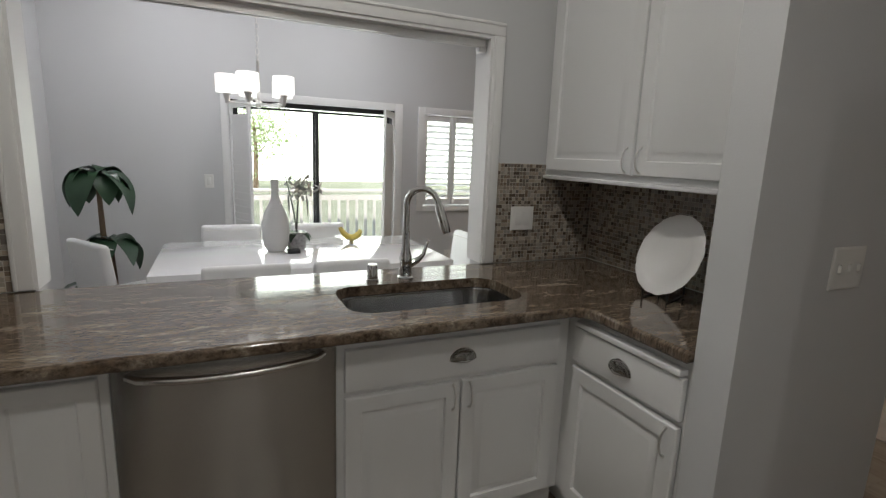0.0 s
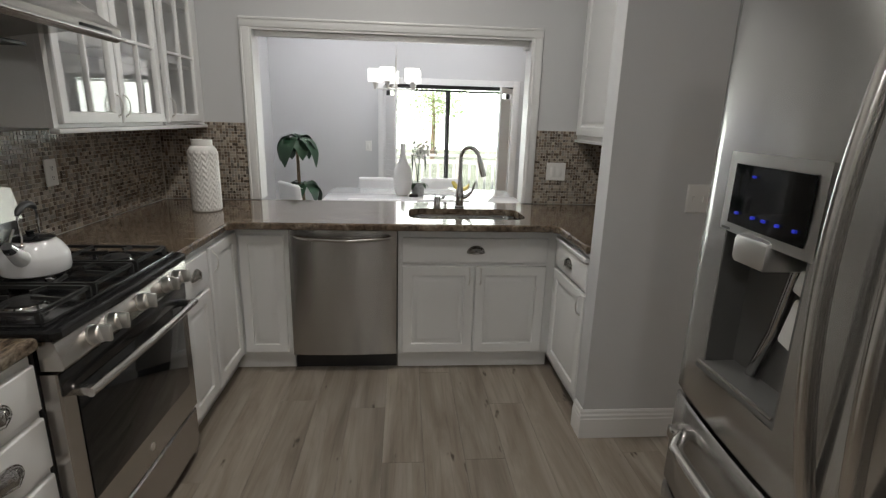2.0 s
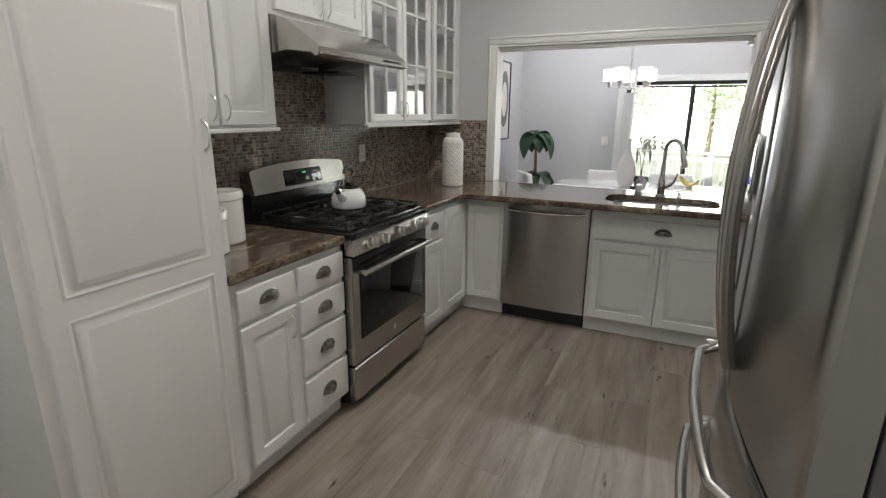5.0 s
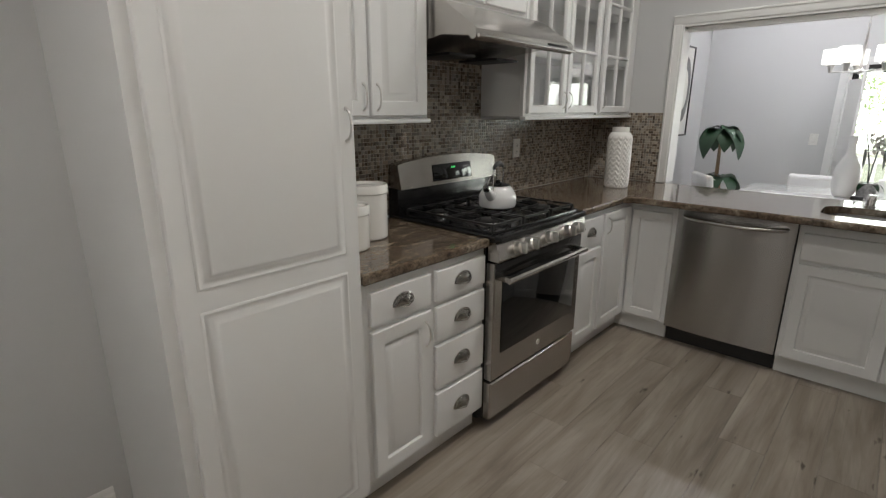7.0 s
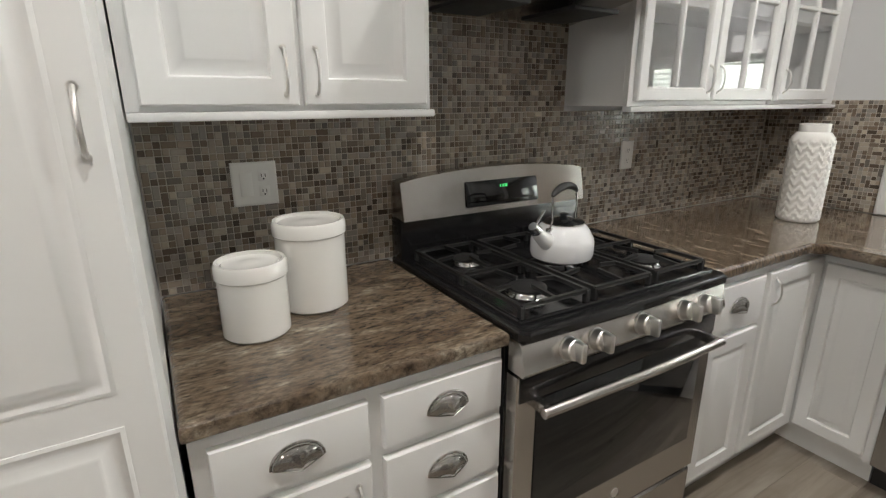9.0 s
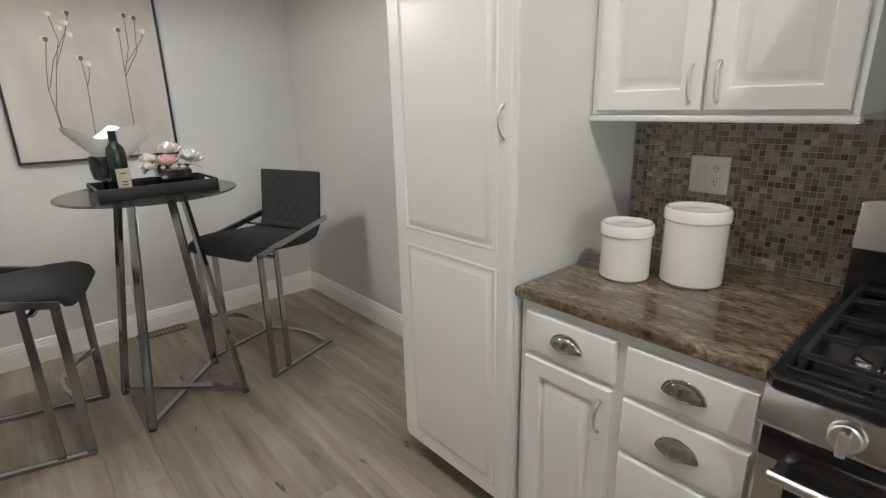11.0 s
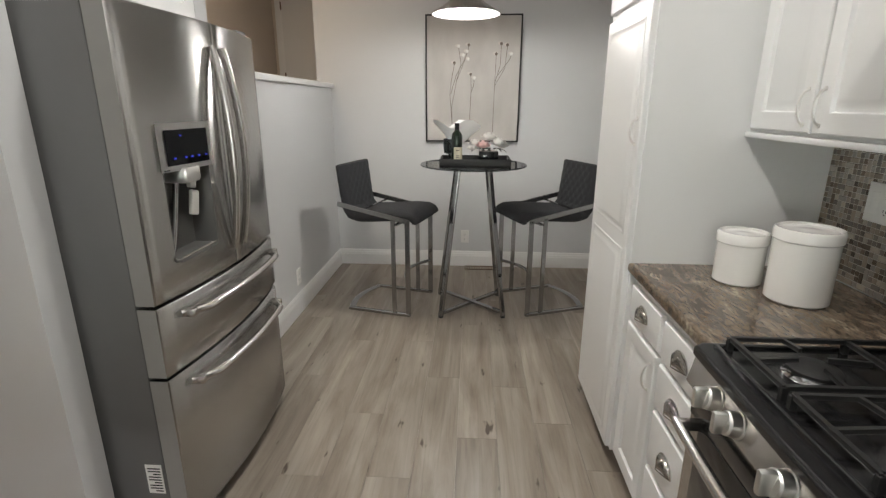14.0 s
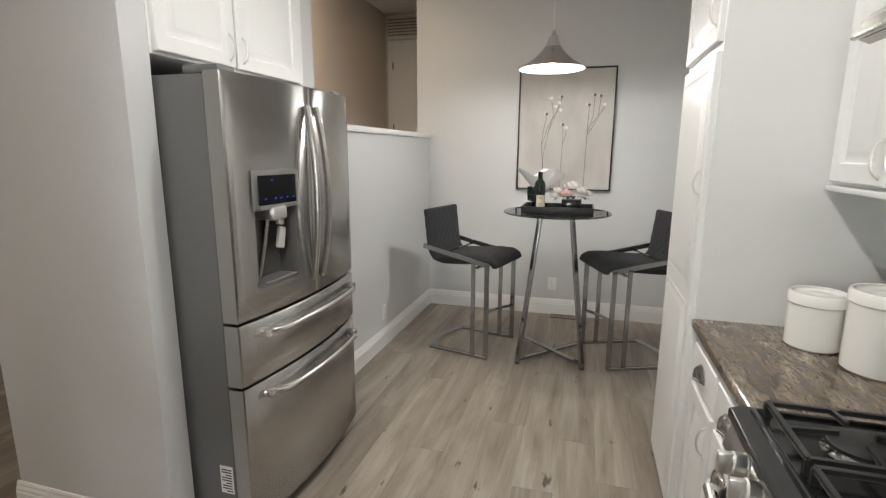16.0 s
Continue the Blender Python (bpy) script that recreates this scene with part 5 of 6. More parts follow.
part("bowl", lathe([(0.03, 0), (0.03, 0.004), (0.008, 0.010), (0.008, 0.05), (0.04, 0.065), (0.046, 0.11), (0.044, 0.16), (0.042, 0.16), (0.044, 0.11), (0.038, 0.068), (0, 0.062)], (0.215, -2.36, 1.082), 24), SMOKED, G)
b = bmesh.new()
NAP = material("white_linen", (0.8, 0.8, 0.79), 0.8, vary=0.05, bump=0.2)
n, m = 18, 10
gr = []
for i in range(n + 1):
    a = 2 * math.pi * i / n
    row = []
    for k in range(m + 1):
        s = k / m
        r = 0.03 + 0.085 * s ** 1.2 * (1 + 0.5 * math.cos(2 * a + 0.3))
        row.append(b.verts.new((0.17 + r * math.cos(a) * 1.05, -2.37 + r * math.sin(a) * 0.6, 1.19 + 0.15 * s + 0.03 * math.sin(3 * a + 1.0) * s)))
    gr.append(row)
for i in range(n):
    for k in range(m):
        b.faces.new((gr[i][k], gr[i + 1][k], gr[i + 1][k + 1], gr[i][k + 1]))
bmesh.ops.remove_doubles(b, verts=b.verts, dist=0.0005)
solo("napkin", b, NAP, "folded white linen napkin standing in a goblet", "napkin")
rnd = random.Random(5)
FL = thing("flower_arrangement", (-0.05, -2.32, 1.082), "pink and white silk flowers in a dark glass box", "flowers")
part("vase", box(-0.115, 0.015, -2.385, -2.255, 1.082, 1.165, 0.005), DARKGLASS, FL, "dark square glass vase")
PINK = material("pink_petal", (0.72, 0.50, 0.48), 0.6, vary=0.15, scale=25)
PALE = material("white_petal", (0.72, 0.71, 0.68), 0.6, vary=0.08, scale=25)
SAGE = material("grey_leaf", (0.10, 0.11, 0.10), 0.6, vary=0.3, scale=25)


def rose(c, r, bm):
    for ringn, (cnt, rr, tilt) in enumerate(((4, 0.35, 0.15), (6, 0.6, 0.5), (7, 0.9, 0.95))):
        for i in range(cnt):
            a = 2 * math.pi * (i + 0.4 * ringn) / cnt
            o = Vector((math.cos(a), math.sin(a), 0))
            t_ = Vector((-math.sin(a), math.cos(a), 0))
            base = c + o * r * rr * 0.35
            tip = c + o * r * rr + Vector((0, 0, r * (0.9 - 0.45 * tilt)))
            mid = (base + tip) / 2 + o * r * 0.15
            w = r * 0.42
            vs = [bm.verts.new(base), bm.verts.new(mid - t_ * w), bm.verts.new(tip - t_ * w * 0.5), bm.verts.new(tip + Vector((0, 0, r * 0.06)) + o * r * 0.08), bm.verts.new(tip + t_ * w * 0.5), bm.verts.new(mid + t_ * w)]
            bm.faces.new(vs)
    return bm


for cx, cy, cz, r, mt in ((-0.01, -2.235, 1.19, 0.055, PINK), (-0.11, -2.26, 1.205, 0.055, PALE), (0.045, -2.30, 1.20, 0.05, PALE), (-0.05, -2.32, 1.235, 0.06, PALE), (-0.145, -2.32, 1.185, 0.048, PALE), (0.06, -2.25, 1.175, 0.04, PALE)):
    part("blossom", rose(Vector((cx, cy, cz)), r, bmesh.new()), mt, FL, "pink rose" if mt is PINK else "white blossom", False)


def leaf(b, root, d, length, width, droop=0.3, n=7, cup=0.15):
    """A pointed leaf with a midrib fold, arching from root along d."""
    d = Vector(d).normalized()
    side = d.cross(Vector((0, 0, 1)))
    side = side.normalized() if side.length > 0.01 else Vector((1, 0, 0))
    L, M, R_ = [], [], []
    p = Vector(root)
    dirv = d.copy()
    for i in range(n + 1):
        s = i / n
        w = width / 2 * math.sin(math.pi * min(1, s ** 0.75 * 0.985 + 0.015)) ** 0.8
        nrm_ = side.cross(dirv).normalized()
        M.append(b.verts.new(p))
        L.append(b.verts.new(p - side * w + nrm_ * w * cup + Vector((0, 0, 0.01 * math.sin(9 * s) * w / 0.1))))
        R_.append(b.verts.new(p + side * w + nrm_ * w * cup + Vector((0, 0, 0.01 * math.cos(8 * s) * w / 0.1))))
        p = p + dirv * length / n
        dirv = (dirv + Vector((0, 0, -droop / n * 2))).normalized()
    for i in range(n):
        b.faces.new((L[i], M[i], M[i + 1], L[i + 1]))
        b.faces.new((M[i], R_[i], R_[i + 1], M[i + 1]))
    return b


for i in range(9):
    a = rnd.uniform(0, 6.28)
    part("sprig", leaf(bmesh.new(), (-0.05 + 0.05 * math.cos(a), -2.32 + 0.05 * math.sin(a), 1.17), (math.cos(a), math.sin(a), 0.5), 0.09, 0.035, 0.9), SAGE, FL)

# painting
P = thing("painting", (0.067, YS, 1.152), "framed canvas of dry flower stems on beige", "painting")
CANV = material("beige_canvas", (0.50, 0.475, 0.45), 0.75, vary=0.3, scale=3.0, stretch=(1.6, 1, 0.7), bump=0.2, bump_scale=250)
part("canvas", box(-0.322, 0.456, YS + 0.004, YS + 0.028, 1.165, 2.168), CANV, P)
for r in ((-0.335, -0.323, YS, YS + 0.038, 1.152, 2.18), (0.457, 0.469, YS, YS + 0.038, 1.152, 2.18), (-0.323, 0.457, YS, YS + 0.038, 1.152, 1.164), (-0.323, 0.457, YS, YS + 0.038, 2.168, 2.18)):
    part("frame_side", box(*r, 0.001), FRAMEBLACK, P)
STEM = material("stem_paint", (0.16, 0.13, 0.11), 0.8, vary=0.2)
yp = YS + 0.0295
for path, heads in ((((0.24, 1.30), (0.245, 1.45), (0.205, 1.66), (0.135, 1.83), (0.12, 1.88)), ((0.12, 1.89), (0.11, 1.83))), (((0.24, 1.30), (0.262, 1.55), (0.25, 1.66), (0.225, 1.79)), ((0.225, 1.80),)), (((0.205, 1.66), (0.17, 1.80), (0.19, 1.92)), ((0.19, 1.93), (0.15, 1.86))), (((0.255, 1.55), (0.21, 1.70), (0.13, 1.85), (0.105, 1.93)), ((0.105, 1.94),)),
                    (((0.095, 1.17), (0.085, 1.45), (0.08, 1.60), (0.085, 1.70)), ((0.085, 1.71),)), (((0.082, 1.56), (0.06, 1.62), (0.055, 1.67)), ((0.054, 1.68),)),
                    (((-0.11, 1.17), (-0.115, 1.45), (-0.12, 1.70), (-0.125, 1.86)), ((-0.125, 1.87),)), (((-0.118, 1.64), (-0.16, 1.78), (-0.165, 1.94)), ((-0.165, 1.95),)), (((-0.118, 1.62), (-0.20, 1.76), (-0.215, 1.93)), ((-0.215, 1.94),)), (((-0.14, 1.70), (-0.23, 1.82), (-0.25, 1.86)), ((-0.25, 1.87),))):
    sub = [Vector((x, yp, z)) for x, z in path]
    part("stem", tube(sub, 0.0022, 5), STEM, P)
    for hx, hz in heads:
        part("seed_head", lathe([(0, -0.012), (0.010, -0.004), (0.013, 0.006), (0.006, 0.015), (0, 0.016)], (hx, yp + 0.001, hz), 9, axis=Matrix.Diagonal((1, 0.15, 1, 1))), STEM if int(hx * 1000) % 2 else PALE, P)
        part("petal", lathe([(0, 0), (0.022, 0), (0.022, 0.0015), (0, 0.0015)], (hx + 0.008, yp + 0.0005, hz + 0.008), 8, axis=Matrix.Rotation(radians(90), 4, "X") @ Matrix.Diagonal((1, 0.6, 1, 1))), material("pale_paint", (0.6, 0.56, 0.52), 0.8), P)

# pendant lamp
PX, PY = 0.115, -2.22
PL = thing("pendant_lamp", (PX, PY, 2.0), "brushed metal funnel pendant lamp over the bar table", "pendant lamp")
part("shade", lathe([(0.212, 0.0), (0.214, 0.006), (0.17, 0.030), (0.115, 0.066), (0.075, 0.104), (0.052, 0.135), (0.05, 0.135), (0.072, 0.102), (0.112, 0.063), (0.167, 0.027), (0.212, 0.0)], (PX, PY, 2.0), 48), STEEL_T, PL, "brushed metal funnel shade")
part("liner", lathe([(0.208, 0.001), (0.165, 0.025), (0.110, 0.061), (0.070, 0.100), (0.048, 0.132)], (PX, PY, 2.0), 48), GLOSSWHITE, PL, "white inside of the shade")
part("socket_cap", lathe([(0.052, 0.128), (0.046, 0.155), (0.036, 0.17), (0.03, 0.20), (0.014, 0.21), (0.012, 0.235), (0, 0.235)], (PX, PY, 2.0), 28), CHROME, PL)
part("cord", tube([(PX, PY, 2.23), (PX, PY, 2.985)], 0.004, 8), NICKEL, PL)
part("ceiling_rose", lathe([(0, 2.985), (0.06, 2.985), (0.06, 3.0)], (PX, PY, 0), 20), CHROME, PL)
BULB = glowing("lamp_bulb", (1, 0.97, 0.92), 60)
part("bulb", lathe([(0, -0.018), (0.025, -0.012), (0.037, 0.01), (0.033, 0.035), (0.02, 0.06), (0, 0.07)], (PX, PY, 2.045), 20), BULB, PL, "glowing white bulb")
lamp("pendant_light", "POINT", Matrix.Translation((PX, PY, 2.008)), 40, (1, 0.97, 0.93), 0.04)

# floor vent
FV = thing("floor_vent", (-0.035, -3.28, 0.0), "brown metal floor register by the wall", "vent", "", "")
BRN = material("brown_metal", (0.14, 0.09, 0.06), 0.45, 0.4)
b = boxes((-0.18, 0.11, -3.335, -3.327, 0.001, 0.008), (-0.18, 0.11, -3.243, -3.235, 0.001, 0.008), (-0.18, -0.172, -3.327, -3.243, 0.001, 0.008), (0.102, 0.11, -3.327, -3.243, 0.001, 0.008))
part("frame", b, BRN, FV)
for i in range(12):
    x = -0.165 + 0.0225 * i
    part("louvre", box(x, x + 0.008, -3.327, -3.243, 0.002, 0.006), BRN, FV)

# hall door and grille
HD = thing("door_1", (1.77, -4.5, 0.7), "closed white hall door with casing", "door", "", "structure")
part("slab", box(1.44, 2.09, -4.498, -4.465, 0.705, 2.655, 0.003), TRIM, HD)
for r in ((2.092, 2.165, -4.5, -4.478, 0.7, 2.725), (1.425, 2.092, -4.5, -4.478, 2.657, 2.725)):
    part("casing", box(*r, 0.004), TRIM, HD)
for z in (0.95, 1.75, 2.45):
    part("hinge", tube([(2.094, -4.463, z - 0.04), (2.094, -4.463, z + 0.04)], 0.007, 8), BRN, HD)
VG = thing("return_air_grille", (1.8, -4.5, 2.76), "white louvred return-air grille above the hall door", "vent", "", "")
part("frame", boxes((1.45, 2.17, -4.5, -4.49, 2.75, 2.765), (1.45, 2.17, -4.5, -4.49, 2.985, 3.0)), PLATE, VG)
for i in range(13):
    part("slat", box(1.46, 2.16, -4.497, -4.486, 2.77 + 0.0165 * i, 2.776 + 0.0165 * i), GREYSIDE if i % 2 else PLATE, VG)

# recessed ceiling lights, ceiling out of view; living room and hall ones added as fill
CANGLOW = glowing("can_glow", (1, 0.95, 0.88), 6)
for x, y, z in CANS:
    c = thing("recessed_light", (x, y, z - 0.02), "assumed round white recessed ceiling light", "ceiling light", "recessed lights")
    part("trim_ring", lathe([(0.07, 0), (0.095, 0.002), (0.095, 0.03), (0.07, 0.03), (0.07, 0)], (x, y, z - 0.022), 28), PLATE, c)
    part("lens", lathe([(0, 0), (0.069, 0)], (x, y, z - 0.004), 24), CANGLOW, c)

# ---- dining room ----
DT = thing("dining_table", (0.53, 3.43, 0), "white high-gloss rectangular dining table", "table")
part("tabletop", box(-0.34, 1.42, 2.93, 3.95, 0.66, 0.75, 0.004), GLOSSWHITE, DT, "thick glossy white top")
for x in (-0.12, 1.08):
    part("pedestal", box(x, x + 0.12, 3.1, 3.78, 0.03, 0.658, 0.004), GLOSSWHITE, DT)
part("base", box(-0.2, 1.28, 3.05, 3.83, 0.0, 0.03, 0.004), GLOSSWHITE, DT)

C = thing("dining_chair", (0, 0, 0), "white leather dining chair with low padded back", "chair", "chairs round the dining table")
part("seat", box(-0.21, 0.22, -0.22, 0.22, 0.40, 0.48, 0.025, seg=3), LEATHER, C)
b = box(-0.245, -0.185, -0.215, 0.215, 0.40, 0.835, 0.024, seg=3)
for v in b.verts:
    v.co.x -= (v.co.z - 0.4) * 0.12
    v.co.x -= 0.03 * (1 - (v.co.y / 0.22) ** 2) * (v.co.z - 0.3)
part("backrest", b, LEATHER, C, "padded white backrest")
part("piping", tube([(-0.20 - 0.015, -0.195, 0.80), (-0.235, 0.0, 0.80), (-0.215, 0.195, 0.80)], 0.003, 6), CERAMIC, C)
for x in (-0.19, 0.19):
    for y in (-0.19, 0.19):
        part("leg", bar((x, y, 0.0), (x, y, 0.405), 0.022, 0.022), CHROME, C)
for x, y, a in ((0.69, 2.98, 90), (0.10, 3.92, -90), (0.76, 3.92, -90), (1.52, 3.45, 180)):
    copy_thing(C, pose(x, y, 0, 0, 0, a))
copy_thing(C, pose(-0.50, 3.75, 0, 0, 0, 35))
C.matrix_basis = pose(0.14, 2.98, 0, 0, 0, 90)

# chandelier with drum shades
CX, CY = 0.29, 3.7
CH = thing("chandelier", (CX, CY, 1.69), "brushed nickel chandelier with five white glass drum shades", "chandelier")
part("stem", lathe([(0, 0), (0.014, 0.004), (0.022, 0.02), (0.03, 0.03), (0.012, 0.05), (0.009, 0.30), (0.004, 0.32), (0, 0.32)], (CX, CY, 1.69), 20), NICKEL, CH)
b = bmesh.new()
for i in range(24):
    z = 2.01 + 0.04 * i
    o = Vector((0.011, 0, 0)) if i % 2 else Vector((0, 0.011, 0))
    tube([Vector((CX, CY, z)) + o * math.cos(a) + Vector((0, 0, 0.024 * math.sin(a))) for a in [2 * math.pi * k / 10 for k in range(11)]], 0.0025, 5, b)
part("chain", b, NICKEL, CH)
part("ceiling_rose", lathe([(0, 2.97), (0.06, 2.97), (0.05, 2.99), (0.05, 3.0)], (CX, CY, 0), 20), NICKEL, CH)
SHADE = glowing("opal_glass", (1.0, 0.98, 0.95), 3.2)
for i in range(5):
    a = 2 * math.pi * i / 5 + 0.55
    o = Vector((math.cos(a), math.sin(a), 0))
    c0 = Vector((CX, CY, 1.72))
    am = part("arm", tube([c0, c0 + o * 0.10 + Vector((0, 0, -0.008)), c0 + o * 0.195 + Vector((0, 0, 0.004))], 0.009, 8, flat=0.7), NICKEL, CH)
    e = c0 + o * 0.195
    part("cup", lathe([(0.012, -0.01), (0.016, 0.02), (0.028, 0.055), (0, 0.055)], e, 18), NICKEL, am)
    part("shade", lathe([(0.03, 0), (0.064, 0.004), (0.068, 0.012), (0.068, 0.115), (0.064, 0.118), (0.062, 0.115), (0.062, 0.014), (0.03, 0.006)], e + Vector((0, 0, 0.053)), 28), SHADE, am, "glowing white glass drum shade")

# things on the dining table
solo("bottle_vase", lathe([(0, 0), (0.055, 0), (0.075, 0.03), (0.088, 0.10), (0.090, 0.17), (0.075, 0.25), (0.045, 0.31), (0.027, 0.35), (0.024, 0.40), (0.027, 0.475), (0.024, 0.478), (0.018, 0.40), (0, 0.36)], (0.36, 3.50, 0.751), 40), material("white_relief", (0.78, 0.78, 0.77), 0.45, vary=0.03, bump=0.8, bump_scale=30), "tall white textured bottle vase on the dining table", "vase")
O = thing("orchid", (0.50, 3.53, 0.751), "potted white orchid on the dining table", "plant")
POTM = material("speckled_pot", (0.4, 0.4, 0.4), 0.3, vary=0.9, scale=45)
part("pot", lathe([(0, 0), (0.055, 0), (0.06, 0.01), (0.068, 0.12), (0.06, 0.122), (0.055, 0.105), (0, 0.105)], (0.50, 3.53, 0.751), 28), POTM, O)
for i in range(5):
    a = 1.3 * i + 0.3
    part("leaf", leaf(bmesh.new(), (0.50, 3.53, 0.86), (math.cos(a), math.sin(a), 0.5), 0.14, 0.05, 1.2), LEAF, O)
for i, (dx, dy) in enumerate(((0.02, 0.01), (-0.05, -0.02))):
    pts = [(0.50, 3.53, 0.86), (0.50 + dx * 0.3, 3.53, 1.0), (0.50 + dx, 3.53 + dy, 1.16), (0.53 + dx * 2, 3.53 + dy, 1.25), (0.60 + dx * 2, 3.54 + dy, 1.22)]
    st_ = part("flower_stem", tube(pts, 0.005, 6), SAGE, O)
    for k in range(6):
        p = Vector(pts[2]).lerp(Vector(pts[4]), k / 5) + Vector((rnd.uniform(-0.04, 0.05), rnd.uniform(-0.03, 0.03), rnd.uniform(-0.05, 0.05)))
        b = bmesh.new()
        for j in range(5):
            a = 2 * math.pi * j / 5
            leaf(b, p, (math.cos(a), -0.25, math.sin(a)), 0.05, 0.045, 0.1, 4)
        part("flower", b, PALE, st_)
for x in (0.44, 0.56):
    part("hanging_leaf", leaf(bmesh.new(), (x, 3.50, 1.14), (0.05, -0.02, -1), 0.17, 0.05, 0.0), SAGE, O)
solo("small_box", box(0.42, 0.50, 3.36, 3.42, 0.751, 0.776, 0.004), RUBBER, "small black box on the dining table", "box")
BN = thing("bananas", (0.93, 3.80, 0.751), "bunch of ripe bananas in a shallow bowl", "fruit")
YEL = material("banana_skin", (0.62, 0.48, 0.10), 0.5, vary=0.25, scale=30)
part("bowl", lathe([(0.03, 0), (0.05, 0.004), (0.11, 0.025), (0.115, 0.03), (0.108, 0.028), (0.05, 0.008), (0, 0.007)], (0.93, 3.80, 0.751), 30), GLASS, BN, "clear shallow bowl")
for i in range(5):
    a = -0.5 + 0.25 * i
    pts = [Vector((0.85 + 0.02 * i * 0.3, 3.80 + 0.01 * i, 0.85)) + Vector((0.17 * s * math.cos(a * 0.4), 0.10 * a * s, -0.14 * s * (1 - s) * 2 - 0.03 * s)) for s in (0, 0.15, 0.35, 0.55, 0.75, 0.92, 1)]
    part("banana", tube(pts, [0.006, 0.014, 0.018, 0.019, 0.017, 0.011, 0.005], 8), YEL, BN)

# house plant in the corner
HP = thing("potted_plant", (-0.78, 4.15, 0), "tall leafy corn plant on bare canes", "plant")
part("pot", lathe([(0, 0), (0.13, 0), (0.15, 0.02), (0.17, 0.30), (0.16, 0.30), (0.15, 0.27), (0, 0.27)], (-0.78, 4.15, 0), 28), RUBBER, HP)
for x, y, h, nl, L, W_ in ((-0.74, 4.15, 1.22, 8, 0.40, 0.20), (-0.69, 4.12, 0.76, 5, 0.36, 0.19), (-0.86, 4.2, 0.40, 8, 0.36, 0.12)):
    tr_ = part("cane", tube([(x, y, 0.25), (x + 0.008, y, h * 0.6), (x, y, h)], [0.022, 0.019, 0.014], 10), BARK, HP)
    for i in range(nl):
        a = 2 * math.pi * i / nl * 1.0 + h
        part("leaf", leaf(bmesh.new(), (x, y, h - 0.04 * rnd.random()), (math.cos(a), math.sin(a) * 0.8, 0.75 + 0.35 * rnd.random()), L * rnd.uniform(0.8, 1.15), W_ * rnd.uniform(0.85, 1.1), 2.6, 10, 0.12), LEAF, tr_)

# framed print on the dining room's side wall
FPIC = thing("framed_print", (XW, 4.12, 1.15), "framed abstract print with a dark ring", "picture")
part("print", box(XW + 0.003, XW + 0.018, 3.945, 4.315, 1.165, 2.035), PALE, FPIC)
for r in ((XW, XW + 0.03, 3.93, 3.944, 1.15, 2.05), (XW, XW + 0.03, 4.316, 4.33, 1.15, 2.05), (XW, XW + 0.03, 3.944, 4.316, 1.15, 1.164), (XW, XW + 0.03, 3.944, 4.316, 2.036, 2.05)):
    part("frame_side", box(*r), FRAMEBLACK, FPIC)
b = lathe([(0.10, 0), (0.16, 0), (0.16, 0.002), (0.10, 0.002), (0.10, 0)], (XW + 0.0185, 4.13, 1.62), 36, axis=Matrix.Rotation(radians(90), 4, "Y") @ Matrix.Diagonal((2.0, 1, 1, 1)))
part("painted_ring", b, GREYSIDE, FPIC)

# sliding glass door, its casing and folded shutters
SD = thing("door_2", (0.9, YD, 0), "dark-framed sliding glass door to a deck", "door", "", "structure")
for r in ((DX0, DX0 + 0.03, YD + 0.02, YD + 0.13, 0, DZ), (DX1 - 0.03, DX1, YD + 0.02, YD + 0.13, 0, DZ), (DX0 + 0.03, DX1 - 0.03, YD + 0.02, YD + 0.13, DZ - 0.04, DZ), (DX0 + 0.03, DX1 - 0.03, YD + 0.02, YD + 0.13, 0.0, 0.03)):
    part("frame", box(*r), FRAMEBLACK, SD)
for x0, x1, y in ((DX0 + 0.03, 0.91, YD + 0.045), (0.86, DX1 - 0.03, YD + 0.09)):
    sh = part("sash", boxes((x0, x0 + 0.032, y, y + 0.03, 0.03, DZ - 0.05), (x1 - 0.032, x1, y, y + 0.03, 0.03, DZ - 0.05), (x0 + 0.032, x1 - 0.032, y, y + 0.03, 0.03, 0.08), (x0 + 0.032, x1 - 0.032, y, y + 0.03, DZ - 0.07, DZ - 0.05)), FRAMEBLACK, SD, "black aluminium sash")
    g = part("pane", box(x0 + 0.033, x1 - 0.033, y + 0.012, y + 0.018, 0.081, DZ - 0.071), GLASS, sh)
    g.visible_shadow = False
for r in ((DX0 - 0.08, DX0, YD - 0.018, YD, 0, DZ + 0.07), (DX1, DX1 + 0.08, YD - 0.018, YD, 0, DZ + 0.07), (DX0, DX1, YD - 0.018, YD, DZ, DZ + 0.07)):
    part("casing", box(*r, 0.004), TRIM, SD)


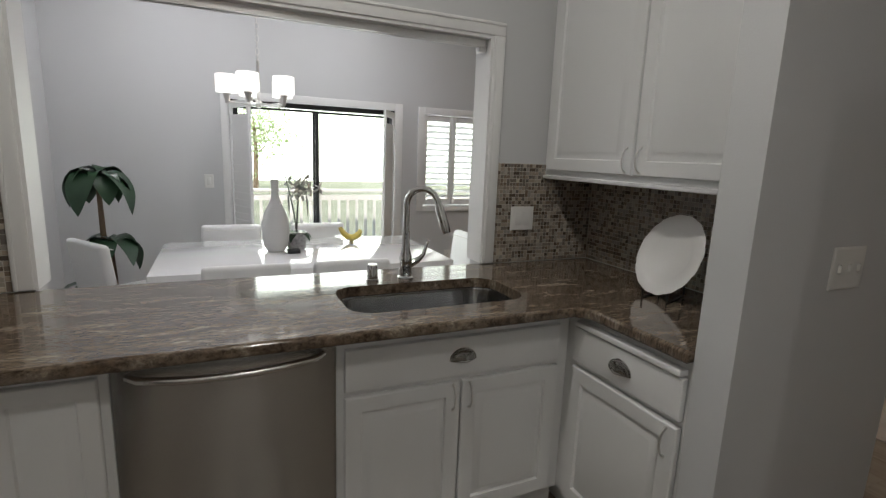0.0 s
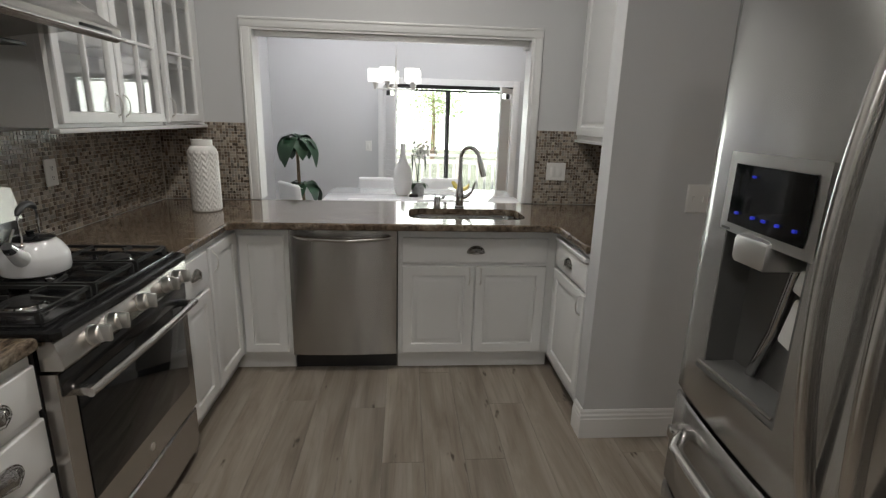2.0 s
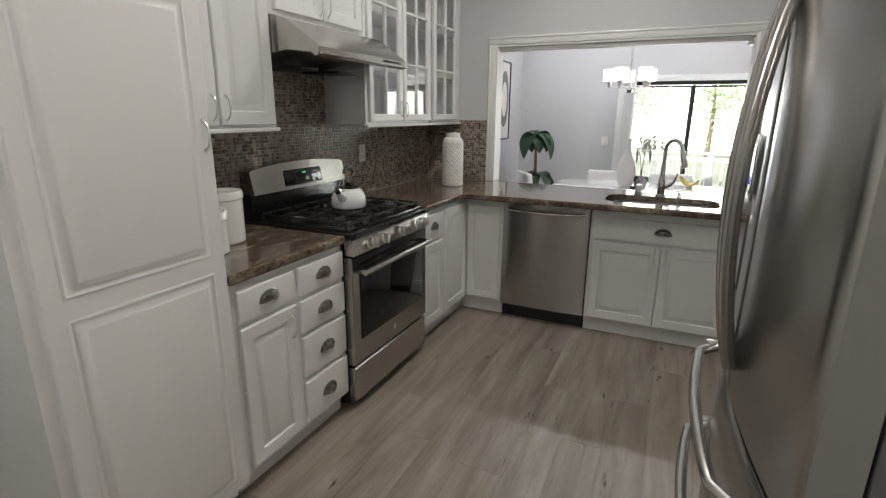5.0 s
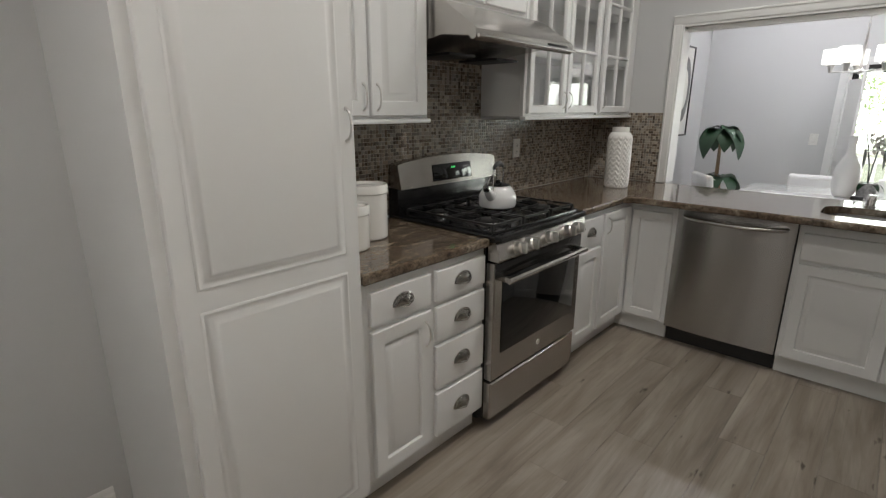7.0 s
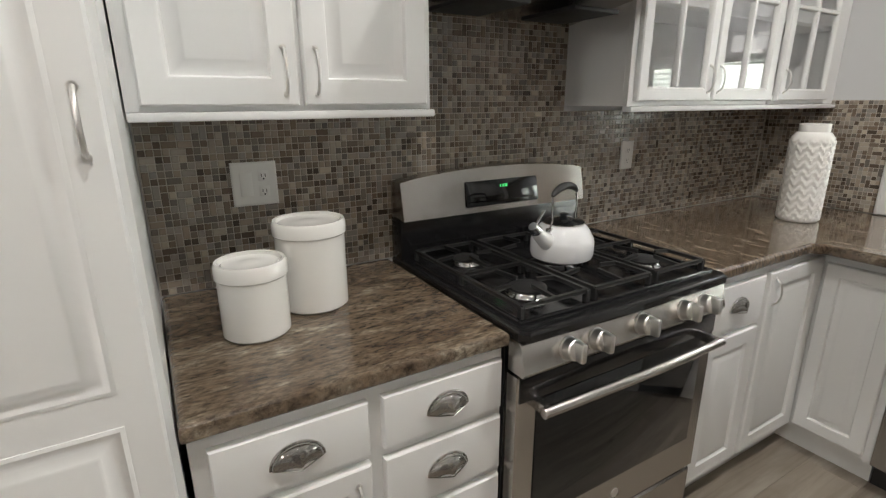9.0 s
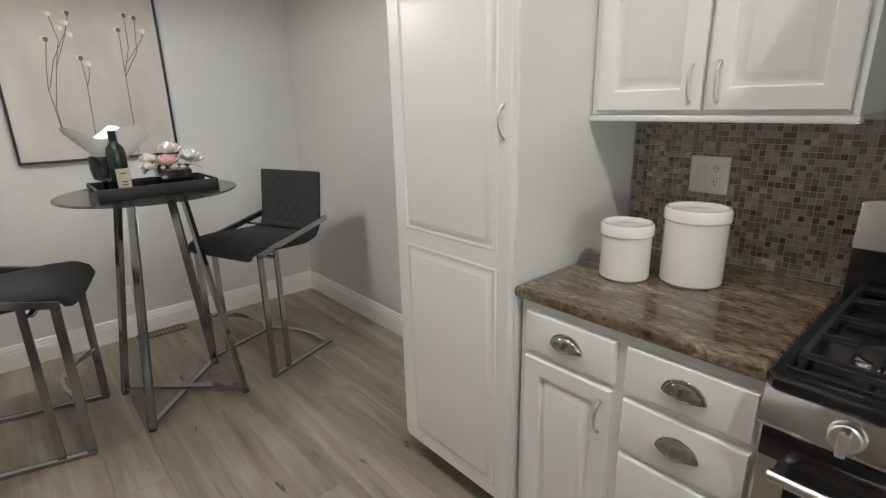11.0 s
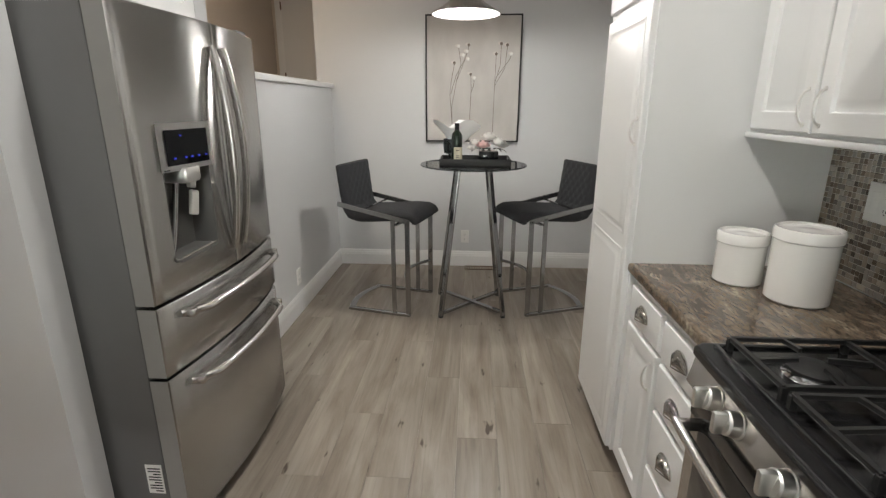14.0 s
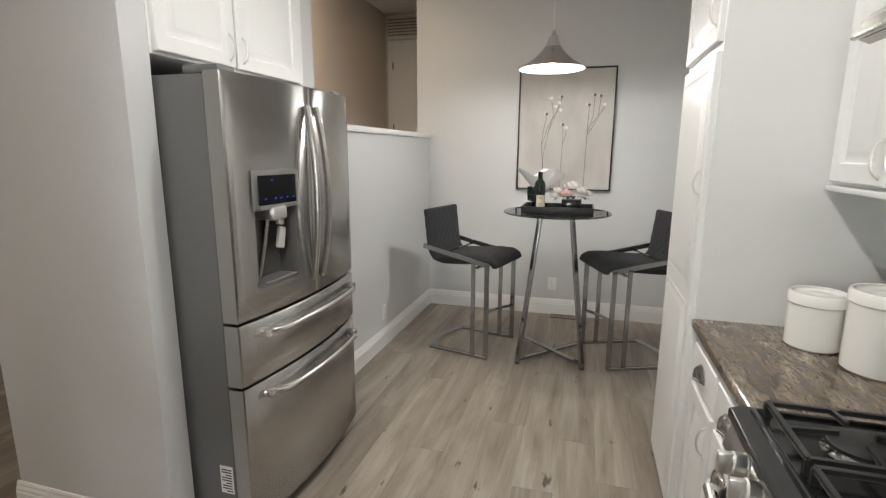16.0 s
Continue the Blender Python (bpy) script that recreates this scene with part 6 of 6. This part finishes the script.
def shutter(name, p, d, w, z0, z1, label, closed=False):
    """A louvred panel from p along d, its louvres shut or level."""
    prof = ((-0.034, 0.004), (-0.034, 0.010), (0.032, 0.020), (0.032, 0.014)) if closed else ((-0.012, -0.016), (-0.006, -0.018), (0.014, 0.038), (0.008, 0.040))
    p, d = Vector((*p, 0)), Vector((*d, 0)).normalized()
    s = thing(name, (p.x, p.y, z0), label, "shutter", "plantation shutters")
    f = Face(p, d, (d.y, -d.x, 0))
    for u0, u1, a0, a1 in ((0, 0.035, z0, z1), (w - 0.035, w, z0, z1), (0.035, w - 0.035, z0, z0 + 0.06), (0.035, w - 0.035, z1 - 0.06, z1)):
        part("rail", f.slab(u0, u1, a0, a1, [(0, 0.02), (0.003, 0.024)]), TRIM, s)
    n = int((z1 - z0 - 0.14) / 0.06)
    for i in range(n):
        z = z0 + 0.09 + 0.06 * i
        b = bmesh.new()
        vs = [b.verts.new(f.at(u, z + dz, nn)) for u in (0.036, w - 0.036) for dz, nn in prof]
        for q4 in ((0, 1, 5, 4), (1, 2, 6, 5), (2, 3, 7, 6), (3, 0, 4, 7), (0, 1, 2, 3), (4, 5, 6, 7)):
            b.faces.new([vs[k] for k in q4])
        part("louvre", b, TRIM, s)
    return s


shutter("shutter", (0.145, YD - 0.02), (0.43, -1), 0.36, 0.02, DZ - 0.02, "white folded plantation shutter beside the glass door", True)
shutter("shutter", (1.645, YD - 0.02), (-0.62, -1), 0.36, 0.02, DZ - 0.02, "white folded plantation shutter beside the glass door", True)
WN = thing("window_1", (2.3, YD, WZ0), "window with white plantation shutters", "window", "", "structure")
for r in ((WX0 - 0.07, WX0, YD - 0.018, YD, WZ0 - 0.06, WZ1 + 0.07), (WX1, WX1 + 0.07, YD - 0.018, YD, WZ0 - 0.06, WZ1 + 0.07), (WX0, WX1, YD - 0.018, YD, WZ1, WZ1 + 0.07), (WX0, WX1, YD - 0.018, YD, WZ0 - 0.06, WZ0)):
    part("casing", box(*r, 0.004), TRIM, WN)
g = part("pane", box(WX0, WX1, YD + 0.10, YD + 0.106, WZ0, WZ1), GLASS, WN)
g.visible_shadow = False
shutter("shutter", (WX0 + 0.005, YD + 0.03), (1, 0), 0.32, WZ0 + 0.005, WZ1 - 0.005, "white louvred plantation shutter in the window")
shutter("shutter", (WX0 + 0.33, YD + 0.03), (1, 0), 0.315, WZ0 + 0.005, WZ1 - 0.005, "white louvred plantation shutter in the window")

# far backdrop: pale green and white noise that glows, as blown-out daylight
FARGLOW = material("backdrop_glow", (0.8, 0.85, 0.75), 0.9)
hn, hl = FARGLOW.node_tree.nodes, FARGLOW.node_tree.links
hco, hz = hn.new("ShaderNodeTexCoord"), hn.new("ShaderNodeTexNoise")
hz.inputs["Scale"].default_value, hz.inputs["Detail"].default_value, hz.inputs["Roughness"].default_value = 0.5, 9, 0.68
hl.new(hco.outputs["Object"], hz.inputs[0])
hcol = ramp(FARGLOW, hz.outputs["Fac"], [(0.36, (0.38, 0.52, 0.34)), (0.5, (0.66, 0.78, 0.62)), (0.62, (1, 1, 1))])
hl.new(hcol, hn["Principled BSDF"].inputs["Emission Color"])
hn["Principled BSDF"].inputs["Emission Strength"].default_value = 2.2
structure("backdrop", box(-90, 90, 75, 75.5, -25, 60), FARGLOW, "glowing backdrop painted as pale overexposed trees and sky far off", "backdrop")

# ---- living room, seen through the doorway ----
RUG = material("faded_rug", (0.44, 0.40, 0.36), 0.95, vary=0.45, scale=5, bump=0.6, bump_scale=200)
solo("rug", box(3.22, 5.9, -0.8, 3.0, 0.001, 0.012, 0.004), RUG, "faded grey and rust patterned area rug", "rug")
GREYGLASS = material("grey_lacquer", (0.42, 0.40, 0.38), 0.12, vary=0.04)
CTB = thing("coffee_table", (4.53, 1.15, 0.012), "white rounded coffee table with a dark glass shelf", "table")
b = slab_from(rounded(0.45, 1.9, 0.012, 0.42, 0.07), 4.17, 4.90, 0.003)
for v in b.verts:
    v.co = Vector((v.co.z, v.co.x, v.co.y))
part("shell", b, GLOSSWHITE, CTB, "white lacquered rounded shell", False)
part("front_glass", box(4.156, 4.168, 0.55, 1.80, 0.075, 0.225, 0.002), GREYGLASS, CTB, "grey mirrored lower front")
part("upper_front", box(4.156, 4.168, 0.55, 1.80, 0.235, 0.37, 0.002), GREYGLASS, CTB, "grey mirrored upper front")
part("shelf_line", box(4.150, 4.168, 0.53, 1.82, 0.226, 0.234), RUBBER, CTB)
TR = thing("round_tray", (4.50, 1.35, 0.42), "round mirrored tray with ornaments on the coffee table", "tray")
part("dish", lathe([(0, 0.0), (0.19, 0.0), (0.2, 0.02), (0.195, 0.02), (0.187, 0.006), (0, 0.006)], (4.50, 1.35, 0.421), 36), CHROME, TR)
KN = thing("knot_ornament", (4.47, 1.47, 0.43), "silver knot ornament on the round tray", "ornament")
part("knot", tube([Vector((4.47, 1.47, 0.50)) + Vector((0.05 * math.sin(a), 0.075 * math.cos(a) * math.cos(a * 0.5), 0.055 * math.sin(a * 1.5))) for a in [i * 4 * math.pi / 40 for i in range(41)]], 0.014, 8), CHROME, KN)
TEAL = material("teal_wax", (0.01, 0.30, 0.24), 0.4, vary=0.1)
for y, h in ((1.33, 0.20), (1.22, 0.17)):
    cd = thing("candle_holder", (4.47, y, 0.428), "teal pillar candle on a tapered glass holder", "candle", "candles on the coffee table")
    part("holder", lathe([(0, 0), (0.045, 0), (0.03, 0.06), (0.018, h * 0.8), (0.035, h), (0, h)], (4.47, y, 0.428), 20), SMOKED, cd)
    part("candle", lathe([(0, 0), (0.033, 0), (0.033, 0.09), (0, 0.088)], (4.47, y, 0.428 + h), 20), TEAL, cd)
SF = thing("sofa", (5.45, 1.0, 0.012), "beige upholstered sofa with rolled arms and loose cushions", "sofa")
part("base", box(5.0, 5.9, -0.18, 2.12, 0.06, 0.30, 0.03), BEIGE, SF)
for y0, y1 in ((-0.08, 0.97), (0.98, 2.04)):
    part("seat_cushion", box(4.93, 5.6, y0, y1, 0.28, 0.46, 0.05, seg=4), BEIGE, SF)
    part("back_cushion", box(5.52, 5.86, y0, y1, 0.42, 0.85, 0.09, seg=4), BEIGE, SF)
b = slab_from(rounded(2.04, 2.36, 0.012, 0.62, 0.14, 8), 4.98, 5.88, 0.03)
for v in b.verts:
    v.co = Vector((v.co.z, v.co.x, v.co.y))
part("arm", b, BEIGE, SF, "rounded padded arm")
TAU = material("taupe_cushion", (0.26, 0.21, 0.18), 0.85, vary=0.15, bump=0.3, bump_scale=300)
for y, z, t_ in ((1.80, 0.66, 14), (1.37, 0.64, -10)):
    b = box(-0.07, 0.07, -0.24, 0.24, -0.22, 0.22, 0.06, seg=4)
    for v in b.verts:
        k = max(abs(v.co.y) / 0.24, abs(v.co.z) / 0.22)
        v.co.x *= 1.25 - 0.85 * k ** 3
    bmesh.ops.transform(b, matrix=pose(5.43, y, z, t_, -14, 0), verts=b.verts)
    solo("throw_pillow", b, TAU if t_ > 0 else PALE, "soft throw pillow on the beige sofa", "pillow")
ET = thing("end_table", (5.5, 3.05, 0), "white gloss end table with rounded corners", "table")
b = slab_from(rounded(2.78, 3.36, 0.0, 0.36, 0.06), 5.2, 5.85, 0.003)
for v in b.verts:
    v.co = Vector((v.co.z, v.co.x, v.co.y))
part("shell", b, GLOSSWHITE, ET, "", False)
part("front", box(5.188, 5.199, 2.83, 3.31, 0.055, 0.30, 0.002), GREYGLASS, ET, "grey mirrored front")
part("shelf_line", box(5.184, 5.1875, 2.83, 3.31, 0.165, 0.175), RUBBER, ET)
LM = thing("table_lamp", (5.5, 2.95, 0.36), "lit table lamp with white textured base and drum shade", "lamp")
part("base", lathe([(0, 0), (0.095, 0), (0.10, 0.02), (0.088, 0.10), (0.10, 0.2), (0.092, 0.30), (0.03, 0.31), (0.012, 0.34), (0, 0.34)], (5.5, 2.95, 0.361), 32), material("textured_ceramic", (0.75, 0.72, 0.66), 0.5, bump=1.0, bump_scale=40), LM)
part("shade", lathe([(0.215, 0), (0.165, 0.27), (0.163, 0.27), (0.213, 0)], (5.5, 2.95, 0.74), 40), glowing("linen_shade", (1.0, 0.78, 0.50), 2.2), LM, "glowing cream drum shade")
part("finial", lathe([(0, 0.0), (0.012, 0.006), (0, 0.03)], (5.5, 2.95, 1.01), 10), NICKEL, LM)
part("harp", tube([(5.5, 2.95, 0.70), (5.5, 2.95, 1.012)], 0.004, 6), NICKEL, LM)
lamp("table_lamp_light", "POINT", Matrix.Translation((5.5, 2.95, 1.05)), 16, (1, 0.72, 0.47), 0.06)
lamp("table_lamp_light", "POINT", Matrix.Translation((5.5, 2.95, 0.72)), 6, (1, 0.72, 0.47), 0.05)
MC = thing("mirrored_chest", (2.29, 1.21, 0), "small mirrored chest with white top", "chest")
part("body", box(2.12, 2.46, 1.02, 1.40, 0.03, 0.56, 0.006), CHROME, MC, "mirrored body")
part("top", box(2.10, 2.48, 1.00, 1.42, 0.562, 0.59, 0.004), GLOSSWHITE, MC)
part("knob", lathe([(0, 0), (0.012, 0.004), (0.015, 0.015), (0, 0.02)], (2.3, 1.018, 0.47), 12, axis=Matrix.Rotation(radians(90), 4, "X")), NICKEL, MC)
part("foot", box(2.14, 2.44, 1.04, 1.38, 0.0, 0.03), RUBBER, MC)

# ---- outside: deck, railing, trees ----
DECKW = material("grey_deck", (0.34, 0.32, 0.30), 0.7, vary=0.2, scale=6, stretch=(0.5, 6, 1), random_value=0.12)
GRASS = material("hillside", (0.17, 0.18, 0.13), 0.95, vary=0.5, scale=0.6)
structure("ground", box(-400, 400, 5.3, 700, -3.2, -3.0), GRASS, "grassy hillside below the deck", "ground")
DK = thing("deck", (0.9, 6.2, -0.05), "grey timber deck outside the glass door", "deck", "", "structure")
for i in range(17):
    part("deck_board", box(-4, 7, 5.06 + 0.14 * i, 5.194 + 0.14 * i, -0.07, -0.04), DECKW, DK)
RL = thing("deck_railing", (0.9, 7.35, -0.04), "pale painted timber deck railing", "railing")
PRAIL = material("pale_railing", (0.55, 0.53, 0.50), 0.6, vary=0.1)
part("top_rail", box(-4, 7, 7.28, 7.42, 0.84, 0.88, 0.006), PRAIL, RL)
part("sub_rail", box(-4, 7, 7.32, 7.36, 0.72, 0.80), PRAIL, RL)
part("bottom_rail", box(-4, 7, 7.32, 7.36, 0.05, 0.11), PRAIL, RL)
for i in range(7):
    part("post", box(-4 + 1.75 * i, -3.91 + 1.75 * i, 7.29, 7.39, -0.04, 0.839), PRAIL, RL)
for i in range(80):
    x = -3.8 + 0.135 * i
    part("baluster", box(x, x + 0.04, 7.325, 7.355, 0.112, 0.718), PRAIL, RL)
# leaf colours lighter than real foliage: the washed-out daylight is put into them
FOL = material("sunwashed_leaves", (0.22, 0.30, 0.15), 0.6, vary=0.4, scale=0.8)
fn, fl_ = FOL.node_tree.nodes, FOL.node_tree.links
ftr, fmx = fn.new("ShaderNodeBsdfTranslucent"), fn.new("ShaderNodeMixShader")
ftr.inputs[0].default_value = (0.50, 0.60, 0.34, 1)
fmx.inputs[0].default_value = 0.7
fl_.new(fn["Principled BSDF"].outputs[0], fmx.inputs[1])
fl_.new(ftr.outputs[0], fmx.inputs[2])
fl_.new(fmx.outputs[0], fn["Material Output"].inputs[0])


def tree(x, y, h, seed):
    r = random.Random(seed)
    t = thing("tree", (x, y, -3.0), "leafy green tree beyond the deck", "tree", "trees beyond the deck")
    b = tube([(x, y, -3.0), (x + 0.1, y, h * 0.3), (x - 0.1, y + 0.1, h * 0.8)], [0.28, 0.2, 0.08], 10)
    tips = []
    for i in range(9):
        a = r.uniform(0, 6.28)
        z = r.uniform(0.0, h * 0.75)
        e = (x + 2.2 * math.cos(a), y + 2.0 * math.sin(a), z + r.uniform(0.4, 1.6))
        tube([(x, y, z), ((x + e[0]) / 2, (y + e[1]) / 2, z + 0.3), e], [0.1, 0.06, 0.025], 6, b)
        tips.append(e)
    part("trunk", b, BARK, t)
    vs, fs = [], []
    for k in range(1800):
        e = tips[k % 9] if k % 3 else (x, y, h * 0.75)
        c0 = Vector((r.gauss(e[0], 1.5), r.gauss(e[1], 1.5), r.gauss(e[2], 1.3)))
        u = Vector((r.uniform(-1, 1), r.uniform(-1, 1), r.uniform(-1, 1))).normalized()
        w = u.orthogonal().normalized()
        s = r.uniform(0.10, 0.24)
        i0 = len(vs)
        vs += [c0 - u * s, c0 + w * s * 0.5, c0 + u * s, c0 - w * s * 0.5]
        fs.append((i0, i0 + 1, i0 + 2, i0 + 3))
    me = bpy.data.meshes.new("crown")
    o = ORIGIN[t]
    me.from_pydata([v - o for v in vs], [], fs)
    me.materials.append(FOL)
    cr = new("crown", me)
    cr.parent = t
    tagged(cr, "loose green crown", "", "", "stuff")


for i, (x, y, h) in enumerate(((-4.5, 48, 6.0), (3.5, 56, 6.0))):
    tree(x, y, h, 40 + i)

# ---- mosaic tiles, then floor planks ----


def tile_mesh(rects, place, nrm_, th=0.0018, e=0.0012):
    """Tiles on a wall as one mesh: rects of (u0, u1, z0, z1), place(u, z) to world, each with sloping edges."""
    vs, fs = [], []
    n = Vector(nrm_)
    for u0, u1, z0, z1 in rects:
        i = len(vs)
        vs += [place(u, z) for u, z in ((u0, z0), (u1, z0), (u1, z1), (u0, z1))]
        j = random.uniform(-0.0005, 0.0005)
        vs += [place(u, z) + n * (th + random.uniform(-0.0004, 0.0004)) + n * j for u, z in ((u0 + e, z0 + e), (u1 - e, z0 + e), (u1 - e, z1 - e), (u0 + e, z1 - e))]
        fs += [(i + 4, i + 5, i + 6, i + 7)] + [(i + k, i + (k + 1) % 4, i + 4 + (k + 1) % 4, i + 4 + k) for k in range(4)]
    return vs, fs


def mosaic(u0, u1, z0, z1, skip=()):
    """Rows of mixed small tiles: squares, and pairs standing or lying."""
    p, g = 0.0178, 0.0022
    nu, nz = int((u1 - u0) / p), int((z1 - z0) / p)
    pu, pz = (u1 - u0) / nu, (z1 - z0) / nz
    used, out = set(), []
    for k in range(nz):
        for i in range(nu):
            if (i, k) in used:
                continue
            w = h = 1
            t = random.random()
            if t < 0.10 and i + 1 < nu and (i + 1, k) not in used:
                w = 2
            elif t < 0.16 and k + 1 < nz:
                h = 2
            for a in range(w):
                for c_ in range(h):
                    used.add((i + a, k + c_))
            r = (u0 + pu * i + g / 2, u0 + pu * (i + w) - g / 2, z0 + pz * k + g / 2, z0 + pz * (k + h) - g / 2)
            if any(s[0] < (r[0] + r[1]) / 2 < s[1] and s[2] < (r[2] + r[3]) / 2 < s[3] for s in skip):
                continue
            out.append(r)
    return out


random.seed(11)
west = lambda u, z: Vector((XW + 0.006, u, z)) - ORIGIN[BS]
north = lambda u, z: Vector((u, YN - 0.006, z)) - ORIGIN[BS]
east = lambda u, z: Vector((XE - 0.006, u, z)) - ORIGIN[BS]
rects = mosaic(-0.658, 2.12, 0.913, 1.365) + mosaic(0.006, 0.73, 1.366, 1.69)
near = [r for r in rects if -0.60 < r[0] < -0.28 and 1.0 < r[2] < 1.30][:300]
nearset = set(near)
for name_, rc, pl, nn in (("mosaic_tiles", [r for r in rects if r not in nearset], west, (1, 0, 0)), ("mosaic_tiles", mosaic(XW + 0.012, OX0 - 0.060, 0.913, 1.399) + mosaic(OX1 + 0.060, XE - 0.008, 0.913, 1.399), north, (0, -1, 0)), ("mosaic_tiles", mosaic(0.946, YN - 0.010, 0.913, 1.346), east, (-1, 0, 0))):
    v_, f_ = tile_mesh(rc, pl, nn)
    me = bpy.data.meshes.new("mosaic_tiles")
    me.from_pydata(v_, [], f_)
    me.materials.append(MOSAIC)
    ob = new("mosaic_tiles", me)
    ob.parent = BS
    tagged(ob, "small brown and grey mosaic tiles", "", "", "stuff")
shared = {}
for r in near:
    key = (round(r[1] - r[0], 3), round(r[3] - r[2], 3))
    if key not in shared:
        v_, f_ = tile_mesh([(0, r[1] - r[0], 0, r[3] - r[2])], lambda u, z: Vector((0, u, z)), (1, 0, 0))
        me = bpy.data.meshes.new("tile")
        me.from_pydata(v_, [], f_)
        me.materials.append(MOSAIC)
        shared[key] = me
    ob = new("tile", shared[key])
    ob.parent = BS
    ob.location = west(r[0], r[2])

# vinyl planks along y
FLR = thing("floor", (0, 0, 0), "grey-brown wood-look plank floor", "floor", "", "structure")
PW, PLEN = 0.182, 1.22


def plank_mesh(w, l):
    b = bmesh.new()
    e = 0.0007
    lo = [b.verts.new((x, y, -0.012)) for x, y in ((0.0004, 0.0004), (w - 0.0004, 0.0004), (w - 0.0004, l - 0.0004), (0.0004, l - 0.0004))]
    mid = [b.verts.new((v.co.x, v.co.y, -e)) for v in lo]
    hi = [b.verts.new((x, y, 0)) for x, y in ((e, e), (w - e, e), (w - e, l - e), (e, l - e))]
    for p, q in ((lo, mid), (mid, hi)):
        for i in range(4):
            b.faces.new((p[i], p[(i + 1) % 4], q[(i + 1) % 4], q[i]))
    b.faces.new(hi)
    return finish(b, "plank", PLANK, False)


full = plank_mesh(PW, PLEN)
cuts = {}


def plank_row(x, ya, yb, off):
    y = ya - off
    while y < yb:
        a, c_ = max(y, ya), min(y + PLEN, yb)
        if c_ - a > 0.03:
            L = round(c_ - a, 2)
            if abs(L - PLEN) < 0.01:
                me = full
            else:
                me = cuts.setdefault(L, plank_mesh(PW, L))
            ob = new("plank", me)
            ob.parent = FLR
            ob.location = (x, a, 0)
        y += PLEN


random.seed(3)
off = 0.0
x = XW
while x < 5.9:
    off = (off + random.choice((0.31, 0.43, 0.52, 0.78))) % PLEN
    if x < 1.30:
        plank_row(x, YS, 4.9, off)
    elif x < 2.02:
        plank_row(x, -1.22 if x > 1.42 else YS, 4.9, off)
    else:
        plank_row(x, -1.1, 4.9, off)
    x += PW
